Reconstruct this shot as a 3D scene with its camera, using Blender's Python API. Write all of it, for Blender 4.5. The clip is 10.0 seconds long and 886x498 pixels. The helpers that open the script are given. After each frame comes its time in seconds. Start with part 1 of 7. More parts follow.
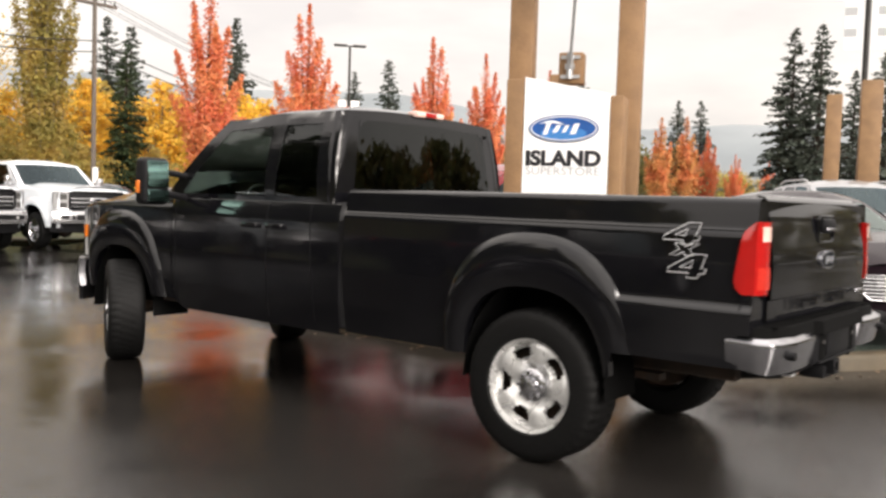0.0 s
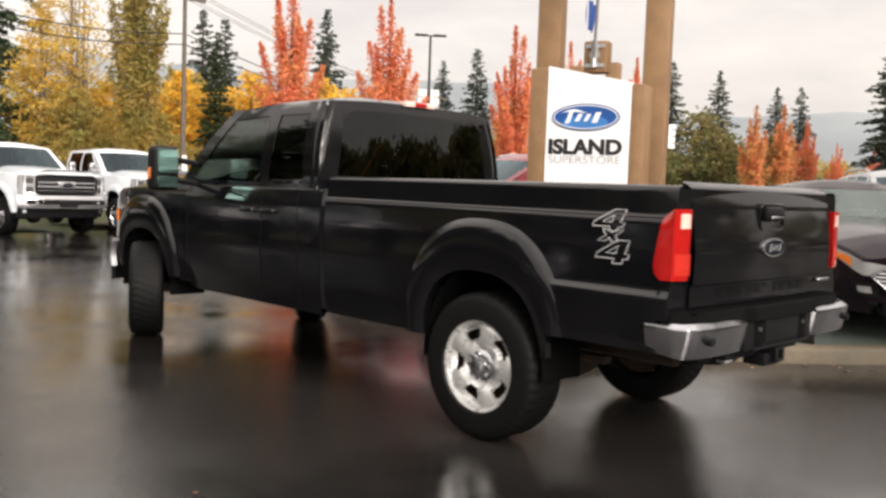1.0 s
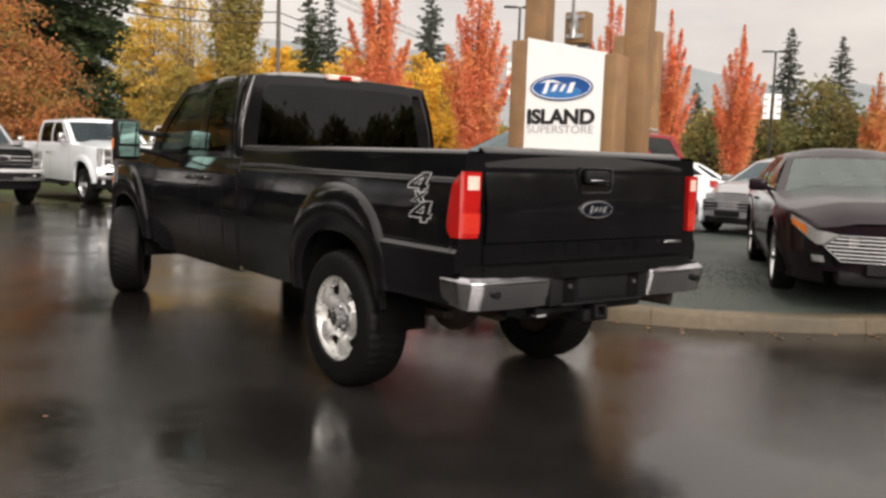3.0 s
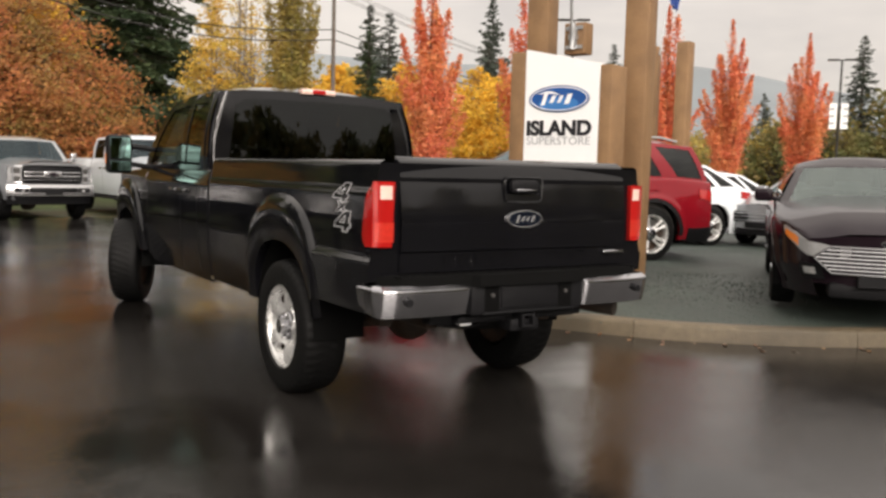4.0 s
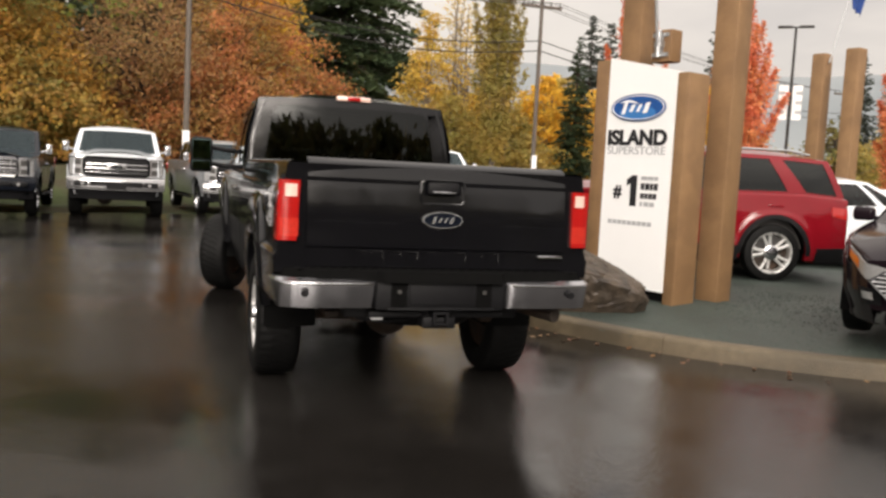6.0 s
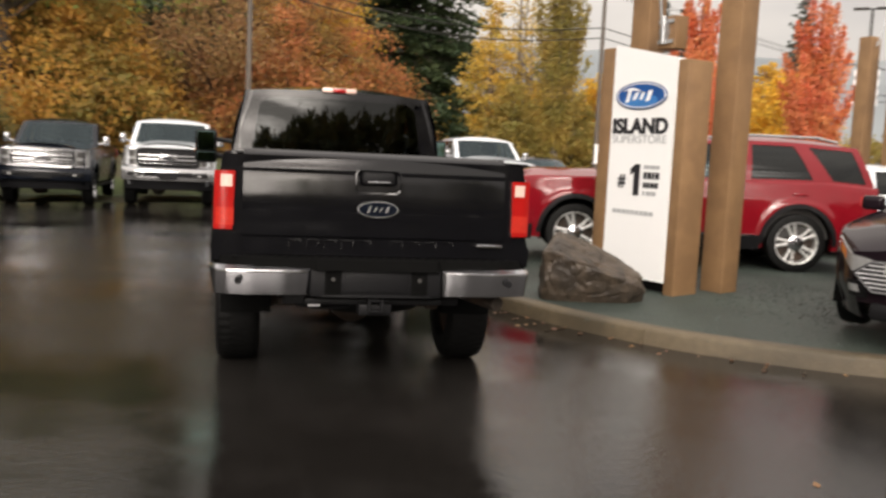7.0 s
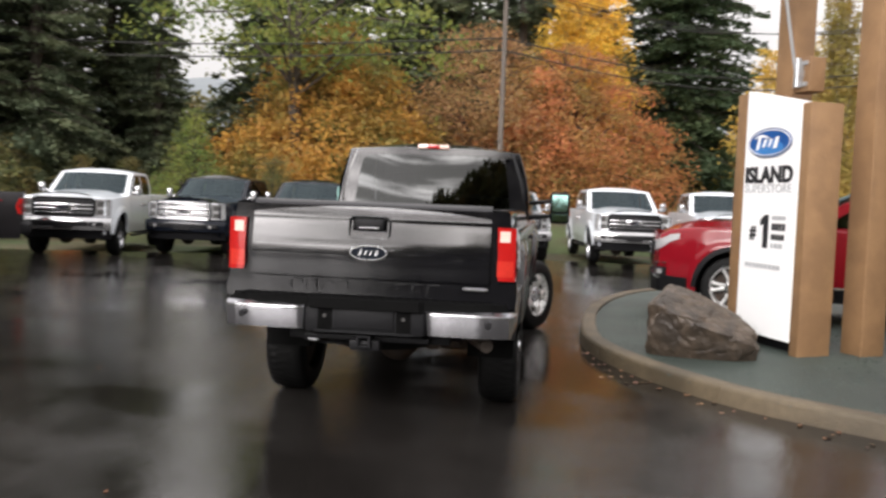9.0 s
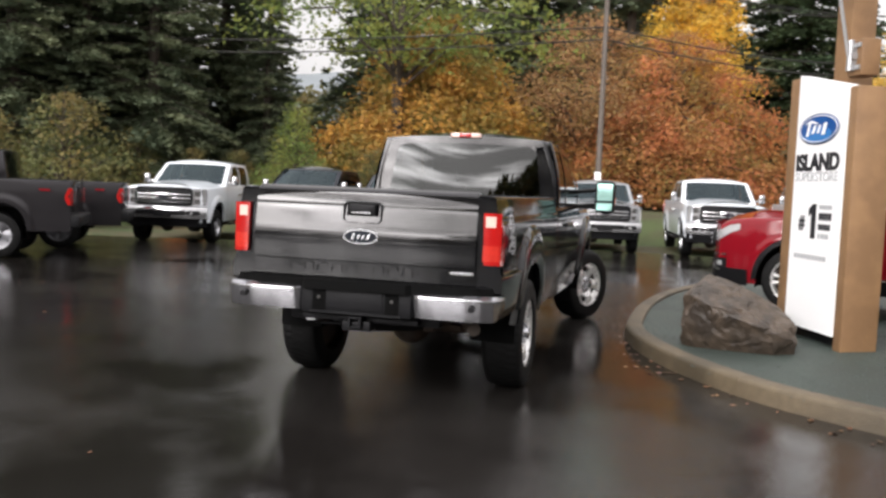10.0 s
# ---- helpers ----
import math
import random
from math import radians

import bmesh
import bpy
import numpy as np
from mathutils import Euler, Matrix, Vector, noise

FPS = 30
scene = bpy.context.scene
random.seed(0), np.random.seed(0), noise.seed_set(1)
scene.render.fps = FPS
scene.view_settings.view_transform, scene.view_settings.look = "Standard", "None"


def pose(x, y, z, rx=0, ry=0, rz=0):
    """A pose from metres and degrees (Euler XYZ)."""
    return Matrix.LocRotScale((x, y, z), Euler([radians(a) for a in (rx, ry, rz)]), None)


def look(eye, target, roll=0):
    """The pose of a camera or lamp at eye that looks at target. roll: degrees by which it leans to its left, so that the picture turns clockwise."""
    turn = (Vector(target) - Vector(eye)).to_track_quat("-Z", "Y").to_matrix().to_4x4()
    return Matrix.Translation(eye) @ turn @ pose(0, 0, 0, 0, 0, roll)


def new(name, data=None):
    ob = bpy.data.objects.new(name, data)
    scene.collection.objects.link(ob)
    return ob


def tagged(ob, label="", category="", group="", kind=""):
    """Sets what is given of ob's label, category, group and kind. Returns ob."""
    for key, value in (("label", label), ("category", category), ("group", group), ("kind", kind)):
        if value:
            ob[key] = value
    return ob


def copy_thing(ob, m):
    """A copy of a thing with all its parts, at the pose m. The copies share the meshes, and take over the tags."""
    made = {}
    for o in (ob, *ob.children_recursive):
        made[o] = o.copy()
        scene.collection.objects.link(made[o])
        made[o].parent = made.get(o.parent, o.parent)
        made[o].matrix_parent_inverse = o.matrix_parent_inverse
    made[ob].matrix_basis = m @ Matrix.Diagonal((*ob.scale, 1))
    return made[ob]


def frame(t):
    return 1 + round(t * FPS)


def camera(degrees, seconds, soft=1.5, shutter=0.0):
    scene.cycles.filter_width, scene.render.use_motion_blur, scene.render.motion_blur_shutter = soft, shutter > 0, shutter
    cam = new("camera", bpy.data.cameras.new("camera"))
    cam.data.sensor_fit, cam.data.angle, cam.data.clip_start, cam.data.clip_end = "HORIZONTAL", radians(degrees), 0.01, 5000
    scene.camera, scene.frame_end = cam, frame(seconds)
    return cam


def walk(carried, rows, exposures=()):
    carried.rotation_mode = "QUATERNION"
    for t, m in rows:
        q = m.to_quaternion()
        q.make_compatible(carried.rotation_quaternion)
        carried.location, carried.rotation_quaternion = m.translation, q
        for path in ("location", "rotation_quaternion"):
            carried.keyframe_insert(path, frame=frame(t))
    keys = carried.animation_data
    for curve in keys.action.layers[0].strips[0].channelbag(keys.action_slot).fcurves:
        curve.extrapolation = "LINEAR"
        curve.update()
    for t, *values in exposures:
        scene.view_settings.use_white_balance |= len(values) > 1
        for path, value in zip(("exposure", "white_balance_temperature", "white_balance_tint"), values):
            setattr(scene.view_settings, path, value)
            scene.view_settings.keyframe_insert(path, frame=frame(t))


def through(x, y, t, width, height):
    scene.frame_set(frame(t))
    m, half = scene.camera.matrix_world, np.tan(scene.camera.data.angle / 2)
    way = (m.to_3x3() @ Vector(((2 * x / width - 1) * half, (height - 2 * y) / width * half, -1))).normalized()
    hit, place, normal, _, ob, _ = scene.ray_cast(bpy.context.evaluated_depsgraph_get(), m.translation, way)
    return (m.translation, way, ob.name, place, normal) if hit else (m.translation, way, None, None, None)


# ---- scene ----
cam = camera(53.5, 10.0, soft=2.7, shutter=0.5)
PATH = [
    (0, (-0.315, 0.148, 1.455), (1.224, 1.421, 1.347), 1.8),
    (0.5, (-0.125, -0.247, 1.486), (1.37, 1.077, 1.374), 2.7),
    (1, (0.072, -0.587, 1.468), (1.467, 0.839, 1.328), 2.1),
    (1.5, (0.302, -0.905, 1.466), (1.69, 0.527, 1.314), 2.4),
    (2, (0.521, -1.29, 1.48), (1.882, 0.162, 1.279), 3.4),
    (2.2, (0.611, -1.426, 1.477), (1.915, 0.078, 1.291), 1.8),
    (3.3, (1.179, -2.1, 1.476), (2.319, -0.47, 1.27), 1.9),
    (3.5, (1.309, -2.192, 1.472), (2.405, -0.529, 1.292), 1.2),
    (4, (1.639, -2.446, 1.478), (2.702, -0.762, 1.297), 1.5),
    (4.5, (1.992, -2.746, 1.494), (2.904, -0.976, 1.311), 2.5),
    (5, (2.381, -2.887, 1.474), (3.164, -1.053, 1.321), 2.3),
    (5.5, (2.751, -3.168, 1.485), (3.515, -1.325, 1.345), 2.1),
    (5.7, (2.94, -3.27, 1.487), (3.609, -1.392, 1.317), 2.4),
    (6.8, (3.842, -3.642, 1.54), (4.346, -1.716, 1.355), 3.2),
    (7, (4.013, -3.694, 1.543), (4.431, -1.75, 1.334), 2.7),
    (7.5, (4.492, -3.817, 1.527), (4.757, -1.844, 1.341), 1.2),
    (8, (4.982, -3.973, 1.567), (5.109, -1.987, 1.366), 2.3),
    (8.5, (5.394, -4.002, 1.541), (5.362, -2.008, 1.381), 3.0),
    (9, (5.932, -4.082, 1.556), (5.686, -2.1, 1.45), 2.3),
    (9.5, (6.333, -4.045, 1.565), (5.942, -2.088, 1.429), 2.0),
    (10, (6.803, -4.047, 1.546), (6.294, -2.117, 1.412), 2.4),
]
walk(cam, [(t, look(eye, target, roll)) for t, eye, target, roll in PATH], exposures=[(0.0, 0.1, 7000, 13), (2.0, -0.25, 7100, 14), (5.5, -0.35, 7200, 13), (7.5, -0.4, 7200, 13), (8.5, -0.2, 6700, 13), (10.0, -0.1, 6500, 13)])

# ---- world and light ----
world = bpy.data.worlds.new("overcast_sky")
scene.world = world
world.use_nodes = True
wn, wl = world.node_tree.nodes, world.node_tree.links
wn.clear()


def wnode(kind, **kw):
    n = wn.new(kind)
    for k, v in kw.items():
        n.inputs[k].default_value = v
    return n


w_out, w_bg = wn.new("ShaderNodeOutputWorld"), wn.new("ShaderNodeBackground")
w_sky = wn.new("ShaderNodeTexSky")
w_sky.sky_type, w_sky.sun_disc = "NISHITA", False
w_sky.sun_elevation, w_sky.sun_rotation = radians(20), radians(197)
w_hsv = wnode("ShaderNodeHueSaturation", Saturation=0.12, Value=0.05)
w_tc, w_sep = wn.new("ShaderNodeTexCoord"), wn.new("ShaderNodeSeparateXYZ")
w_map = wn.new("ShaderNodeMapping")
w_map.inputs["Scale"].default_value = (1.0, 1.0, 3.2)
w_noise = wnode("ShaderNodeTexNoise", Scale=2.3, Detail=5.0, Roughness=0.55)
w_ramp = wn.new("ShaderNodeValToRGB")
w_ramp.color_ramp.elements[0].position, w_ramp.color_ramp.elements[0].color = 0.30, (0.64, 0.64, 0.66, 1)
w_ramp.color_ramp.elements[1].position, w_ramp.color_ramp.elements[1].color = 0.62, (1.0, 0.985, 0.96, 1)
w_grad = wn.new("ShaderNodeValToRGB")
ge = w_grad.color_ramp.elements
ge[0].position, ge[0].color = 0.0, (0.60, 0.585, 0.58, 1)
ge[1].position, ge[1].color = 1.0, (2.5, 2.5, 2.52, 1)
for at, g in ((0.10, 0.73), (0.26, 0.95), (0.55, 1.8)):
    gm = ge.new(at)
    gm.color = (g * 1.015, g, g * 0.985, 1)
w_mul = wn.new("ShaderNodeMix")
w_mul.data_type, w_mul.blend_type = "RGBA", "MULTIPLY"
w_mul.inputs[0].default_value = 1.0
w_add = wn.new("ShaderNodeMix")
w_add.data_type, w_add.blend_type = "RGBA", "ADD"
w_add.inputs[0].default_value = 1.0
wl.new(w_tc.outputs["Generated"], w_map.inputs["Vector"])
wl.new(w_map.outputs["Vector"], w_noise.inputs["Vector"])
wl.new(w_noise.outputs["Fac"], w_ramp.inputs["Fac"])
wl.new(w_tc.outputs["Generated"], w_sep.inputs[0])
wl.new(w_sep.outputs["Z"], w_grad.inputs["Fac"])
# the cloud is brightest round the hidden sun
w_dot = wn.new("ShaderNodeVectorMath")
w_dot.operation = "DOT_PRODUCT"
w_dot.inputs[1].default_value = Vector((-12.6, -41, 15.6)).normalized()
w_glow = wn.new("ShaderNodeMapRange")
w_glow.interpolation_type = "SMOOTHSTEP"
for gk, gv in (("From Min", 0.91), ("From Max", 1.0), ("To Min", 0.0), ("To Max", 46.0)):
    w_glow.inputs[gk].default_value = gv
w_lit = wn.new("ShaderNodeVectorMath")
w_lit.operation = "SCALE"
wl.new(w_tc.outputs["Generated"], w_dot.inputs[0])
wl.new(w_dot.outputs["Value"], w_glow.inputs["Value"])
wl.new(w_grad.outputs["Color"], w_lit.inputs[0])
# it breaks through in thin layers
w_map2 = wn.new("ShaderNodeMapping")
w_map2.inputs["Scale"].default_value = (0.7, 0.7, 15.0)
w_thin = wnode("ShaderNodeTexNoise", Scale=2.6, Detail=5.0, Roughness=0.6)
w_gap = wnode("ShaderNodeMapRange", **{"From Min": 0.44, "From Max": 0.66})
w_through = wn.new("ShaderNodeMath")
w_through.operation = "MULTIPLY_ADD"
w_through.inputs[2].default_value = 1.0
wl.new(w_tc.outputs["Generated"], w_map2.inputs["Vector"])
wl.new(w_map2.outputs["Vector"], w_thin.inputs["Vector"])
wl.new(w_thin.outputs["Fac"], w_gap.inputs["Value"])
wl.new(w_glow.outputs[0], w_through.inputs[0])
wl.new(w_gap.outputs[0], w_through.inputs[1])
wl.new(w_through.outputs[0], w_lit.inputs["Scale"])
wl.new(w_lit.outputs[0], w_mul.inputs[6])
wl.new(w_ramp.outputs["Color"], w_mul.inputs[7])
wl.new(w_sky.outputs["Color"], w_hsv.inputs["Color"])
wl.new(w_mul.outputs[2], w_add.inputs[6])
wl.new(w_hsv.outputs["Color"], w_add.inputs[7])
wl.new(w_add.outputs[2], w_bg.inputs["Color"])
w_bg.inputs["Strength"].default_value = 1.0
wl.new(w_bg.outputs[0], w_out.inputs["Surface"])

sun = new("sun", bpy.data.lights.new("sun", "SUN"))
sun.data.energy, sun.data.angle, sun.data.color = 0.55, radians(40), (1.0, 0.96, 0.9)
sun.matrix_world = look((-12.6, -41, 15.6), (0, 0, 0))


# ---- materials ----
def material(name, base, rough=0.5, metal=0.0, vary=0.12, scale=6.0, bump=0.0, bump_scale=60.0, coat=0.0, rough_vary=0.0,
             second=None, second_scale=1.2, island=0.0, objvar=0.0, emit=None, spec=0.5):
    """A principled material with grain, larger blotches, relief, and variation per piece."""
    m = bpy.data.materials.new(name)
    m.use_nodes = True
    n, l = m.node_tree.nodes, m.node_tree.links
    p = n["Principled BSDF"]
    p.inputs["Roughness"].default_value, p.inputs["Metallic"].default_value = rough, metal
    p.inputs["Coat Weight"].default_value, p.inputs["Coat Roughness"].default_value = coat, 0.04
    p.inputs["Specular IOR Level"].default_value = spec
    tc = n.new("ShaderNodeTexCoord")
    fine = n.new("ShaderNodeTexNoise")
    fine.inputs["Scale"].default_value, fine.inputs["Detail"].default_value = scale, 6
    l.new(tc.outputs["Object"], fine.inputs["Vector"])
    mix = n.new("ShaderNodeMix")
    mix.data_type = "RGBA"
    mix.inputs[6].default_value = (*[c * (1 - vary) for c in base], 1)
    mix.inputs[7].default_value = (*[min(1, c * (1 + vary)) for c in base], 1)
    l.new(fine.outputs["Fac"], mix.inputs[0])
    colour = mix.outputs[2]
    if second:
        big = n.new("ShaderNodeTexNoise")
        big.inputs["Scale"].default_value, big.inputs["Detail"].default_value = second_scale, 4
        l.new(tc.outputs["Object"], big.inputs["Vector"])
        r = n.new("ShaderNodeValToRGB")
        r.color_ramp.elements[0].position, r.color_ramp.elements[1].position = 0.42, 0.62
        l.new(big.outputs["Fac"], r.inputs["Fac"])
        mx = n.new("ShaderNodeMix")
        mx.data_type = "RGBA"
        l.new(r.outputs["Color"], mx.inputs[0])
        l.new(colour, mx.inputs[6])
        mx.inputs[7].default_value = (*second, 1)
        colour = mx.outputs[2]
    if island or objvar:
        hsv = n.new("ShaderNodeHueSaturation")
        src = n.new("ShaderNodeNewGeometry").outputs["Random Per Island"] if island else n.new("ShaderNodeObjectInfo").outputs["Random"]
        rng = n.new("ShaderNodeMapRange")
        a = island or objvar
        rng.inputs["To Min"].default_value, rng.inputs["To Max"].default_value = 1 - a, 1 + a
        l.new(src, rng.inputs["Value"])
        l.new(rng.outputs[0], hsv.inputs["Value"])
        rng2 = n.new("ShaderNodeMapRange")
        rng2.inputs["To Min"].default_value, rng2.inputs["To Max"].default_value = 0.5 - 0.05 * a, 0.5 + 0.06 * a
        l.new(src, rng2.inputs["Value"])
        l.new(rng2.outputs[0], hsv.inputs["Hue"])
        l.new(colour, hsv.inputs["Color"])
        colour = hsv.outputs["Color"]
    l.new(colour, p.inputs["Base Color"])
    if rough_vary:
        rr = n.new("ShaderNodeMapRange")
        rr.inputs["From Min"].default_value, rr.inputs["From Max"].default_value = 0.35, 0.65
        rr.inputs["To Min"].default_value, rr.inputs["To Max"].default_value = max(0.02, rough - rough_vary), rough + rough_vary
        l.new(fine.outputs["Fac"], rr.inputs["Value"])
        l.new(rr.outputs[0], p.inputs["Roughness"])
    if bump:
        bn = n.new("ShaderNodeTexNoise")
        bn.inputs["Scale"].default_value, bn.inputs["Detail"].default_value = bump_scale, 4
        l.new(tc.outputs["Object"], bn.inputs["Vector"])
        b = n.new("ShaderNodeBump")
        b.inputs["Strength"].default_value, b.inputs["Distance"].default_value = bump, 0.02
        l.new(bn.outputs["Fac"], b.inputs["Height"])
        l.new(b.outputs[0], p.inputs["Normal"])
    if emit:
        p.inputs["Emission Color"].default_value, p.inputs["Emission Strength"].default_value = (*emit[:3], 1), emit[3]
    return m


def glass(name, tint, clear, gloss=(0.9, 0.93, 0.93), ior=1.5):
    """Window glass: a tinted clear pane with a mirror gloss that grows at grazing angles."""
    m = bpy.data.materials.new(name)
    m.use_nodes = True
    n, l = m.node_tree.nodes, m.node_tree.links
    n.remove(n["Principled BSDF"])
    tr, gl, mx, fr = n.new("ShaderNodeBsdfTransparent"), n.new("ShaderNodeBsdfGlossy"), n.new("ShaderNodeMixShader"), n.new("ShaderNodeFresnel")
    tr.inputs[0].default_value = (*[c * clear for c in tint], 1)
    gl.inputs["Roughness"].default_value = 0.02
    gl.inputs["Color"].default_value = (*gloss, 1)
    fr.inputs["IOR"].default_value = ior
    l.new(fr.outputs[0], mx.inputs[0])
    l.new(tr.outputs[0], mx.inputs[1])
    l.new(gl.outputs[0], mx.inputs[2])
    l.new(mx.outputs[0], n["Material Output"].inputs["Surface"])
    return m


def wet_asphalt():
    m = bpy.data.materials.new("wet_asphalt")
    m.use_nodes = True
    n, l = m.node_tree.nodes, m.node_tree.links
    p = n["Principled BSDF"]
    tc = n.new("ShaderNodeTexCoord")

    def tex(scale, detail=5, rough=0.55):
        t = n.new("ShaderNodeTexNoise")
        t.inputs["Scale"].default_value, t.inputs["Detail"].default_value, t.inputs["Roughness"].default_value = scale, detail, rough
        l.new(tc.outputs["Object"], t.inputs["Vector"])
        return t

    def remap(src, a, b, c, d):
        r = n.new("ShaderNodeMapRange")
        for k, v in zip(("From Min", "From Max", "To Min", "To Max"), (a, b, c, d)):
            r.inputs[k].default_value = v
        l.new(src, r.inputs["Value"])
        return r.outputs[0]

    pools, grain, blot = tex(0.36, 6, 0.58), tex(120, 3, 0.75), tex(2.6, 5)
    wet = remap(pools.outputs["Fac"], 0.43, 0.58, 0.0, 1.0)
    pits = tex(16, 4, 0.7)
    col = n.new("ShaderNodeMix")
    col.data_type = "RGBA"
    col.inputs[6].default_value, col.inputs[7].default_value = (0.0200, 0.0185, 0.0174, 1), (0.0105, 0.0095, 0.0088, 1)
    l.new(wet, col.inputs[0])
    col2 = n.new("ShaderNodeMix")
    col2.data_type, col2.blend_type = "RGBA", "MULTIPLY"
    col2.inputs[0].default_value = 0.8
    l.new(col.outputs[2], col2.inputs[6])
    g = n.new("ShaderNodeValToRGB")
    g.color_ramp.elements[0].position, g.color_ramp.elements[1].position = 0.35, 0.70
    g.color_ramp.elements[0].color, g.color_ramp.elements[1].color = (0.45, 0.45, 0.45, 1), (1.9, 1.85, 1.8, 1)
    l.new(grain.outputs["Fac"], g.inputs["Fac"])
    l.new(g.outputs["Color"], col2.inputs[7])
    l.new(col2.outputs[2], p.inputs["Base Color"])
    ma = n.new("ShaderNodeMath")
    ma.operation = "ADD"
    l.new(remap(wet, 0, 1, 0.135, 0.055), ma.inputs[0])
    l.new(remap(blot.outputs["Fac"], 0.3, 0.7, -0.04, 0.05), ma.inputs[1])
    mb = n.new("ShaderNodeMath")
    mb.operation = "MAXIMUM"
    mb.inputs[1].default_value = 0.03
    l.new(ma.outputs[0], mb.inputs[0])
    l.new(mb.outputs[0], p.inputs["Roughness"])
    p.inputs["Specular IOR Level"].default_value = 0.39
    b = n.new("ShaderNodeBump")
    b.inputs["Distance"].default_value = 0.006
    l.new(remap(wet, 0, 1, 0.18, 0.05), b.inputs["Strength"])
    l.new(grain.outputs["Fac"], b.inputs["Height"])
    b2 = n.new("ShaderNodeBump")
    b2.inputs["Distance"].default_value = 0.02
    l.new(remap(wet, 0, 1, 0.20, 0.04), b2.inputs["Strength"])
    l.new(pits.outputs["Fac"], b2.inputs["Height"])
    l.new(b.outputs[0], b2.inputs["Normal"])
    b3 = n.new("ShaderNodeBump")
    b3.inputs["Distance"].default_value, b3.inputs["Strength"].default_value = 0.02, 0.07
    l.new(blot.outputs["Fac"], b3.inputs["Height"])
    l.new(b2.outputs[0], b3.inputs["Normal"])
    l.new(b3.outputs[0], p.inputs["Normal"])
    return m


M_ASPHALT = wet_asphalt()
M_GRASS = material("wet_grass", (0.045, 0.068, 0.02), 0.7, vary=0.5, scale=9, bump=0.8, bump_scale=30, second=(0.075, 0.06, 0.03), second_scale=0.35)
M_GRAVEL = material("green_grey_gravel", (0.046, 0.062, 0.052), 0.6, vary=0.6, scale=55, bump=1.0, bump_scale=45, second=(0.032, 0.043, 0.036), second_scale=1.0)
M_STONE_BIT = material("gravel_chip", (0.044, 0.060, 0.051), 0.6, vary=0.2, scale=40, island=0.25)
M_FALLEN = material("wet_brown_leaf", (0.16, 0.065, 0.025), 0.5, vary=0.3, scale=30, island=0.4)
M_CONCRETE = material("damp_concrete", (0.118, 0.090, 0.055), 0.55, vary=0.4, scale=14, bump=0.45, bump_scale=80, second=(0.070, 0.054, 0.033), second_scale=1.4)
M_BLACK = material("black_car_paint", (0.0048, 0.0048, 0.0060), 0.075, vary=0.2, scale=4, coat=0.0, rough_vary=0.02, spec=0.56)
M_WHITE = material("white_car_paint", (0.74, 0.78, 0.82), 0.3, vary=0.04, scale=3, coat=0.8)
M_SILVER = material("silver_car_paint", (0.27, 0.28, 0.29), 0.32, metal=0.4, vary=0.08, scale=3, coat=0.8)
M_GREY = material("dark_grey_car_paint", (0.026, 0.024, 0.026), 0.20, metal=0.3, vary=0.15, scale=3, spec=0.4)
M_NAVY = material("blue_black_car_paint", (0.006, 0.008, 0.013), 0.10, vary=0.2, scale=3, spec=0.3)
M_RED = material("ruby_red_car_paint", (0.20, 0.006, 0.012), 0.08, vary=0.12, scale=3, spec=0.5)
M_PLUM = material("dark_plum_car_paint", (0.012, 0.007, 0.010), 0.12, vary=0.15, scale=3, spec=0.20)
M_TRIM = material("black_plastic", (0.007, 0.007, 0.008), 0.55, vary=0.25, scale=20, bump=0.08, bump_scale=200, spec=0.2)
M_LINER = material("black_wheel_liner", (0.003, 0.003, 0.003), 0.9, vary=0.3, scale=20, spec=0.1)
M_RUBBER = material("wet_tyre_rubber", (0.004, 0.004, 0.004), 0.6, vary=0.3, scale=25, bump=0.2, bump_scale=90, spec=0.18)
M_CHROME = material("wet_chrome", (0.58, 0.58, 0.60), 0.20, metal=1.0, vary=0.04, scale=10, rough_vary=0.02)
M_DIMCHROME = material("smoked_chrome", (0.30, 0.30, 0.31), 0.25, metal=1.0, vary=0.05)
M_BUMPER = material("wet_satin_chrome", (0.42, 0.42, 0.44), 0.22, metal=1.0, vary=0.05, scale=5, rough_vary=0.03, bump=0.05, bump_scale=260)
M_ALLOY = material("machined_alloy", (0.74, 0.74, 0.73), 0.32, metal=0.6, vary=0.1, scale=18, rough_vary=0.08)
M_DARKALLOY = material("dark_alloy", (0.16, 0.16, 0.17), 0.35, metal=0.8, vary=0.1, scale=18)
M_BADGE = material("badge_chrome", (0.62, 0.63, 0.66), 0.18, metal=0.8, vary=0.08)
M_STEEL = material("galvanised_steel", (0.5, 0.51, 0.52), 0.4, metal=0.8, vary=0.15, scale=20)
M_CHASSIS = material("rusty_chassis_steel", (0.035, 0.026, 0.020), 0.7, metal=0.2, vary=0.5, scale=12, bump=0.3, second=(0.055, 0.032, 0.020), second_scale=7)
M_INTERIOR = material("grey_cabin_trim", (0.055, 0.052, 0.05), 0.8, vary=0.2, scale=30)
M_TAIL = material("red_lamp_plastic", (0.40, 0.010, 0.009), 0.10, vary=0.10, scale=22, coat=1.0)
M_TAILCLEAR = material("clear_lamp_plastic", (0.86, 0.58, 0.50), 0.12, vary=0.2, scale=40, coat=1.0)
M_TAILPALE = material("bright_red_lamp_plastic", (0.52, 0.030, 0.020), 0.10, vary=0.25, scale=50, coat=1.0)
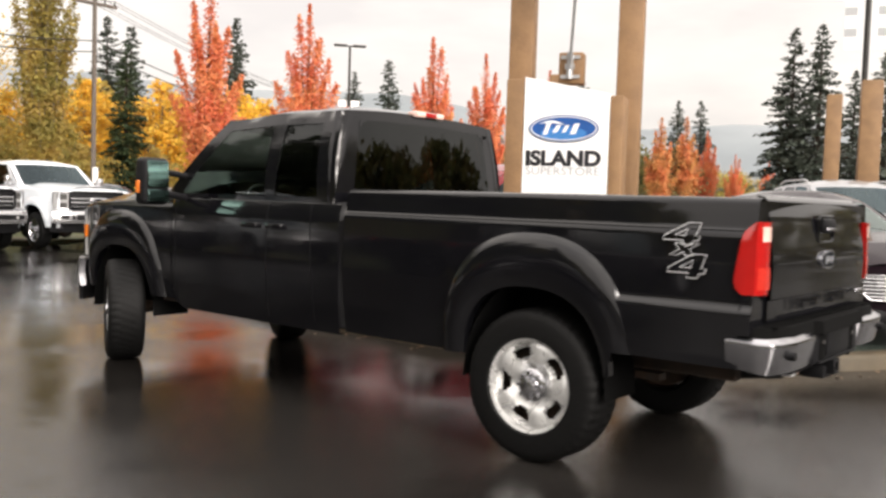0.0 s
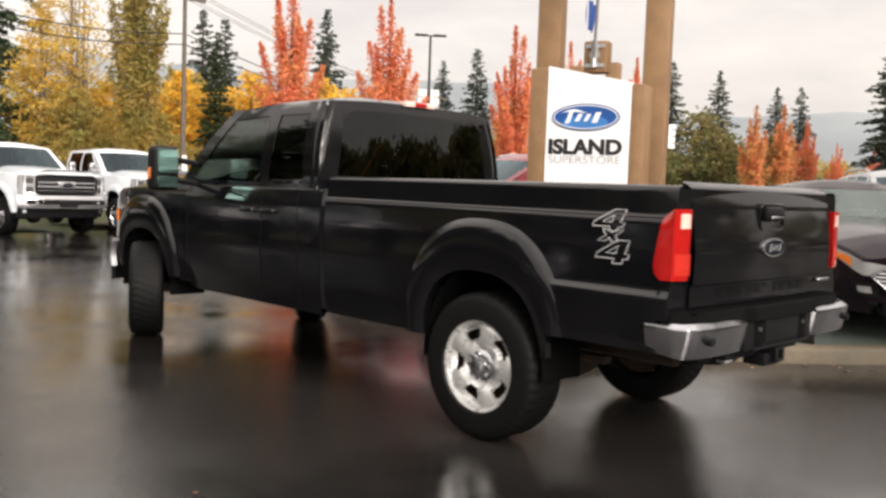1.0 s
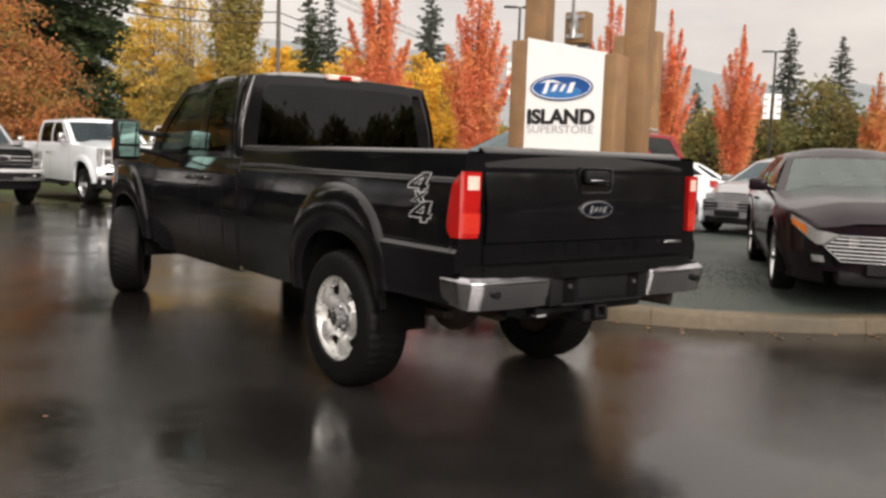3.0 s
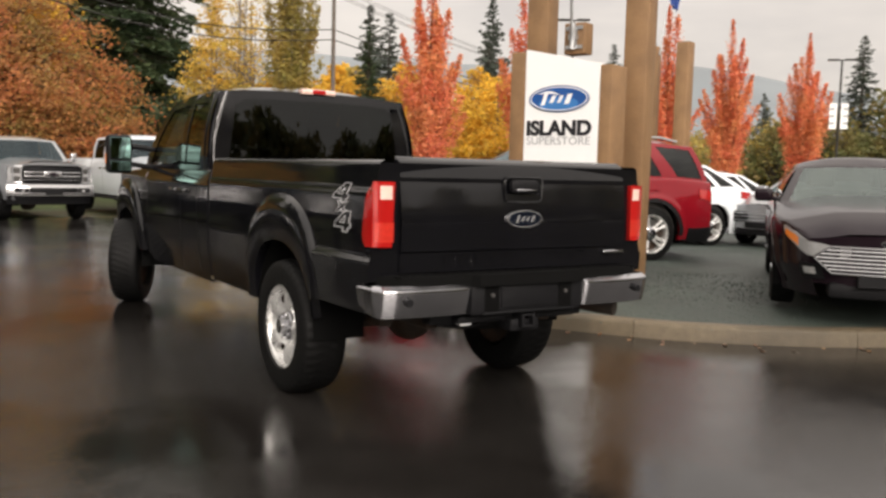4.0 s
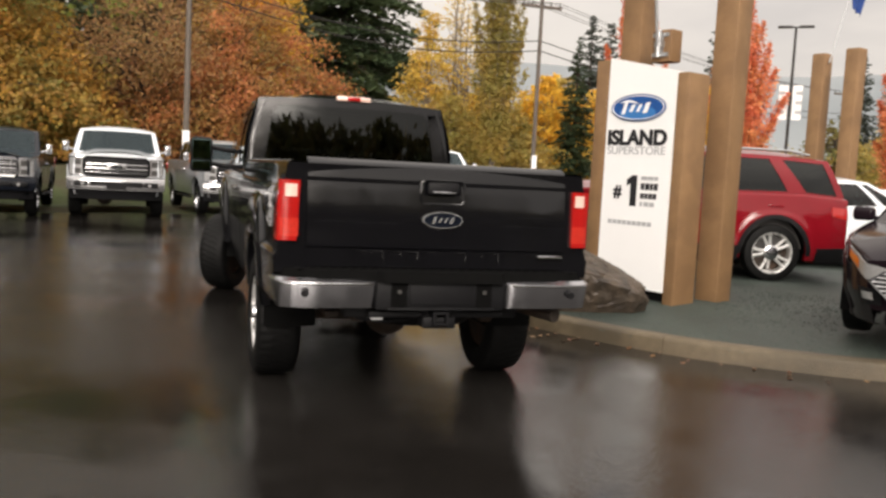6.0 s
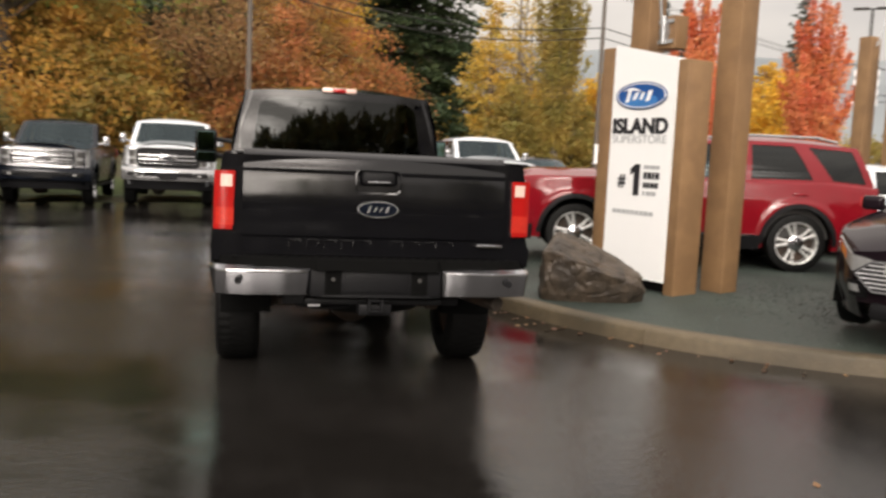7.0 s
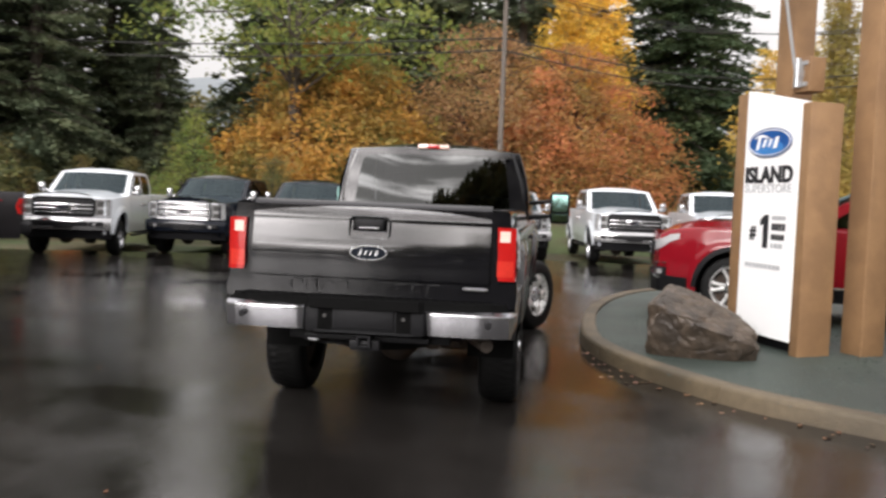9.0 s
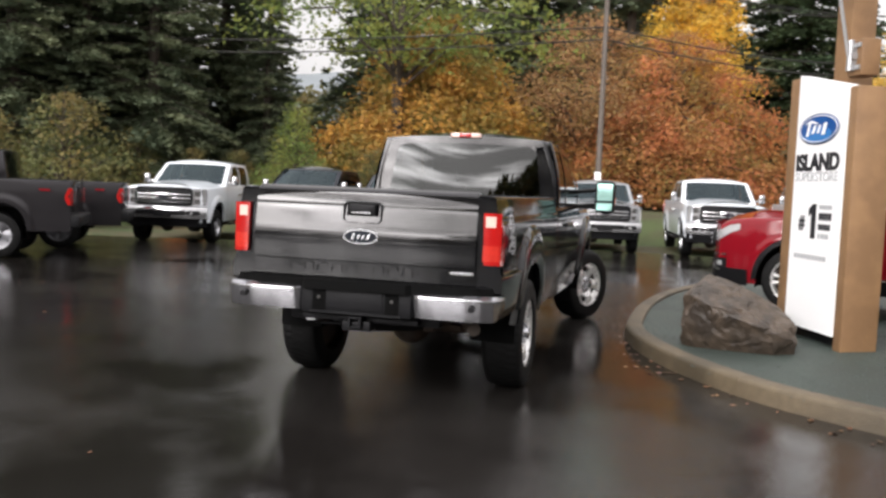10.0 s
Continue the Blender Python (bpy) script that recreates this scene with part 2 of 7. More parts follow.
M_LAMP = material("headlamp_lens", (0.42, 0.42, 0.42), 0.10, metal=0.25, vary=0.25, scale=30, coat=1.0)
M_AMBER = material("amber_lamp_plastic", (0.85, 0.22, 0.03), 0.15, vary=0.1, coat=1.0)
M_TIMBER = material("weathered_cedar_timber", (0.25, 0.142, 0.066), 0.62, vary=0.22, scale=5, bump=0.25, bump_scale=30, second=(0.205, 0.115, 0.054), second_scale=3.2)
M_SIGN = material("white_sign_panel", (0.92, 0.92, 0.92), 0.35, vary=0.015, scale=5)
M_BLUE = material("blue_emblem_enamel", (0.014, 0.085, 0.30), 0.3, vary=0.25, scale=5)
M_PALEBLUE = material("pale_blue_enamel", (0.045, 0.20, 0.50), 0.3, vary=0.2, scale=6)
M_INK = material("black_sign_ink", (0.015, 0.015, 0.018), 0.5, vary=0.1)
M_PALEINK = material("grey_sign_ink", (0.42, 0.43, 0.44), 0.5, vary=0.05)
M_ROCK = material("brown_boulder", (0.074, 0.054, 0.038), 0.5, vary=0.6, scale=9, bump=1.0, bump_scale=11, second=(0.034, 0.025, 0.018), second_scale=4.0)
M_BARK = material("dark_bark", (0.055, 0.042, 0.032), 0.85, vary=0.4, scale=12, bump=0.6, bump_scale=25)
M_PALEBARK = material("pale_bark", (0.20, 0.17, 0.14), 0.85, vary=0.4, scale=10, bump=0.6, bump_scale=25)
M_POLE = material("grey_wood_pole", (0.12, 0.10, 0.085), 0.8, vary=0.3, scale=8, bump=0.3)
M_DARKPOLE = material("dark_bronze_pole", (0.03, 0.028, 0.026), 0.5, metal=0.4, vary=0.2)
M_FLAG = material("navy_blue_flag_cloth", (0.012, 0.05, 0.22), 0.7, vary=0.2, scale=9)


def leaf_material(name, base, other, island=0.3, through=0.45):
    """Leaves: two hues mixed in drifts, varied leaf by leaf, that let light through."""
    m = bpy.data.materials.new(name)
    m.use_nodes = True
    n, l = m.node_tree.nodes, m.node_tree.links
    p = n["Principled BSDF"]
    p.inputs["Roughness"].default_value = 0.6
    p.inputs["Specular IOR Level"].default_value = 0.3
    tc, big = n.new("ShaderNodeTexCoord"), n.new("ShaderNodeTexNoise")
    big.inputs["Scale"].default_value, big.inputs["Detail"].default_value = 0.55, 3
    l.new(tc.outputs["Object"], big.inputs["Vector"])
    r = n.new("ShaderNodeValToRGB")
    r.color_ramp.elements[0].position, r.color_ramp.elements[1].position = 0.40, 0.64
    r.color_ramp.elements[0].color, r.color_ramp.elements[1].color = (*base, 1), (*other, 1)
    l.new(big.outputs["Fac"], r.inputs["Fac"])
    geo, hsv, ma, mb = n.new("ShaderNodeNewGeometry"), n.new("ShaderNodeHueSaturation"), n.new("ShaderNodeMapRange"), n.new("ShaderNodeMapRange")
    ma.inputs["To Min"].default_value, ma.inputs["To Max"].default_value = 1 - island, 1 + island
    mb.inputs["To Min"].default_value, mb.inputs["To Max"].default_value = 0.488, 0.512
    l.new(geo.outputs["Random Per Island"], ma.inputs["Value"])
    l.new(geo.outputs["Random Per Island"], mb.inputs["Value"])
    l.new(ma.outputs[0], hsv.inputs["Value"])
    l.new(mb.outputs[0], hsv.inputs["Hue"])
    l.new(r.outputs["Color"], hsv.inputs["Color"])
    l.new(hsv.outputs["Color"], p.inputs["Base Color"])
    tr, mx = n.new("ShaderNodeBsdfTranslucent"), n.new("ShaderNodeMixShader")
    mx.inputs[0].default_value = through
    l.new(hsv.outputs["Color"], tr.inputs["Color"])
    l.new(p.outputs[0], mx.inputs[1])
    l.new(tr.outputs[0], mx.inputs[2])
    l.new(mx.outputs[0], n["Material Output"].inputs["Surface"])
    return m


LEAF = {
    "conifer": leaf_material("conifer_needles", (0.110, 0.140, 0.086), (0.168, 0.188, 0.106), 0.22, 0.40),
    "cedar": leaf_material("deep_green_cedar_sprays", (0.058, 0.090, 0.048), (0.095, 0.125, 0.056), 0.25, 0.35),
    # distance haze is put into the firs' greyed needle colour
    "fir": leaf_material("haze_grey_fir_needles", (0.085, 0.105, 0.085), (0.125, 0.140, 0.115), 0.20, 0.25),
    "red": leaf_material("scarlet_maple_leaves", (0.80, 0.275, 0.150), (0.78, 0.35, 0.155), 0.14, 0.5),
    "redgold": leaf_material("orange_red_maple_leaves", (0.74, 0.29, 0.13), (0.60, 0.33, 0.12), 0.18, 0.5),
    "orange": leaf_material("rust_orange_leaves", (0.56, 0.215, 0.090), (0.30, 0.215, 0.070), 0.28, 0.5),
    "mauve": leaf_material("thinning_mauve_brown_leaves", (0.44, 0.235, 0.115), (0.34, 0.235, 0.100), 0.25, 0.5),
    "amber": leaf_material("amber_leaves", (0.58, 0.310, 0.075), (0.22, 0.220, 0.070), 0.24, 0.5),
    "yellow": leaf_material("golden_yellow_leaves", (0.86, 0.55, 0.085), (0.64, 0.44, 0.090), 0.20, 0.55),
    "gold": leaf_material("pale_gold_leaves", (0.78, 0.52, 0.12), (0.58, 0.44, 0.11), 0.22, 0.55),
    "olive": leaf_material("olive_gold_leaves", (0.46, 0.33, 0.095), (0.30, 0.265, 0.080), 0.22, 0.5),
    "green": leaf_material("yellow_green_leaves", (0.17, 0.235, 0.065), (0.30, 0.31, 0.075), 0.24, 0.55),
    "darkolive": leaf_material("dark_olive_leaves", (0.132, 0.144, 0.054), (0.228, 0.168, 0.06), 0.28),
}
G_DARK = glass("privacy_glass", (0.75, 0.8, 0.8), 0.035)
G_CLEAR = glass("green_tinted_glass", (0.80, 0.94, 0.86), 0.93)
G_WET = glass("wet_green_windscreen", (0.72, 0.92, 0.86), 0.75, (0.80, 0.92, 0.89), 1.85)
G_SCREEN = glass("blue_green_windscreen", (0.62, 0.82, 0.86), 0.30, (0.60, 0.76, 0.82))
M_BANK = material("mown_grass_bank", (0.052, 0.074, 0.018), 0.85, vary=0.5, scale=7, bump=1.0, bump_scale=26, second=(0.050, 0.040, 0.018), second_scale=0.35)


# ---- mesh helpers ----
def link(name, bm, mat, parent=None, label="", smooth=True, m=None):
    me = bpy.data.meshes.new(name)
    if smooth:
        for f in bm.faces:
            f.smooth = True
    bm.to_mesh(me)
    bm.free()
    me.materials.append(mat)
    ob = new(name, me)
    if parent:
        ob.parent = parent
    if m is not None:
        ob.matrix_basis = m
    if label:
        ob["label"] = label
    if smooth:
        me.set_sharp_from_angle(angle=radians(38))
    return ob


def part(name, bm, mat, parent, label="", smooth=True):
    return link(name, bm, mat, parent, label, smooth)


def thing(name, label, category, m, group=""):
    ob = new(name)
    ob.empty_display_size = 0.2
    ob.matrix_basis = m
    return tagged(ob, label, category, group)


def BM():
    return bmesh.new()


def box(bm, x0, x1, y0, y1, z0, z1, bevel=0.0, segs=2):
    r = bmesh.ops.create_cube(bm, size=1.0, matrix=Matrix.LocRotScale(((x0 + x1) / 2, (y0 + y1) / 2, (z0 + z1) / 2), None, (abs(x1 - x0), abs(y1 - y0), abs(z1 - z0))))
    if bevel:
        vs = set(r["verts"])
        es = [e for e in bm.edges if e.verts[0] in vs and e.verts[1] in vs]
        bmesh.ops.bevel(bm, geom=es, offset=bevel, segments=segs, affect="EDGES", profile=0.5)
    return bm


def cyl(bm, p0, p1, r0, r1=None, seg=16, caps=True):
    p0, p1 = Vector(p0), Vector(p1)
    d = p1 - p0
    m = Matrix.Translation((p0 + p1) / 2) @ d.to_track_quat("Z", "Y").to_matrix().to_4x4()
    bmesh.ops.create_cone(bm, cap_ends=caps, segments=seg, radius1=r0, radius2=r0 if r1 is None else r1, depth=d.length, matrix=m)
    return bm


def tube(bm, pts, r, seg=8):
    """One round bar along the points, with mitred bends and closed ends."""
    P = [Vector(p) for p in pts]
    ring, side = [], None
    for k, p in enumerate(P):
        d = (P[min(k + 1, len(P) - 1)] - P[max(k - 1, 0)]).normalized()
        if side is None:
            side = d.orthogonal().normalized()
        side = (side - d * side.dot(d)).normalized()
        other = d.cross(side)
        ring.append([bm.verts.new(p + r * (side * math.cos(2 * math.pi * i / seg) + other * math.sin(2 * math.pi * i / seg))) for i in range(seg)])
    for a, b in zip(ring, ring[1:]):
        for i in range(seg):
            bm.faces.new((a[i], a[(i + 1) % seg], b[(i + 1) % seg], b[i]))
    bm.faces.new(ring[0][::-1])
    bm.faces.new(ring[-1])
    return bm


def patch(bm, nu, nv, fn, flip=False):
    """A grid of faces over u, v in 0..1."""
    g = [[bm.verts.new(fn(i / nu, j / nv)) for j in range(nv + 1)] for i in range(nu + 1)]
    for i in range(nu):
        for j in range(nv):
            q = (g[i][j], g[i + 1][j], g[i + 1][j + 1], g[i][j + 1])
            bm.faces.new(q[::-1] if flip else q)
    return g


def lathe(bm, prof, seg=32, axis="x"):
    """Turn a profile of (along, radius) round the x axis."""
    rings = []
    for a, r in prof:
        rings.append([bm.verts.new((a, r * math.cos(t), r * math.sin(t))) for t in [2 * math.pi * k / seg for k in range(seg)]])
    for r0, r1 in zip(rings, rings[1:]):
        for k in range(seg):
            bm.faces.new((r0[k], r0[(k + 1) % seg], r1[(k + 1) % seg], r1[k]))
    return bm


def prism(bm, pts, fn0, fn1):
    """A closed outline given twice, joined by a rim, with caps."""
    a, b = [bm.verts.new(fn0(p)) for p in pts], [bm.verts.new(fn1(p)) for p in pts]
    n = len(pts)
    for k in range(n):
        bm.faces.new((a[k], a[(k + 1) % n], b[(k + 1) % n], b[k]))
    bm.faces.new(a[::-1])
    bm.faces.new(b)
    bmesh.ops.recalc_face_normals(bm, faces=bm.faces[:])
    return bm


def solid(bm, t):
    """Give a sheet thickness, inwards."""
    bmesh.ops.recalc_face_normals(bm, faces=bm.faces[:])
    bmesh.ops.solidify(bm, geom=bm.faces[:], thickness=t)
    return bm


def lerp(a, b, t):
    return a + (b - a) * t


def interp(table, x):
    if x <= table[0][0]:
        return table[0][1]
    for (a, u), (b, v) in zip(table, table[1:]):
        if x <= b:
            return lerp(u, v, (x - a) / (b - a))
    return table[-1][1]


def smooth01(a, b, x):
    t = min(1, max(0, (x - a) / (b - a)))
    return t * t * (3 - 2 * t)


# ---- vehicles ----
# Local axes: x to the vehicle's right, y ahead, origin on the ground under the rear axle.
def wheel(parent, x, y, radius, width, rim_r, spokes, turn=0.0, rim_mat=None, lugs=8, knobbly=False, style="five"):
    """One wheel with its tyre, rim, spokes and hub; the outer face looks along +x, or along -x where x is negative."""
    w = new("wheel")
    w.parent = parent
    w.matrix_basis = pose(x, y, radius, 0, 0, turn + (180 if x < 0 else 0))
    h = width / 2
    bm = lathe(BM(), [(-h * 0.75, rim_r * 0.98), (-h * 0.98, rim_r * 1.06), (-h, radius * 0.86), (-h * 0.86, radius * 0.97), (-h * 0.55, radius), (h * 0.55, radius),
                      (h * 0.86, radius * 0.97), (h, radius * 0.86), (h * 0.98, rim_r * 1.06), (h * 0.75, rim_r * 0.98)], 48)
    if knobbly:
        # tread blocks, staggered across the tyre
        bm.free()
        bm = BM()
        prof = [(-0.75, rim_r * 0.98, 0), (-0.98, rim_r * 1.06, 0), (-1.0, radius * 0.86, 0), (-0.90, radius * 0.955, 0.2), (-0.82, radius * 0.975, 0.7), (-0.55, radius, 1), (-0.30, radius, 1), (-0.27, radius, 2), (0.27, radius, 2), (0.30, radius, 3),
                (0.55, radius, 3), (0.82, radius * 0.975, 3), (0.90, radius * 0.955, 3.2), (1.0, radius * 0.86, 0), (0.98, rim_r * 1.06, 0), (0.75, rim_r * 0.98, 0)]
        rings = []
        for along, r, kind in prof:
            ring = []
            for k in range(176):
                groove = kind and (k + int(kind) * 2) % 4 == 0
                t = 2 * math.pi * k / 176
                q = r - (0.006 if groove else 0)
                ring.append(bm.verts.new((h * along, q * math.cos(t), q * math.sin(t))))
            rings.append(ring)
        for r0, r1 in zip(rings, rings[1:]):
            for k in range(176):
                bm.faces.new((r0[k], r0[(k + 1) % 176], r1[(k + 1) % 176], r1[k]))
    part("tyre", bm, M_RUBBER, w, "wet black tyre")
    bm = lathe(BM(), [(-h * 0.7, rim_r * 0.95), (h * 0.2, rim_r * 0.90), (h * 0.6, rim_r * 0.93)], 48)
    # the dish wheel's barrel is painted dark for the shade behind its windows
    part("rim_barrel", bm, M_CHASSIS if style == "dish" else rim_mat or M_ALLOY, w)
    bm = lathe(BM(), [(h * 0.6, rim_r * 0.93), (h * 0.84, rim_r * 0.97), (h * 0.88, rim_r * 1.03), (h * 0.76, rim_r * 1.06)], 48)
    part("rim", bm, rim_mat or M_ALLOY, w)
    bm = BM()
    cyl(bm, (-h * 0.6, 0, 0), (-h * 0.1, 0, 0), rim_r * 0.9, seg=32)
    part("brake_drum", bm, M_CHASSIS, w)
    if style == "dish":
        bm = BM()
        radii = [0.30, 0.45, 0.53, 0.60, 0.72, 0.83, 0.90, 0.97]
        n = spokes * 16
        grid = []
        for q in radii:
            row = []
            for k in range(n):
                t = 2 * math.pi * k / n
                near = math.cos(spokes * t)
                out = h * (0.42 + 0.34 * smooth01(0.30, 0.62, q) - 0.10 * smooth01(0.88, 0.97, q)) + 0.012 * near
                row.append(bm.verts.new((out, q * rim_r * math.cos(t), q * rim_r * math.sin(t))))
            grid.append(row)
        for i in range(len(radii) - 1):
            for k in range(n):
                c = (k % 16) + 0.5
                reach = {2: 2.6, 3: 3.6, 4: 3.8, 5: 2.8}.get(i, 0)
                if abs(c - 8) < reach:
                    continue
                m = (k + 1) % n
                bm.faces.new((grid[i][k], grid[i][m], grid[i + 1][m], grid[i + 1][k]))
        solid(bm, 0.035)
        bmesh.ops.recalc_face_normals(bm, faces=bm.faces[:])
        part("rim_face", bm, rim_mat or M_ALLOY, w, "bright alloy rim face with five windows")
        spokes = 0
    wide = 2 * math.pi / max(1, spokes)
    for k in range(spokes):
        a0 = k * wide
        if style == "thin":
            a0 = (k // 2 + 0.5) * 2 * wide + (0.19 if k % 2 else -0.19)
        bm = BM()
        if style == "five":
            inner, outer = 0.31, 0.33
        else:
            inner, outer = 0.075, 0.060

        def fn(u, v, a0=a0):
            r = lerp(rim_r * 0.30, rim_r * 0.965, u)
            half = lerp(inner * rim_r / 0.9, outer * rim_r / 0.9, u) * (1.0 + 0.55 * (2 * abs(u - 0.45)) ** 3)
            s = (v - 0.5) * 2 * half
            return (h * (0.50 + 0.26 * u) - 0.018 * abs(v - 0.5) * 2, r * math.cos(a0) - s * math.sin(a0), r * math.sin(a0) + s * math.cos(a0))

        patch(bm, 6, 4, fn)
        solid(bm, 0.03)
        part("spoke", bm, rim_mat or M_ALLOY, w)
    bm = lathe(BM(), [(h * 0.2, rim_r * 0.36), (h * 0.62, rim_r * 0.36), (h * 0.70, rim_r * 0.30), (h * 0.72, rim_r * 0.20), (h * 1.0, rim_r * 0.175), (h * 1.04, rim_r * 0.10), (h * 1.04, 0.001)], 32)
    part("hub_cap", bm, M_CHROME, w, "chrome hub cap")
    if lugs:
        me = None
        for k in range(lugs):
            a = 2 * math.pi * k / lugs
            if me is None:
                bm = cyl(BM(), (h * 0.66, 0, 0), (h * 0.84, 0, 0), rim_r * 0.045, seg=6)
                nut = part("lug_nut", bm, M_CHROME, w)
                me = nut.data
            else:
                nut = new("lug_nut", me)
                nut.parent = w
            nut.matrix_basis = Matrix.Translation((0, rim_r * 0.28 * math.cos(a), rim_r * 0.28 * math.sin(a)))
    return w


class Shape:
    """The numbers from which a vehicle's lower body is drawn."""

    def __init__(self, base, front, rear, width, low, tops, arch, arch_z, flare=0.05, flare_w=0.13, ends=(0.10, 0.06), waist=None, creases=(), soft=(0.75, 1.45)):
        self.base, self.front, self.rear, self.half = base, base + front, -rear, width / 2
        self.low, self.tops, self.arch, self.arch_z, self.flare, self.flare_w, self.ends = low, tops, arch, arch_z, flare, flare_w, ends
        self.waist = waist or [(0.4, 0.93), (0.7, 0.985), (0.95, 1.0), (1.2, 0.99), (1.4, 0.965), (1.6, 0.94)]
        self.creases, self.soft, self.cuts = creases, soft, ()

    def zlow(self, y):
        z = self.low if not callable(self.low) else self.low(y)
        for c in (0.0, self.base):
            d = abs(y - c) / self.arch
            if d < 1:
                z = max(z, self.arch_z[0] + self.arch_z[1] * (1 - d ** 2.4) ** (1 / 2.4))
        return z

    def ztop(self, y):
        return interp(self.tops, y)

    def wide(self, y, z):
        w = self.half * interp(self.waist, z)
        e = max(0, y - (self.front - 0.9)) / 0.9
        w -= self.ends[0] * e ** 2.2
        e = max(0, (self.rear + 0.5) - y) / 0.5
        w -= self.ends[1] * e ** 2
        proud = 0.0
        for c in (0.0, self.base):
            dz = max(0.0, z - self.arch_z[0]) / self.arch_z[1]
            d = (abs((y - c) / self.arch) ** 2.4 + dz ** 2.4) ** (1 / 2.4)
            k = self.flare_w / self.arch
            proud = max(proud, self.flare * (1 - smooth01(1 + k * self.soft[0], 1 + k * self.soft[1], d)))
        for y0, y1, zc, amount in self.creases:
            if y0 < y < y1:
                proud = max(proud, amount * (1 - smooth01(zc - 0.03, zc + 0.008, z)))
        return w + proud

    def columns(self, y0, y1):
        ys = {y0, y1}
        n = max(2, int((y1 - y0) / 0.12))
        ys |= {lerp(y0, y1, k / n) for k in range(n + 1)}
        for c in (0.0, self.base):
            for k in range(-18, 19):
                y = c + self.arch * math.sin(math.pi / 2 * k / 18)
                ys |= {y} if y0 < y < y1 else set()
            for s in (-1, 1):
                for q in (1.001, 1.04, 1.08, 1.13, 1.19, 1.23, 1.26, 1.29, 1.32, 1.36, 1.40, 1.46):
                    y = c + s * self.arch * q
                    ys |= {y} if y0 < y < y1 else set()
        ys |= {y for y in self.cuts if y0 < y < y1}
        return sorted(ys)

    def sides(self, bm, y0, y1, rows=16, lip=0.05, top_roll=0.03, which=(-1, 1)):
        """Both side skins from y0 to y1, with the wheel openings' returned lips and a rolled top edge."""
        ys = self.columns(y0, y1)
        edge = {}
        for s in which:
            grid = []
            for y in ys:
                a, b = self.zlow(y), self.ztop(y)
                col = [bm.verts.new((s * (self.wide(y, a) - lip), y, a + 0.004))]
                for j in range(rows + 1):
                    z = lerp(a, b, j / rows)
                    col.append(bm.verts.new((s * self.wide(y, z), y, z)))
                for q in (0.35, 0.75, 1.0):
                    t = q * math.pi / 2
                    col.append(bm.verts.new((s * (self.wide(y, b) - top_roll * (1 - math.cos(t))), y, b + top_roll * 0.6 * math.sin(t))))
                grid.append(col)
            for a, b in zip(grid, grid[1:]):
                for j in range(len(a) - 1):
                    q = (a[j], b[j], b[j + 1], a[j + 1])
                    bm.faces.new(q if s > 0 else q[::-1])
            edge[s] = [c[-1].co.copy() for c in grid]
        return ys, edge

    def across(self, bm, y0, y1, crown, n=12, power=2.0, bulge=0.0):
        """A hood or deck between the two top edges."""
        ys = self.columns(y0, y1)
        roll = 0.03
        rows = []
        for y in ys:
            w, z = self.wide(y, self.ztop(y)) - roll, self.ztop(y) + roll * 0.6
            c = crown if not callable(crown) else crown(y)
            rows.append([bm.verts.new((w * x, y, z + c * (1 - abs(x) ** power) + bulge * (smooth01(0.75, 0.55, abs(x)) if bulge else 0))) for x in [2 * k / n - 1 for k in range(n + 1)]])
        for a, b in zip(rows, rows[1:]):
            for k in range(n):
                bm.faces.new((a[k], a[k + 1], b[k + 1], b[k]))

    def end(self, bm, y, z0, z1, bow, n=12, rows=8, lean=0.0, crown=0.0):
        """The skin that closes the front or the rear, bowed out by bow in the middle."""
        def fn(u, v):
            x = 2 * u - 1
            z = lerp(z0, z1, v)
            w = self.wide(y, z)
            return (w * x, y + bow * (1 - abs(x) ** 2.4) + lean * (v - 0.5), z + crown * v * (1 - x * x))
        patch(bm, n, rows, fn, flip=bow > 0)


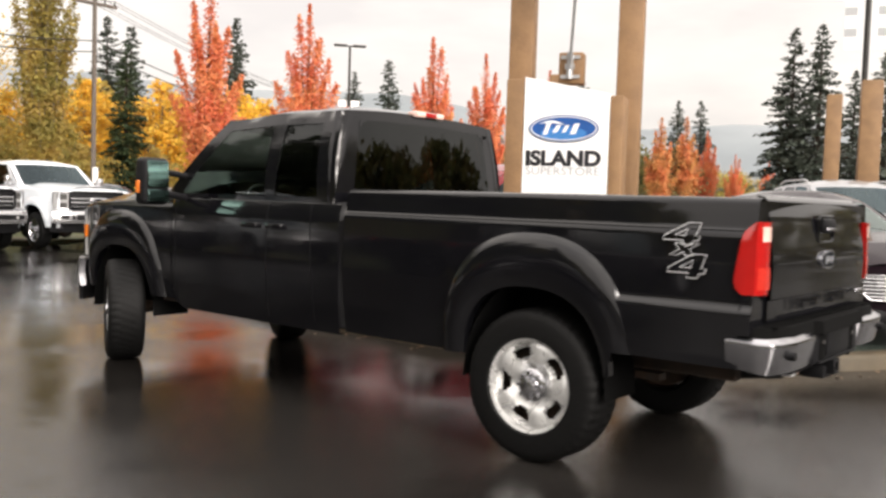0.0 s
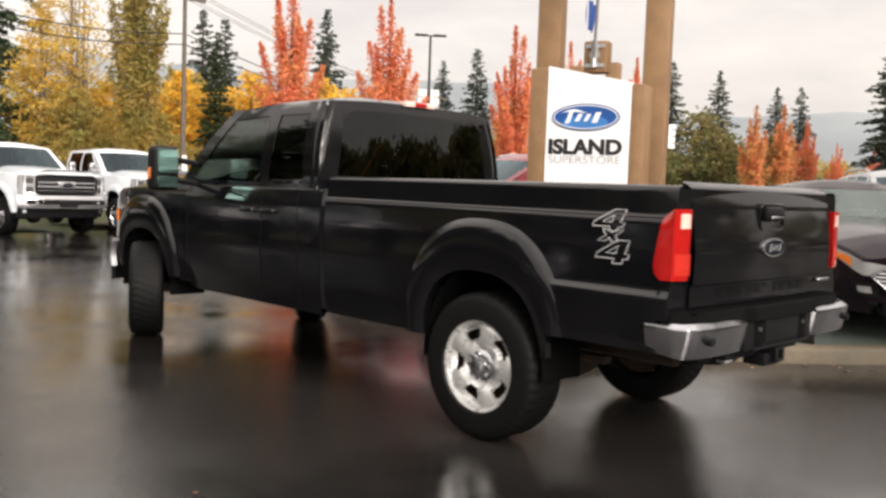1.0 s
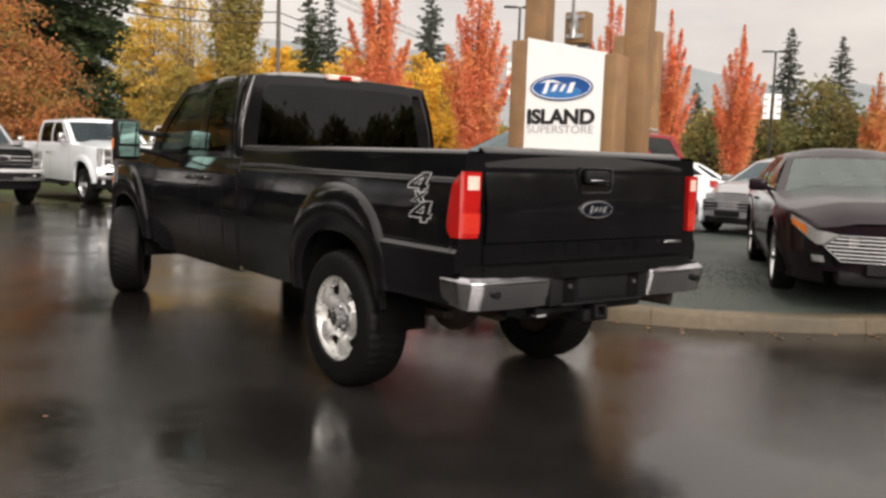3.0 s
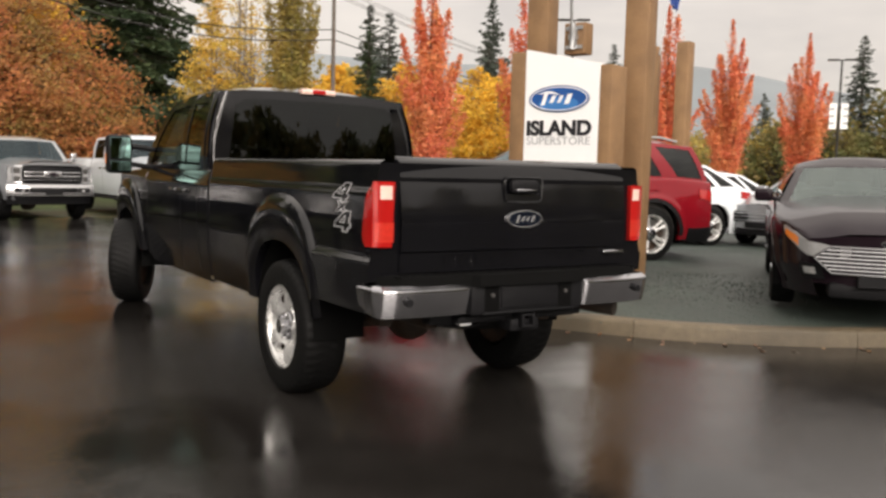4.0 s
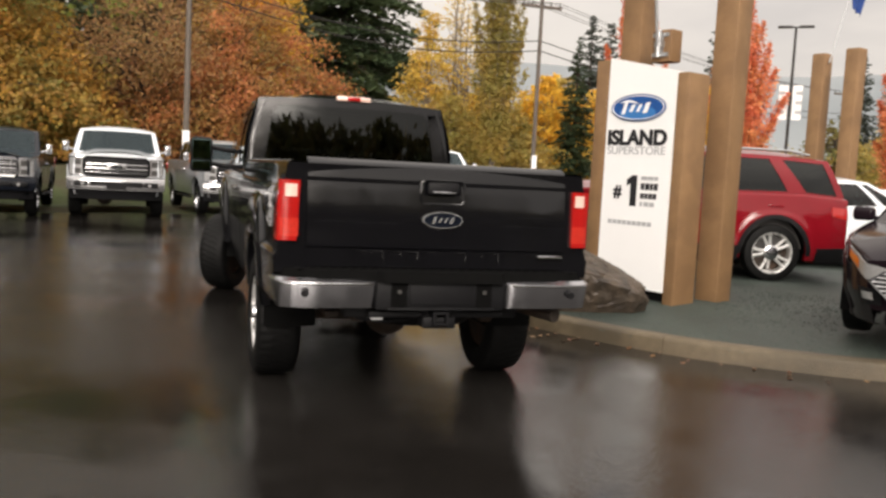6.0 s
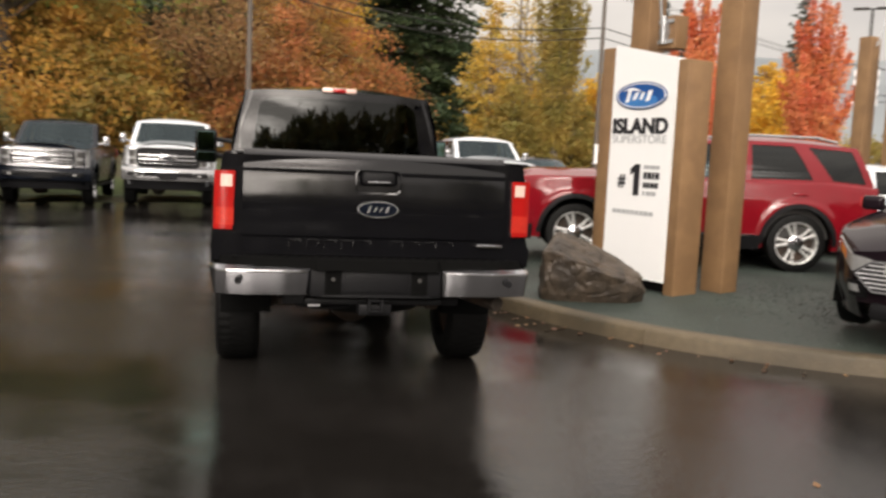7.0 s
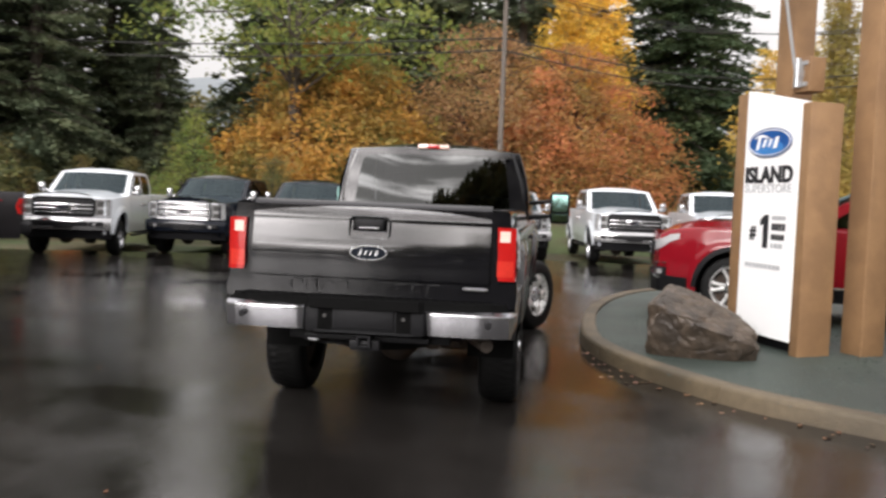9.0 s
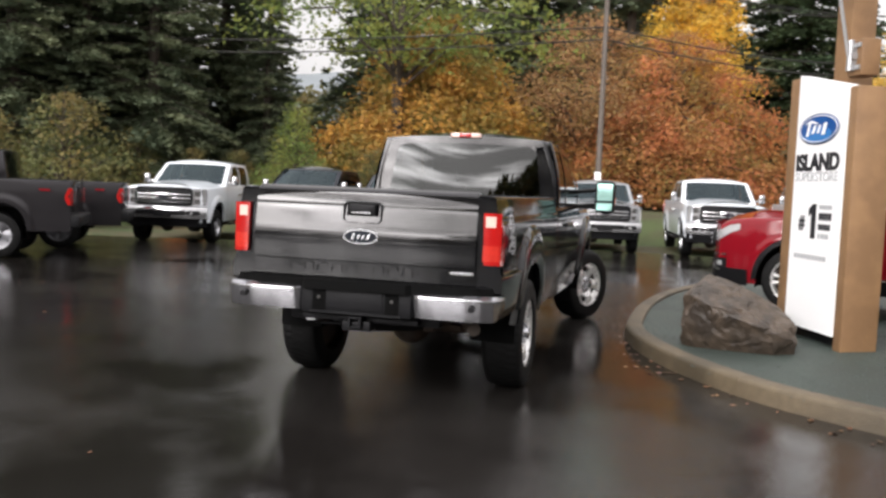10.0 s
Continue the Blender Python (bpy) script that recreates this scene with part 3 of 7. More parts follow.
def greenhouse(parent, lines, zb, zt, wb, wt, kinds, paint, dark, screen, back, crown=0.05, v0=0.06, v1=0.90, pillar_mat=None, bow=0.10, round_edges=0.0, rear_rim=0.055):
    """Pillars, roof and panes. lines: (y at the belt, y at the roof edge) from the back to the front; kinds: pane or post between them.
    zb, zt: belt and roof-edge height as functions of y; wb, wt: half width there."""
    def point(s, yb, yt, v, inset=0.0):
        y = lerp(yb, yt, v)
        z = lerp(zb(yb), zt(yt), v)
        x = lerp(wb(yb), wt(yt), v) + 0.035 * math.sin(math.pi * v) - inset
        return (s * x, y, z)

    frame_bm, door_bm = BM(), None
    for s in (-1, 1):
        for (a, b), kind in zip(zip(lines, lines[1:]), kinds):
            spans = [(0, 1)] if kind == "post" else [(0, v0), (v1, 1)]
            for p, q in spans:
                n = 8 if kind == "post" else 2
                patch(frame_bm, 4, n, lambda u, v, a=a, b=b, s=s, p=p, q=q: point(s, lerp(a[0], b[0], u), lerp(a[1], b[1], u), lerp(p, q, v)), flip=s < 0)
            if kind != "post":
                bm = BM()
                patch(bm, 4, 6, lambda u, v, a=a, b=b, s=s: point(s, lerp(a[0], b[0], u), lerp(a[1], b[1], u), lerp(v0, v1, v), 0.008), flip=s < 0)
                part("side_window", bm, dark if kind == "dark" else screen, parent, "dark privacy glass" if kind == "dark" else "clear tinted glass")
    (rb, rt), (fb, ft) = lines[0], lines[-1]
    wr, wf = wt(rt), wt(ft)

    def roof(u, v):
        x = 2 * u - 1
        y = lerp(rt - bow * 0.35 * (1 - x * x), ft + bow * (1 - x * x), v)
        k = min(1, 3.2 * min(v, 1 - v) + 0.35)
        w = wt(lerp(rt, ft, v))
        return (w * x, y, zt(lerp(rt, ft, v)) + crown * k * (1 - abs(x) ** 2.6))

    patch(frame_bm, 14, 14, roof)

    def pane(yb, yt, dirn, a, b, c, d):
        def fn(u, v):
            uu, vv = lerp(a, b, u), lerp(c, d, v)
            x = 2 * uu - 1
            y = lerp(yb, yt, vv) + dirn * lerp(bow * (1.3 if dirn > 0 else 0.6), bow * (1.0 if dirn > 0 else 0.35), vv) * (1 - x * x)
            k = 0.35
            z = lerp(zb(yb), zt(yt), vv) + (crown * k * vv) * (1 - abs(x) ** 2.6)
            w = lerp(wb(yb), wt(yt), vv)
            return (w * x, y, z)
        return fn

    for yb, yt, dirn, mat, nm in ((fb, ft, 1, screen, "windshield"), (rb, rt, -1, back, "rear_window")):
        e = 0.055 if dirn > 0 else rear_rim
        hi = 0.93 if e < 0.06 else 0.89
        for a, b, c, d in ((0, 1, 0, 0.07), (0, 1, hi, 1), (0, e, 0.07, hi), (1 - e, 1, 0.07, hi)):
            patch(frame_bm, 12 if b - a > 0.5 else 1, 1 if d - c < 0.5 else 8, pane(yb, yt, dirn, a, b, c, d), flip=dirn > 0)
        bm = BM()
        patch(bm, 12, 8, pane(yb, yt, dirn, e, 1 - e, 0.07, hi), flip=dirn > 0)
        if e > 0.06:
            # rounded upper corners of the opening
            whole = pane(yb, yt, dirn, 0, 1, 0, 1)
            for s in (0, 1):
                def fillet(u, v, s=s):
                    q, ru, rv = u * math.pi / 2, 0.055, 0.14
                    x = lerp(e, e + ru * (1 - math.cos(q)), v)
                    p = whole(1 - x if s else x, lerp(hi, hi - rv * (1 - math.sin(q)), v))
                    return (p[0], p[1] + dirn * 0.003, p[2])
                patch(frame_bm, 8, 1, fillet, flip=bool(s))
        part(nm, bm, mat, parent)
    bmesh.ops.remove_doubles(frame_bm, verts=frame_bm.verts[:], dist=0.004)
    if round_edges:
        es = [e for e in frame_bm.edges if len(e.link_faces) == 2 and e.calc_face_angle() > 0.6]
        bmesh.ops.bevel(frame_bm, geom=es, offset=round_edges, segments=3, affect="EDGES", profile=0.5, clamp_overlap=True)
    return part("cab", frame_bm, pillar_mat or paint, parent)


def seat(parent, x, y, z, tall=0.72):
    bm = BM()
    box(bm, x - 0.25, x + 0.25, y - 0.05, y + 0.48, z, z + 0.18, 0.05)
    b = BM()
    box(b, x - 0.25, x + 0.25, -0.08, 0.08, 0, tall - 0.16, 0.05)
    box(b, x - 0.14, x + 0.14, -0.05, 0.05, tall - 0.12, tall + 0.10, 0.04)
    b.transform(Matrix.Translation((0, y, z + 0.12)) @ Matrix.Rotation(radians(12), 4, "X"))
    me = bpy.data.meshes.new("t")
    b.to_mesh(me)
    b.free()
    bm.from_mesh(me)
    bpy.data.meshes.remove(me)
    part("seat", bm, M_INTERIOR, parent)


def seam(parent, shape, y, z0, z1, lean=0.0, wide=0.009):
    """The dark shut line of a door or panel on both sides."""
    for s in (-1, 1):
        bm = BM()
        patch(bm, 1, 10, lambda u, v, s=s: (s * (shape.wide(y + lean * v, lerp(z0, z1, v)) + 0.0025), y + lean * v + wide * (u - 0.5), lerp(z0, z1, v)), flip=s < 0)
        part("shut_line", bm, M_TRIM, parent)


def mirrors(parent, x, y, z, w, h, mat, arm=0.15, amber=False, depth=0.16):
    for s in (-1, 1):
        hold = BM()
        box(hold, s * x - w / 2, s * x + w / 2, y - depth / 2, y + depth / 2, z - h / 2, z + h / 2, min(w, h, depth) * 0.28, 3)
        for dz in ((-0.25, 0.22) if h > 0.3 else (-0.2,)):
            cyl(hold, (s * (x - w / 2 - arm), y + 0.02, z + dz * h - 0.03), (s * (x - w * 0.4), y + 0.01, z + dz * h), 0.025, seg=8)
        ob = part("mirror", hold, mat, parent)
        bm = BM()
        split = 0.28 if h > 0.3 else 0.0
        x0, x1 = s * x - w * 0.40, s * x + w * 0.40
        if split:
            box(bm, x0, x1, y - depth / 2 - 0.004, y - depth / 2 + 0.01, z - h * 0.43, z - h * (0.43 - split) - 0.01, 0.004, 1)
        box(bm, x0, x1, y - depth / 2 - 0.004, y - depth / 2 + 0.01, z - h * (0.43 - split) + 0.01, z + h * 0.43, 0.004, 1)
        if amber:
            for v in bm.verts:
                v.co.y += (0.11 if s > 0 else 0.04) * (v.co.z - z) - 0.014
        part("mirror_glass", bm, M_MIRROR, ob, "mirror glass")
        if amber:
            bm = BM()
            box(bm, s * (x + w * 0.40), s * (x + w * 0.52), y - 0.01, y + depth * 0.3, z - h * 0.26, z + h * 0.02, 0.008, 1)
            part("marker_lamp", bm, M_AMBER, ob, "amber marker lamp")


def text_mesh(name, body, size, mat, parent, m, extrude=0.004, outline=0.0, align="CENTER", shear=0.0, spacing=1.0, label="", bold=0.0):
    cu = bpy.data.curves.new(name, "FONT")
    cu.body, cu.size, cu.extrude, cu.align_x, cu.align_y, cu.shear, cu.space_character = body, size, extrude, align, "CENTER", shear, spacing
    cu.offset = bold
    if outline:
        cu.fill_mode, cu.bevel_depth, cu.extrude = "NONE", outline, 0.0
    tmp = new("t", cu)
    me = bpy.data.meshes.new_from_object(tmp.evaluated_get(bpy.context.evaluated_depsgraph_get()))
    bpy.data.objects.remove(tmp)
    me.materials.clear()
    me.materials.append(mat)
    ob = new(name, me)
    ob.parent, ob.matrix_basis = parent, m
    if label:
        ob["label"] = label
    return ob


def oval(bm, cx, cz, rx, rz, y0, y1, seg=40):
    """A standing elliptical plate between y0 and y1."""
    prism(bm, [(cx + rx * math.cos(2 * math.pi * k / seg), cz + rz * math.sin(2 * math.pi * k / seg)) for k in range(seg)], lambda p: (p[0], y0, p[1]), lambda p: (p[0], y1, p[1]))
    return bm


def emblem(parent, cx, cz, rx, y, dirn, m_rim, m_field):
    """An oval badge: a bright rim, a coloured field and a bright stroke."""
    hold = part("emblem", oval(BM(), cx, cz, rx, rx * 0.40, y, y + dirn * 0.014), m_rim, parent, "oval emblem")
    part("field", oval(BM(), cx, cz, rx * 0.93, rx * 0.345, y + dirn * 0.014, y + dirn * 0.017), m_field, hold)
    bm = BM()
    for x0, w, h in ((-0.50, 0.14, 0.19), (-0.20, 0.13, 0.12), (0.08, 0.11, 0.12), (0.36, 0.16, 0.16)):
        bar = [(x0 - 0.05, -h), (x0 + w - 0.05, -h * 0.9), (x0 + w + 0.07, h), (x0 + 0.07, h * 0.9)]
        prism(bm, [(cx - dirn * rx * a, cz + rx * b) for a, b in bar], lambda p: (p[0], y + dirn * 0.017, p[1]), lambda p: (p[0], y + dirn * 0.020, p[1]))
    part("stroke", bm, m_rim, hold)
    return hold


def underbody(parent, sh, r, track, axle=True):
    bm = BM()
    for s in (-1, 1):
        box(bm, s * 0.42 - 0.04, s * 0.42 + 0.04, sh.rear + 0.25, sh.front - 0.35, r + 0.10, r + 0.26, 0.01, 1)
    for y in (sh.rear + 0.35, 0.7, 1.8, sh.base - 0.5):
        box(bm, -0.42, 0.42, y - 0.04, y + 0.04, r + 0.12, r + 0.22)
    box(bm, -sh.half * 0.9, sh.half * 0.9, sh.arch * 1.12, sh.base - sh.arch * 1.12, sh.zlow(sh.base / 2) + 0.03, sh.zlow(sh.base / 2) + 0.12)
    part("chassis_frame", bm, M_CHASSIS, parent, "rusty black chassis frame")
    for y in (0.0, sh.base):
        bm = BM()
        cyl(bm, (-track, y, r), (track, y, r), 0.055, seg=12)
        if axle:
            bmesh.ops.create_uvsphere(bm, u_segments=16, v_segments=10, radius=0.17, matrix=pose(0.0 if y == 0 else 0.25, y, r))
            for s in (-1, 1):
                box(bm, s * 0.52 - 0.04, s * 0.52 + 0.04, y - 0.6, y + 0.6, r + 0.06, r + 0.10)
                cyl(bm, (s * 0.60, y - 0.12, r - 0.02), (s * 0.48, y - 0.30, r + 0.45), 0.035, seg=10)
        part("axle", bm, M_CHASSIS, parent, "rusty steel axle")
    for y in (0.0, sh.base):
        for s in (-1, 1):
            bm = BM()
            patch(bm, 16, 1, lambda u, v: (s * lerp(sh.half * 0.62, sh.half * 0.97, v), y + sh.arch * 1.02 * math.cos(math.pi * u), sh.arch_z[0] - 0.1 + (sh.arch_z[1] + 0.13) * math.sin(math.pi * u)))
            patch(bm, 16, 1, lambda u, v: (s * sh.half * 0.62, y + sh.arch * 1.02 * math.cos(math.pi * u), lerp(sh.arch_z[0] - 0.1, sh.arch_z[0] - 0.1 + (sh.arch_z[1] + 0.13) * math.sin(math.pi * u), v)))
            part("wheel_liner", bm, M_LINER, parent)


def cabin(parent, half, y0, y1, z0, zbelt, seats, wheel_side=-1):
    bm = BM()
    box(bm, -half, half, y0, y1, z0, z0 + 0.05)
    for s in (-1, 1):
        box(bm, s * half - 0.03, s * half + 0.03, y0, y1 - 0.2, z0, zbelt - 0.02)
    box(bm, -half, half, y0 - 0.03, y0, z0, zbelt)
    box(bm, -half, half, y1 - 0.40, y1, z0, zbelt - 0.01, 0.04)
    part("cabin_lining", bm, M_INTERIOR, parent)
    for x, y in seats:
        seat(parent, x, y, z0 + 0.20, zbelt - z0 + 0.05)
    bm = BM()
    c = Vector((wheel_side * 0.38, y1 - 0.52, zbelt - 0.04))
    q = Matrix.Translation(c) @ Matrix.Rotation(radians(62), 4, "X")
    pts = [q @ Vector((0.19 * math.cos(2 * math.pi * k / 20), 0.19 * math.sin(2 * math.pi * k / 20), 0)) for k in range(21)]
    tube(bm, pts, 0.016, 6)
    cyl(bm, q @ Vector((-0.18, 0, 0)), q @ Vector((0.18, 0, 0)), 0.02, seg=6)
    cyl(bm, q @ Vector((0, 0, 0)), q @ Vector((0, 0.05, -0.3)), 0.03, seg=6)
    part("steering_wheel", bm, M_TRIM, parent)


def bed_box(parent, sh, y0, y1, ztop, paint, floor_z):
    bm = BM()
    w = sh.wide((y0 + y1) / 2, ztop) - 0.03
    z = ztop + 0.018
    for s in (-1, 1):
        for a, b, zz0, zz1 in ((w, w - 0.10, z, z), (w - 0.10, w - 0.10, z, floor_z)):
            patch(bm, 8, 1, lambda u, v, a=a, b=b, p=zz0, q=zz1, s=s: (s * lerp(a, b, v), lerp(y0, y1, u), lerp(p, q, v)))
    patch(bm, 8, 8, lambda u, v: (lerp(-w + 0.1, w - 0.1, u), lerp(y0, y1, v), floor_z))
    patch(bm, 4, 2, lambda u, v: (lerp(-w, w, u), y1, lerp(floor_z, z, v)))
    patch(bm, 4, 2, lambda u, v: (lerp(-w, w, u), y1 + 0.03, lerp(floor_z - 0.3, z, v)))
    patch(bm, 4, 1, lambda u, v: (lerp(-w, w, u), lerp(y1, y1 + 0.03, v), z))
    part("bed_liner", bm, M_TRIM, parent, "black bed liner")


M_BRIGHT = material("bright_bumper", (0.50, 0.50, 0.51), 0.16, metal=0.8, vary=0.06, scale=8)


def pickup(name, label, paint, m, chrome=True, bed=2.05, cab_len=2.05, group="trucks parked along the verge", decals=None, bumper=None):
    """A parked crew-cab heavy pickup of the newer kind."""
    base = 4.06 if bed > 2.2 or cab_len > 1.9 else 3.7
    t = thing(name, label, "pickup truck", m, group)
    sh = Shape(base, 0.97, 1.22, 2.02, 0.50, [(-1.3, 1.40), (0.95, 1.40), (0.951, 1.38), (2.95, 1.38), (3.6, 1.36), (base + 0.97, 1.29)], 0.50, (0.45, 0.55), 0.035, 0.10, (0.16, 0.03))
    cab0 = 0.97
    cowl = base - 0.75
    bm = BM()
    sh.sides(bm, sh.rear, cab0 - 0.03, 12)
    sh.end(bm, sh.rear, 0.58, 1.41, -0.01)
    part("bed", bm, paint, t)
    bed_box(t, sh, sh.rear + 0.06, cab0 - 0.06, 1.40, paint, 0.92)
    bm = BM()
    sh.sides(bm, cab0, sh.front - 0.06, 12, which=(-1,))
    part("body_side", bm, paint, t)
    bm = BM()
    sh.sides(bm, cab0, sh.front - 0.06, 12, which=(1,))
    part("body_side", bm, paint, t)
    bm = BM()
    sh.across(bm, cowl - 0.05, sh.front - 0.06, lambda y: 0.07, bulge=0.045)
    part("hood", bm, paint, t)
    # front
    bm = BM()
    sh.end(bm, sh.front - 0.06, 0.80, 1.31, 0.08, crown=0.09)
    part("front_panel", bm, paint, t)
    y = sh.front + 0.0
    bm = BM()
    box(bm, -0.66, 0.66, y - 0.06, y + 0.035, 0.90, 1.31, 0.05)
    g = part("grille", bm, M_TRIM, t, "black grille")
    gm = M_BRIGHT if chrome else M_TRIM
    bars = ((1.265, 0.026), (1.205, 0.022), (1.150, 0.050), (1.062, 0.050), (1.005, 0.022), (0.945, 0.026)) if bumper else ((1.150, 0.040), (1.062, 0.040), (0.980, 0.010))
    for z, h in bars:
        bm = BM()
        box(bm, -0.63, 0.63, y + 0.015, y + 0.06, z - h / 2, z + h / 2, h * 0.3)
        part("grille_bar", bm, gm, g, "bright grille bar")
    for x in (-0.52, -0.40, -0.28, 0.28, 0.40, 0.52):
        bm = BM()
        box(bm, x - 0.008, x + 0.008, y + 0.02, y + 0.042, 0.92, 1.29)
        part("grille_upright", bm, M_DIMCHROME if chrome and bumper else M_TRIM, g)
    bm = BM()
    rim = [(-0.60, 0.905), (0.60, 0.905), (0.66, 0.96), (0.67, 1.10), (0.66, 1.25), (0.60, 1.305), (-0.60, 1.305), (-0.66, 1.25), (-0.67, 1.10), (-0.66, 0.96), (-0.60, 0.905)]
    tube(bm, [(px, y + 0.045, pz) for px, pz in rim], 0.022, 6)
    part("grille_frame", bm, M_DIMCHROME if bumper else M_TRIM, g, "smoked grille frame" if bumper else "black grille frame")
    bm = BM()
    box(bm, -0.20, 0.20, y + 0.015, y + 0.066, 1.03, 1.185, 0.03)
    part("emblem_plate", bm, gm, g, "bright emblem plate")
    emblem(g, 0, 1.108, 0.13, y + 0.066, 1, M_CHROME, M_NAVY)
    for s in (-1, 1):
        bm = BM()
        patch(bm, 6, 6, lambda u, v, s=s: (s * lerp(0.67, 0.955, u), y + 0.015 - 0.20 * u ** 2, lerp(0.90, 1.30, v)), flip=s > 0)
        solid(bm, 0.03)
        part("headlight", bm, M_LAMP, t, "clear headlight")
        bm = BM()
        tube(bm, [(s * 0.68, y + 0.03, 0.915), (s * 0.82, y + 0.005, 0.915), (s * 0.955, y - 0.15, 0.925), (s * 0.962, y - 0.16, 1.09), (s * 0.955, y - 0.15, 1.285), (s * 0.82, y + 0.005, 1.292), (s * 0.68, y + 0.03, 1.292)], 0.013, 6)
        part("headlight_trim", bm, M_CHROME if chrome else M_TRIM, t)
        for z0, z1 in ((0.945, 1.055), (1.125, 1.245)):
            bm = BM()
            patch(bm, 5, 3, lambda u, v, s=s: (s * lerp(0.715, 0.885, u), y + 0.019 - 0.20 * lerp(0.16, 0.75, u) ** 2, lerp(z0, z1, v)), flip=s > 0)
            solid(bm, 0.006)
            part("lamp_bowl", bm, M_INTERIOR, t)
    bm = BM()
    patch(bm, 16, 6, lambda u, v: ((2 * u - 1) * 1.0, sh.front + 0.10 - 0.20 * abs(2 * u - 1) ** 3 + 0.04 * math.sin(math.pi * v), lerp(0.60, 0.87, v)), flip=True)
    solid(bm, 0.05)
    b = part("front_bumper", bm, bumper or (M_BRIGHT if chrome else paint), t, "painted front bumper" if bumper or not chrome else "bright front bumper")
    bm = BM()
    box(bm, -0.54, 0.54, sh.front + 0.03, sh.front + 0.148, 0.690, 0.795, 0.02)
    part("bumper_opening", bm, M_TRIM, b)
    for s in (-1, 1):
        bm = BM()
        box(bm, s * 0.70 - 0.15, s * 0.70 + 0.15, sh.front - 0.03, sh.front + 0.112, 0.69, 0.79, 0.02)
        part("fog_lamp_pocket", bm, M_TRIM, b)
    bm = BM()
    box(bm, -0.20, 0.20, sh.front + 0.14, sh.front + 0.165, 0.64, 0.76, 0.008, 1)
    part("plate_holder", bm, M_TRIM, b)
    for s in (-1, 1):
        bm = BM()
        cyl(bm, (s * 0.68, sh.front + 0.05, 0.73), (s * 0.68, sh.front + 0.128, 0.73), 0.032, seg=16)
        part("fog_lamp", bm, M_LAMP, b)
    bm = BM()
    patch(bm, 12, 4, lambda u, v: ((2 * u - 1) * 0.96, sh.front + 0.02 - 0.20 * abs(2 * u - 1) ** 3 - 0.08 * (1 - v), lerp(0.40, 0.63, v)), flip=True)
    solid(bm, 0.04)
    part("air_dam", bm, M_TRIM, t, "black air dam")
    # cab
    lines = [(cab0 + 0.01, cab0 + 0.12), (cab0 + 0.18, cab0 + 0.25), (cab0 + 0.95, cab0 + 0.98), (cab0 + 1.05, cab0 + 1.07), (cowl - 0.22, cowl - 0.92), (cowl - 0.02, cowl - 0.80)]
    greenhouse(t, lines, lambda y: 1.385, lambda y: 1.96 - 0.03 * smooth01(2.2, 2.7, y), lambda y: 0.955, lambda y: 0.85, ["post", "dark", "post", "pane", "post"], paint, G_DARK, G_SCREEN, G_DARK, 0.085, bow=0.13, round_edges=0.035)
    cabin(t, 0.88, cab0 + 0.05, cowl, 0.75, 1.37, [(-0.4, cab0 + 0.35), (0.4, cab0 + 0.35), (-0.4, cab0 + 1.2), (0.4, cab0 + 1.2)])
    for yy in (cab0 + 1.0, cowl - 0.05):
        seam(t, sh, yy, 0.55, 1.38)
    mirrors(t, 1.13, cowl - 0.22, 1.52, 0.14, 0.24, M_BRIGHT if chrome else M_TRIM, 0.12)
    for s in (-1, 1):
        for yy in (cab0 + 0.85, cab0 + 1.2):
            bm = BM()
            box(bm, s * 1.005 - 0.02, s * 1.005 + 0.025, yy - 0.1, yy + 0.1, 1.15, 1.19, 0.01)
            part("door_handle", bm, M_CHROME if chrome else paint, t)
        bm = BM()
        box(bm, s * 0.98 - 0.06, s * 0.98 + 0.06, cab0 + 0.1, cowl - 0.3, 0.40, 0.45, 0.02)
        part("running_board", bm, M_TRIM, t)
        bm = BM()
        box(bm, s * 0.91 - 0.085, s * 0.91 + 0.085, sh.rear - 0.03, sh.rear + 0.06, 0.97, 1.31, 0.02)
        lamp = part("taillight", bm, M_TRIM if decals else M_TAIL, t, "red taillight")
        if decals:
            bm = BM()
            patch(bm, 6, 8, lambda u, v, s=s: (s * lerp(0.985, 1.004, min(1, 2 * u)), sh.rear - 0.032 + lerp(0.0, 0.13 - 0.06 * abs(2 * v - 0.9), u), lerp(0.99, 1.295, v)), flip=s < 0)
            solid(bm, 0.01)
            part("side_lens", bm, M_TAIL, lamp, "red side lens")
            bm = BM()
            box(bm, s * 0.995 - 0.012, s * 0.995 + 0.013, sh.rear + 0.012, sh.rear + 0.045, 1.11, 1.18, 0.008, 1)
            part("dark_insert", bm, M_TRIM, lamp)
            bm = BM()
            box(bm, s * 0.86, s * 0.975, sh.rear - 0.038, sh.rear - 0.02, 1.0, 1.28, 0.006, 1)
            part("rear_lens", bm, M_TAIL, lamp, "red rear lens")
        else:
            bm = BM()
            box(bm, s * 0.90 - 0.05, s * 0.90 + 0.05, sh.rear - 0.036, sh.rear - 0.02, 1.08, 1.20, 0.01)
            part("reverse_lamp", bm, M_TAILCLEAR, lamp)
        if decals:
            bm = BM()
            box(bm, s * 1.012 - 0.004, s * 1.012 + 0.004, -0.88, -0.70, 1.235, 1.27)
            part("side_decal", bm, decals, t, "red side decal")
    bm = BM()
    box(bm, -0.80, 0.80, sh.rear - 0.03, sh.rear + 0.03, 0.86, 1.42, 0.02)
    g = part("tailgate", bm, paint, t)
    bm = BM()
    box(bm, -0.12, 0.12, sh.rear - 0.045, sh.rear - 0.025, 1.22, 1.30, 0.01)
    part("tailgate_handle", bm, M_TRIM, g)
    bm = BM()
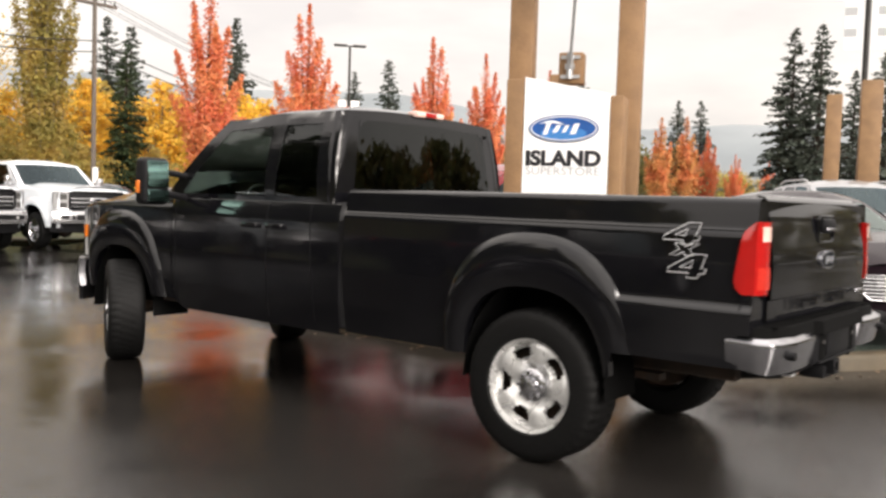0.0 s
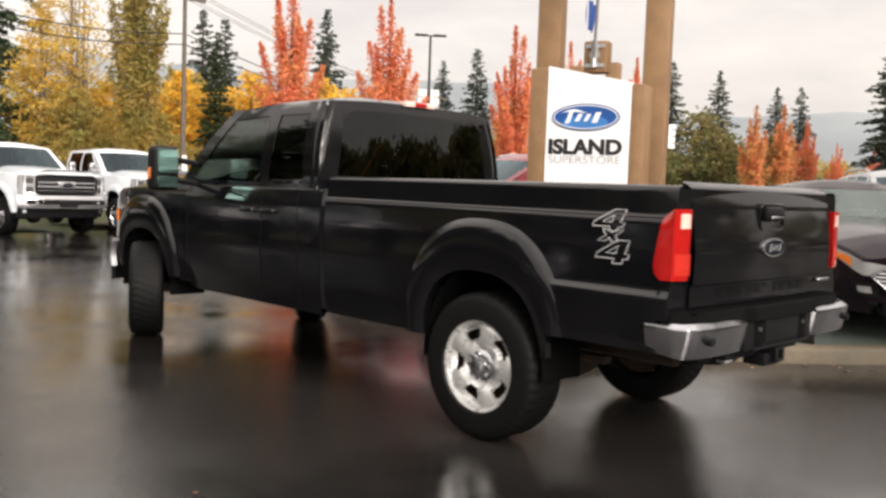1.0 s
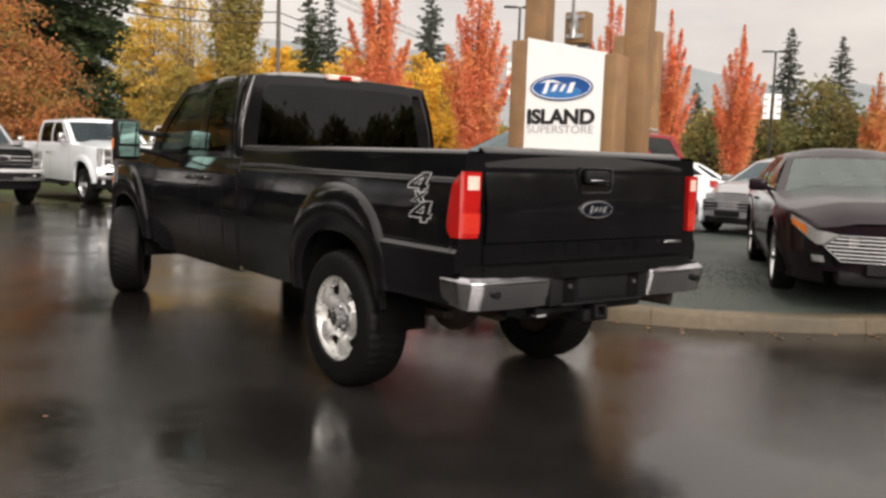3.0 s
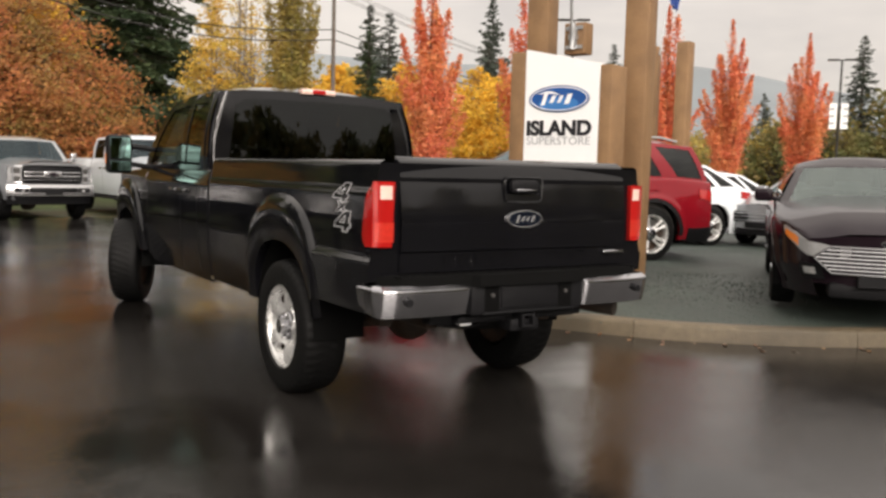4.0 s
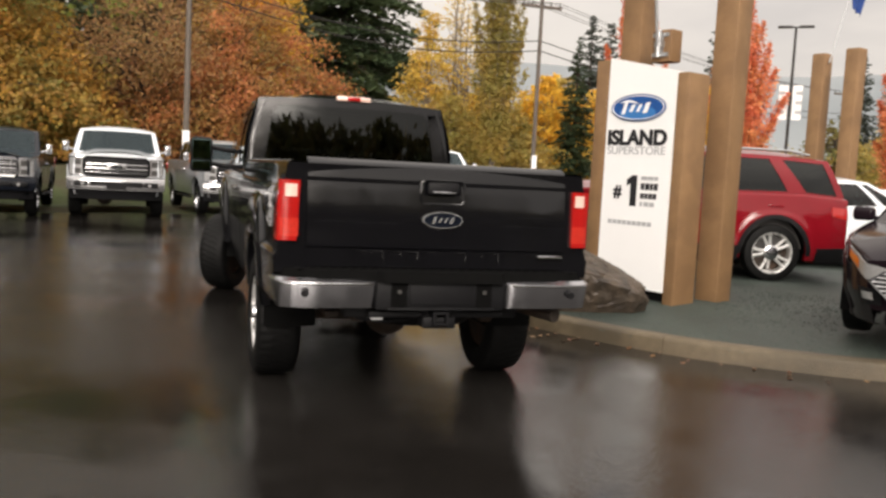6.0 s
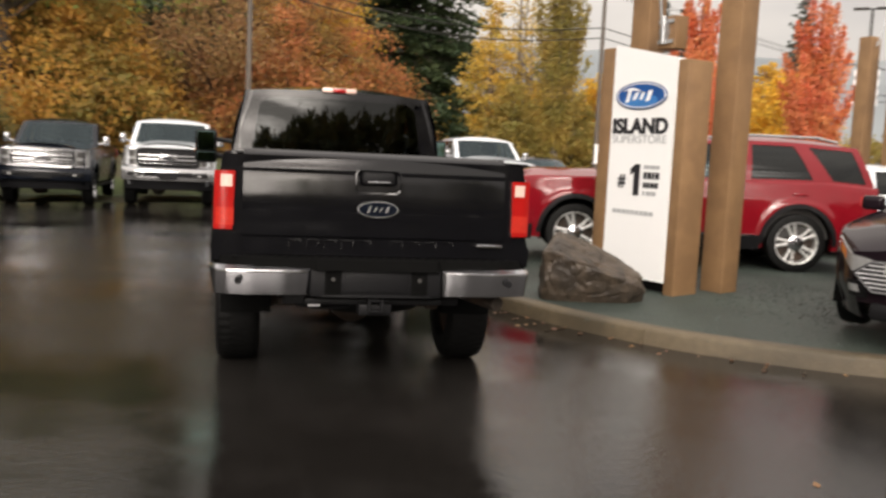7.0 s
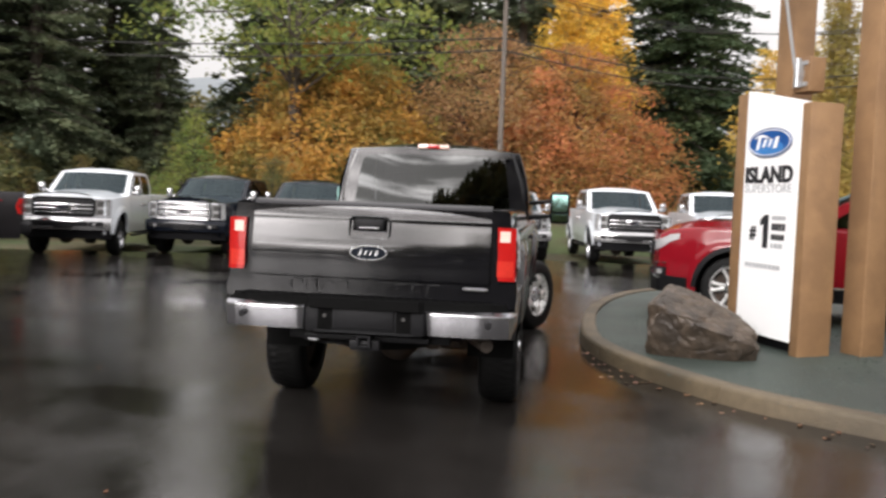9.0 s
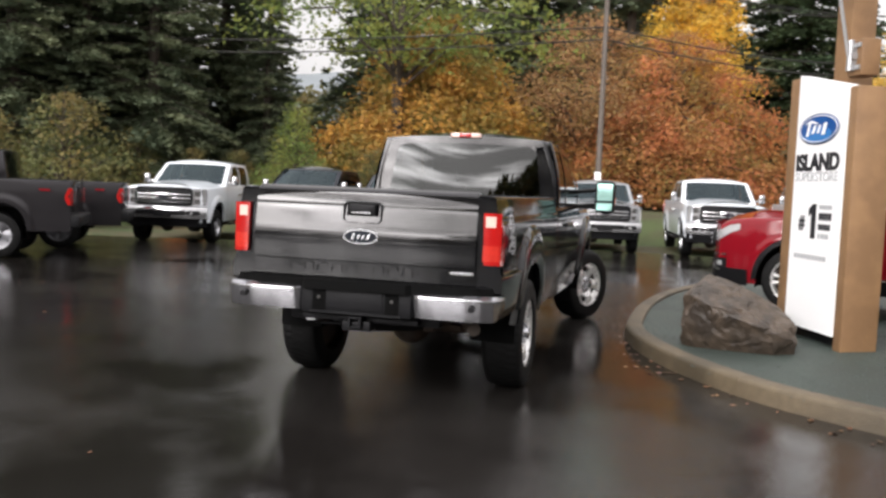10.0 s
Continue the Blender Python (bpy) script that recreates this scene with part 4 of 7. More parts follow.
    box(bm, -0.95, 0.95, sh.rear - 0.16, sh.rear + 0.05, 0.58, 0.80, 0.04)
    part("rear_bumper", bm, M_CHROME if chrome else M_TRIM, t)
    underbody(t, sh, 0.40, 0.80)
    for yy in (0, base):
        for x in (-0.86, 0.86):
            wheel(t, x, yy, 0.41, 0.27, 0.25, 6, lugs=8, rim_mat=M_CHROME if chrome else M_DARKALLOY)
    return t


def car(name, label, category, paint, m, group, kind):
    """A parked passenger car or sport utility."""
    t = thing(name, label, category, m, group)
    if kind == "suv":
        base, fr, re, W, belt, roof_z, r = 2.87, 0.93, 1.04, 1.98, 1.14, 1.69, 0.385
        tops = [(-1.2, 1.10), (-0.4, 1.16), (2.1, 1.12), (2.45, 1.11), (base + 0.55, 1.085), (base + 0.80, 1.05), (base + fr, 0.985)]
        cowl, lines = 2.30, [(-1.02, -0.78), (-0.90, -0.68), (-0.46, -0.10), (-0.20, 0.08), (0.62, 0.60), (0.70, 0.68), (1.95, 1.18), (2.30, 1.30)]
        kinds, low, clad, crown = ["post", "dark", "post", "dark", "post", "pane", "post"], 0.30, True, 0.08
    elif kind == "sedan":
        base, fr, re, W, belt, roof_z, r = 2.85, 0.95, 1.05, 1.88, 0.99, 1.41, 0.345
        tops = [(-1.1, 0.97), (-0.6, 1.02), (1.9, 0.97), (2.3, 0.94), (base + 0.55, 0.83), (base + 0.80, 0.76), (base + fr, 0.69)]
        cowl, lines = 2.15, [(-0.45, 0.28), (-0.05, 0.40), (0.65, 0.66), (0.72, 0.72), (1.72, 1.05), (2.10, 1.22)]
        kinds, low, clad, crown = ["post", "pane", "post", "pane", "post"], 0.20, False, 0.09
    else:
        base, fr, re, W, belt, roof_z, r = 2.69, 0.90, 0.98, 1.84, 0.98, 1.43, 0.34
        tops = [(-1.0, 0.98), (-0.5, 1.02), (0.6, 0.98), (2.0, 0.94), (2.25, 0.91), (base + 0.6, 0.82), (base + fr, 0.72)]
        cowl, lines = 2.12, [(-0.86, -0.02), (-0.60, 0.08), (-0.26, 0.16), (-0.14, 0.22), (0.62, 0.58), (0.70, 0.66), (1.80, 1.00), (2.12, 1.14)]
        kinds, low, clad, crown = ["post", "dark", "post", "dark", "post", "pane", "post"], 0.22, False, 0.07
    waist = [(0.2, 0.90), (0.45, 0.985), (0.7, 1.0), (0.9, 0.99), (1.1, 0.955), (1.2, 0.94)]
    sh = Shape(base, fr, re, W, low, tops, r + 0.06, (r - 0.02, r + 0.09), 0.02, 0.08, {"suv": (0.22, 0.12), "sedan": (0.30, 0.18), "hatch": (0.28, 0.16)}[kind], waist)
    bm = BM()
    sh.sides(bm, sh.rear, sh.front, 12, top_roll=0.05)
    sh.end(bm, sh.rear, low + 0.05, sh.ztop(sh.rear) + 0.03, -0.14)
    part("body_shell", bm, paint, t)
    bm = BM()
    sh.across(bm, cowl - 0.1, sh.front, lambda y: 0.055 * smooth01(sh.front + 0.15, sh.front - 0.5, y) + 0.03, power=2.4, bulge=0.022)
    sh.end(bm, sh.front, low + 0.12, sh.ztop(sh.front) + 0.02, 0.16, crown=0.05)
    part("hood", bm, paint, t)
    if kind == "sedan":
        bm = BM()
        sh.across(bm, sh.rear, -0.3, lambda y: 0.05)
        part("boot_lid", bm, paint, t)
    greenhouse(t, lines, lambda y: sh.ztop(y) + 0.02, lambda y: roof_z - (0.05 if kind != "sedan" else 0.02) * smooth01(0.2, -1.0, y) - 0.05 * smooth01(0.9, 1.4, y), lambda y: sh.wide(y, sh.ztop(y)) - 0.06,
               lambda y: W / 2 * 0.70, kinds, paint, G_DARK, G_WET if kind == "sedan" else G_SCREEN, G_CLEAR if kind == "sedan" else G_DARK, crown, bow=0.16)
    cabin(t, W / 2 - 0.14, max(sh.rear + 0.25, lines[0][0]), cowl, low + 0.15, belt - 0.08, [(-0.37, 0.35), (0.37, 0.35), (-0.37, 1.05), (0.37, 1.05)])
    y = sh.front
    if kind == "sedan":
        bm = BM()
        rim = [(-0.47, 0.655), (0.47, 0.655), (0.60, 0.560), (0.45, 0.425), (-0.45, 0.425), (-0.60, 0.560)]

        def bow(px, out=0.0):
            return y + 0.185 + out - 0.20 * abs(px) ** 1.8

        prism(bm, rim, lambda p: (p[0], bow(p[0], -0.08), p[1]), lambda p: (p[0], bow(p[0], -0.012), p[1]))
        g = part("grille", bm, M_TRIM, t, "black grille")
        for z, w in ((0.626, 0.50), (0.592, 0.55), (0.558, 0.58), (0.524, 0.555), (0.490, 0.515), (0.458, 0.485)):
            bm = BM()
            tube(bm, [(w * q, bow(w * q, 0.004), z) for q in (-1, -0.75, -0.5, -0.25, 0, 0.25, 0.5, 0.75, 1)], 0.0085, 6)
            part("grille_bar", bm, M_BRIGHT, g, "chrome grille bar")
        bm = BM()
        edge = []
        for a, b in zip(rim, rim[1:] + rim[:1]):
            edge += [(lerp(a[0], b[0], k / 6), lerp(a[1], b[1], k / 6)) for k in range(6)]
        tube(bm, [(px, bow(px, 0.006), pz) for px, pz in edge + edge[:1]], 0.011, 6)
        part("grille_rim", bm, M_DIMCHROME, g, "chrome grille rim")
        emblem(t, 0, 0.695, 0.075, y + 0.155, 1, M_BRIGHT, M_NAVY)
    else:
        bm = BM()
        box(bm, -0.52, 0.52, y + 0.02, y + 0.15, sh.ztop(y) - 0.26, sh.ztop(y) - 0.06, 0.03)
        g = part("grille", bm, M_TRIM, t, "dark grille")
        for z in (0.10, 0.16, 0.22):
            bm = BM()
            box(bm, -0.5, 0.5, y + 0.13, y + 0.165, sh.ztop(y) - z - 0.012, sh.ztop(y) - z + 0.012, 0.006, 1)
            part("grille_bar", bm, M_CHROME, g)
    tall, reach = {"sedan": (0.19, 0.34), "suv": (0.16, 0.25), "hatch": (0.14, 0.40)}[kind]

    def corner(q, z, end, bow, s):
        """A point on the nose or the tail: along the end skin where q is negative, along the flank past the corner."""
        way = 1 if end > 0 else -1
        if q < 0:
            w = sh.wide(end, z)
            x = w + q
            return (s * x, end + (bow * (1 - abs(x / w) ** 2.4) + 0.010) * way, z)
        return (s * (sh.wide(end - way * q, z) + 0.010), end - way * q, z)

    for s in (-1, 1):
        bm = BM()

        def lamp(u, v, s=s):
            q = lerp(-0.20 if kind != "sedan" else -0.33, reach, u)
            top = sh.ztop(sh.front - max(0, q)) - 0.035
            if kind == "sedan":
                edge = top - 0.015 + 0.045 * smooth01(0.0, 0.5, u)
                return corner(q, edge - 0.125 * max(0.12, math.sin(math.pi * min(1, 0.10 + 0.85 * u))) ** 0.6 * (1 - v), sh.front, 0.16, s)
            return corner(q, lerp(top - tall * (1 - 0.55 * u ** 1.3), top - 0.015 * (1 - u), v), sh.front, 0.16, s)

        patch(bm, 18, 5, lamp, flip=s > 0)
        solid(bm, 0.012)
        hl = part("headlight", bm, M_LAMP, t, "clear headlight")
        bm = BM()

        def blink(u, v, s=s):
            q = lerp(0.10, 0.30, u)
            top = sh.ztop(sh.front - q) - 0.03
            p = corner(q, lerp(top - 0.075 + 0.03 * u, top + 0.005, v), sh.front, 0.16, s)
            return (p[0] + s * 0.004, p[1], p[2])

        if kind == "sedan":
            patch(bm, 4, 2, blink, flip=s > 0)
            part("turn_lamp", bm, M_AMBER, hl, "amber turn lamp")
        bm = BM()
        zt = sh.ztop(sh.rear + 0.1)

        def tail(u, v, s=s):
            q = lerp(-0.30 if kind == "hatch" else -0.20, 0.34 if kind != "suv" else 0.26, u)
            top = sh.ztop(sh.rear + max(0, q)) - (0.03 if kind != "suv" else 0.10)
            return corner(q, lerp(top - 0.19 + 0.07 * u, top, v), sh.rear, 0.14, s)

        patch(bm, 16, 5, tail, flip=s < 0)
        solid(bm, 0.012)
        part("taillight", bm, M_TAIL, t, "red taillight")
        bm = BM()

        def fog(u, v, s=s):
            return corner(lerp(-0.10, 0.10, u), lerp(low + 0.16, low + 0.29, v), sh.front, 0.16, s)

        patch(bm, 8, 3, fog, flip=s > 0)
        solid(bm, 0.008)
        fb = part("fog_lamp_bezel", bm, M_TRIM, t, "black fog lamp bezel")
        bm = BM()

        def ring(u, v, s=s):
            p = corner(lerp(-0.05, 0.05, u), lerp(low + 0.20, low + 0.26, v), sh.front, 0.16, s)
            return (p[0] + s * 0.006, p[1] + 0.006, p[2])

        patch(bm, 4, 2, ring, flip=s > 0)
        part("fog_lamp", bm, M_LAMP, fb)
        if kind == "suv":
            bm = BM()
            loop = [corner(a, low + b, sh.front, 0.16, s) for a, b in ((0.10, 0.34), (-0.10, 0.34), (-0.12, 0.25), (-0.10, 0.16), (0.02, 0.15))]
            tube(bm, [(p[0] + s * 0.008, p[1] + 0.008, p[2]) for p in loop], 0.014, 6)
            part("fog_lamp_trim", bm, M_CHROME, fb, "bright fog lamp trim")
        for yy in (lines[-2][0] - 1.0, lines[-2][0] - 1.95):
            bm = BM()
            w = sh.wide(yy, belt - 0.12)
            box(bm, s * w - 0.02, s * w + 0.03, yy - 0.1, yy + 0.1, belt - 0.14, belt - 0.11, 0.01)
            part("door_handle", bm, paint, t)
        if kind == "suv":
            bm = BM()
            tube(bm, [(s * W * 0.335, lerp(lines[0][1] + 0.25, lines[-1][1] - 0.15, k / 6), roof_z + (0.05 if 0 < k < 6 else 0.0) + 0.02) for k in range(7)], 0.018, 6)
            part("roof_rail", bm, M_STEEL, t, "silver roof rail")
        if clad:
            for end, bow, reach in ((sh.front, 0.16, 0.38), (sh.rear, 0.14, 0.46)):
                bm = BM()

                def skirt(u, v, s=s, end=end, bow=bow, reach=reach):
                    p = corner(lerp(-0.60, reach, u), lerp(low - 0.03, low + 0.20 - 0.03 * u, v), end, bow, s)
                    return (p[0] * 1.003, p[1] + (0.012 if end > 0 else -0.012), p[2])

                patch(bm, 24, 4, skirt, flip=(s > 0) == (end > 0))
                solid(bm, 0.01)
                part("lower_cladding", bm, M_TRIM, t, "black lower bumper cladding")
            bm = BM()
            patch(bm, 20, 3, lambda u, v, s=s: (s * (sh.wide(lerp(sh.arch * 1.05, base - sh.arch * 1.05, u), lerp(low - 0.02, low + 0.17, v)) + 0.012), lerp(sh.arch * 1.05, base - sh.arch * 1.05, u), lerp(low - 0.02, low + 0.17, v)), flip=s < 0)
            part("sill_cladding", bm, M_TRIM, t, "black sill cladding")
            bm = BM()
            box(bm, s * (W / 2 + 0.005), s * (W / 2 + 0.022), 0.55, base - 0.55, low + 0.15, low + 0.175)
            part("sill_strip", bm, M_CHROME, t, "bright sill strip")
            for c in (0.0, base):
                bm = BM()
                ra, rb = sh.arch, sh.arch + 0.06

                def lip(u, v, c=c, s=s):
                    a = math.pi * u
                    yy, z = c + lerp(ra, rb, v) * math.cos(a), sh.arch_z[0] + lerp(sh.arch_z[1], sh.arch_z[1] + 0.06, v) * math.sin(a)
                    return (s * (sh.wide(yy, z) + 0.012), yy, max(z, sh.low))

                patch(bm, 24, 1, lip)
                solid(bm, 0.01)
                part("arch_trim", bm, M_TRIM, t)
    bm = BM()
    box(bm, -W * 0.25, W * 0.25, y - 0.1, y + 0.13, low, low + 0.14, 0.04)
    part("lower_intake", bm, M_TRIM, t)
    bm = BM()
    box(bm, -W * 0.36, W * 0.36, sh.rear - 0.14, sh.rear + 0.1, low, low + 0.16, 0.04)
    part("rear_valance", bm, M_TRIM, t)
    bm = BM()
    box(bm, -0.24, 0.24, y + 0.13, y + 0.19, low + 0.14 - (0.03 if kind == "sedan" else 0), low + 0.25 - (0.03 if kind == "sedan" else 0), 0.006, 1)
    part("plate_holder", bm, M_TRIM, t)
    mirrors(t, sh.wide(cowl, belt) + 0.10, cowl - 0.38, belt + 0.06, 0.20, 0.14, paint, 0.08)
    for yy in (lines[-2][0] - 1.15, cowl - 0.10):
        seam(t, sh, yy, low + 0.18, sh.ztop(yy))
    underbody(t, sh, r, W / 2 - 0.2, axle=False)
    for yy in (0, base):
        for x in (-(W / 2 - 0.13), W / 2 - 0.13):
            wheel(t, x, yy, r, 0.23, r * 0.70, 10, lugs=0, style="thin")
    return t


# ---- ground ----
def sheet(name, pts, z, mat, label, thick=0.0):
    bm = BM()
    f = bm.faces.new([bm.verts.new((x, y, z)) for x, y in pts])
    if f.normal.z < 0:
        f.normal_flip()
    if thick:
        r = bmesh.ops.extrude_face_region(bm, geom=[f])
        for v in [e for e in r["geom"] if isinstance(e, bmesh.types.BMVert)]:
            v.co.z -= thick
        bmesh.ops.recalc_face_normals(bm, faces=bm.faces[:])
    bmesh.ops.triangulate(bm, faces=[f for f in bm.faces if len(f.verts) > 4])
    return tagged(link(name, bm, mat, smooth=False), label, name.split("_")[0], kind="structure")


sheet("ground", [(-900, -900), (900, -900), (900, 900), (-900, 900)], -0.06, M_GRASS, "wet grass ground with fallen leaves")
sheet("road", [(-60, -60), (150, -60), (150, 30), (60, 28), (26, 27), (14.5, 25.5), (11.2, 22.6), (8.2, 21.6), (5.0, 21.7), (1.9, 20.5), (-2.75, 17.9), (-4.95, 16.6), (-9.0, 15.2), (-60, 22)], 0.0, M_ASPHALT, "wet dark asphalt lot with shallow puddles", 0.05)

# kerb line of the planted island, from the far side round the corner
KERB = [(18.0, 15.2), (12.5, 14.6), (9.2, 13.4), (7.60, 12.1), (6.80, 10.3), (6.42, 8.4), (6.30, 6.4), (6.38, 5.4), (6.67, 4.48), (7.02, 3.78), (7.50, 3.08), (8.08, 2.56), (8.85, 2.07), (10.2, 1.58), (13.0, 0.75), (19.0, -0.8), (30.0, -3.5)]


def rounded(pts, step=0.25):
    """A smooth line through the points, and its normals to the left."""
    out = []
    P = [Vector((2 * pts[0][0] - pts[1][0], 2 * pts[0][1] - pts[1][1]))] + [Vector(p) for p in pts] + [Vector((2 * pts[-1][0] - pts[-2][0], 2 * pts[-1][1] - pts[-2][1]))]
    for a, b, c, d in zip(P, P[1:], P[2:], P[3:]):
        n = max(2, int((c - b).length / step))
        for k in range(n):
            t = k / n
            out.append(0.5 * ((2 * b) + (c - a) * t + (2 * a - 5 * b + 4 * c - d) * t * t + (3 * b - a - 3 * c + d) * t ** 3))
    out.append(P[-2])
    nor = []
    for k in range(len(out)):
        d = (out[min(k + 1, len(out) - 1)] - out[max(k - 1, 0)]).normalized()
        nor.append(Vector((-d.y, d.x)))
    return out, nor


line, nrm = rounded(KERB)
KERB_H = 0.15


def kerb_run():
    """The kerb as cast lengths with open joints between them."""
    hold = tagged(new("kerb"), "damp buff concrete kerb round the gravel island", "kerb", kind="structure")
    run, start = 0.0, 0
    piece = 0
    for k in range(1, len(line)):
        run += (line[k] - line[k - 1]).length
        if run > 1.9 or k == len(line) - 1:
            bm = BM()
            rows = []
            for i in range(start, k + 1):
                p, n = line[i], nrm[i]
                if i == start and start > 0:
                    p = p + (line[i + 1] - p).normalized() * 0.006
                prof = [(0.0, -0.04), (0.015, 0.11), (0.025, 0.135), (0.05, KERB_H), (0.19, KERB_H), (0.20, KERB_H - 0.01), (0.20, -0.02)]
                rows.append([bm.verts.new((p.x + n.x * a, p.y + n.y * a, z)) for a, z in prof])
            for a, b in zip(rows, rows[1:]):
                for j in range(len(a) - 1):
                    bm.faces.new((a[j], a[j + 1], b[j + 1], b[j]))
            bm.faces.new(rows[0][::-1])
            bm.faces.new(rows[-1])
            bmesh.ops.recalc_face_normals(bm, faces=bm.faces[:])
            part("kerb_length", bm, M_CONCRETE, hold)
            run, start, piece = 0.0, k, piece + 1


kerb_run()


def gravel_z(x, y):
    d = min((Vector((x, y)) - p).length for p in line[::3])
    return 0.118 + 0.09 * smooth01(0.3, 2.6, d) + 0.012 * noise.noise((x * 0.8, y * 0.8, 0))


def island():
    inner = [p + n * 0.195 for p, n in zip(line, nrm)]
    ring = [(p.x, p.y) for p in inner] + [(30, 13.9)]
    bm = BM()
    outline = [bm.verts.new((x, y, 0.115)) for x, y in ring]
    f = bm.faces.new(outline)
    bmesh.ops.triangulate(bm, faces=[f])
    bmesh.ops.subdivide_edges(bm, edges=[e for e in bm.edges if e.calc_length() > 1.2], cuts=3, use_grid_fill=False)
    bmesh.ops.triangulate(bm, faces=bm.faces[:])
    rim = {v for v in outline}
    for v in bm.verts:
        if v not in rim:
            v.co.z = gravel_z(v.co.x, v.co.y)
    for fc in bm.faces:
        fc.normal_update()
        if fc.normal.z < 0:
            fc.normal_flip()
    tagged(link("gravel_island", bm, M_GRAVEL), "damp green-grey crushed gravel inside the kerb", "gravel", kind="structure")


island()


def bank_z(x, y):
    """Height of the mown bank behind the parked trucks."""
    edge = interp([(-60, 26), (-12, 20.5), (-5.8, 21.6), (-2.75, 23.0), (1.9, 25.6), (5, 26.8), (11, 27.4), (16, 30), (30, 36)], x)
    d = y - edge
    return -0.09 + (0.35 * smooth01(0, 1.2, d) + 0.70 * smooth01(0.6, 6.5, d)) * smooth01(26, 14, x) * smooth01(60, 36, d)


def grass_bank():
    bm = BM()
    patch(bm, 90, 60, lambda u, v: (lerp(-60, 28, u), lerp(18, 90, v ** 1.6), bank_z(lerp(-60, 28, u), lerp(18, 90, v ** 1.6)) + 0.05 * noise.noise((u * 60, v * 60, 0)) * (bank_z(lerp(-60, 28, u), lerp(18, 90, v ** 1.6)) > 0.05)))
    tagged(link("grass_bank", bm, M_BANK), "mown green grass bank behind the parked trucks", "grass", kind="structure")


grass_bank()


# ---- the black pickup ----
M_MIRROR = material("mirror_silver", (0.12, 0.20, 0.185), 0.04, metal=1.0, vary=0.02)
TRUCK_X, TRUCK_Y = 4.735, 2.88


def black_truck():
    t = thing("pickup_truck", "wet black lifted extended-cab pickup with tow mirrors and chrome bumper ends", "pickup truck", pose(TRUCK_X, TRUCK_Y, 0))

    def low(y):
        return 0.865 if y < -1.185 else 0.70 if y < -0.5 else 0.56 if y < 1.53 else 0.53 if y < 3.4 else 0.60

    sh = Shape(4.27, 1.00, 1.24, 1.95, low, [(-1.3, 1.495), (1.52, 1.495), (1.521, 1.41), (3.5, 1.41), (3.75, 1.395), (4.85, 1.33), (5.27, 1.25)], 0.47, (0.52, 0.48), 0.0, 0.185, (0.20, 0.015),
               [(0.5, 0.945), (0.75, 0.985), (0.98, 1.0), (1.2, 0.998), (1.34, 0.992), (1.37, 0.975), (1.45, 0.965), (1.52, 0.955)], [(-1.3, -0.45, 1.0, 0.024)])
    sh.cuts = (-1.1851, -1.1849, -0.5001, -0.4999, 1.5299, 1.5301)
    bm = BM()
    sh.sides(bm, sh.rear, 1.50, 64, top_roll=0.04)
    sh.end(bm, sh.rear, 0.875, 1.505, -0.004)
    part("bed", bm, M_BLACK, t, "black long bed with flared rear fenders")
    bed_box(t, sh, sh.rear + 0.05, 1.47, 1.495, M_BLACK, 0.98)
    for s in (-1, 1):
        bm = BM()
        sh.sides(bm, 1.56, 3.50, 20, which=(s,))
        part("cab_side", bm, M_BLACK, t)
        bm = BM()
        sh.sides(bm, 3.51, sh.front - 0.10, 48, which=(s,))
        part("front_fender", bm, M_BLACK, t)
        # rounded rear corner of the cab beside the gap to the bed
        bm = BM()

        def corner(u, v, s=s):
            z, a = lerp(0.58, 1.43, v), u * math.pi / 2
            return (s * (sh.wide(1.56, z) - 0.055 * (1 - math.cos(a))), 1.56 - 0.050 * math.sin(a), z)

        patch(bm, 8, 24, corner, flip=s > 0)
        part("cab_corner", bm, M_BLACK, t)
        bm = BM()

        def pillar(u, v, s=s):
            a, r = u * math.pi / 2, 0.075
            x = lerp(0.950, 0.835, v) + 0.035 * math.sin(math.pi * v) - r
            return (s * (x + (r + 0.007) * math.cos(a)), lerp(1.62, 1.665, v) + r - (r + 0.007) * math.sin(a), lerp(1.42, 2.06, v))

        patch(bm, 10, 20, pillar, flip=s > 0)
        part("rear_pillar", bm, M_BLACK, t)
    bm = BM()
    sh.across(bm, 3.44, sh.front - 0.10, lambda y: 0.11, bulge=0.04)
    part("hood", bm, M_BLACK, t)
    bm = BM()
    sh.end(bm, sh.front - 0.10, 0.80, 1.25, 0.10, crown=0.10)
    part("front_panel", bm, M_BLACK, t)
    bm = BM()
    box(bm, -0.6, 0.6, sh.front - 0.06, sh.front + 0.05, 0.86, 1.20, 0.04)
    g = part("grille", bm, M_TRIM, t)
    for z in (0.93, 1.04, 1.15):
        bm = BM()
        box(bm, -0.6, 0.6, sh.front + 0.02, sh.front + 0.07, z - 0.03, z + 0.03, 0.012)
        part("grille_bar", bm, M_CHROME, g)
    bm = BM()
    patch(bm, 16, 6, lambda u, v: ((2 * u - 1) * 0.98, sh.front + 0.12 - 0.16 * abs(2 * u - 1) ** 2.6 - 0.30 * abs(2 * u - 1) ** 9 + 0.03 * math.sin(math.pi * v), lerp(0.58, 0.83, v)), flip=True)
    solid(bm, 0.05)
    part("front_bumper", bm, M_DARKALLOY, t, "dulled chrome front bumper")
    bm = BM()
    patch(bm, 12, 4, lambda u, v: ((2 * u - 1) * 0.92, sh.front + 0.02 - 0.22 * abs(2 * u - 1) ** 2.6, lerp(0.44, 0.60, v)), flip=True)
    solid(bm, 0.04)
    part("air_dam", bm, M_TRIM, t)
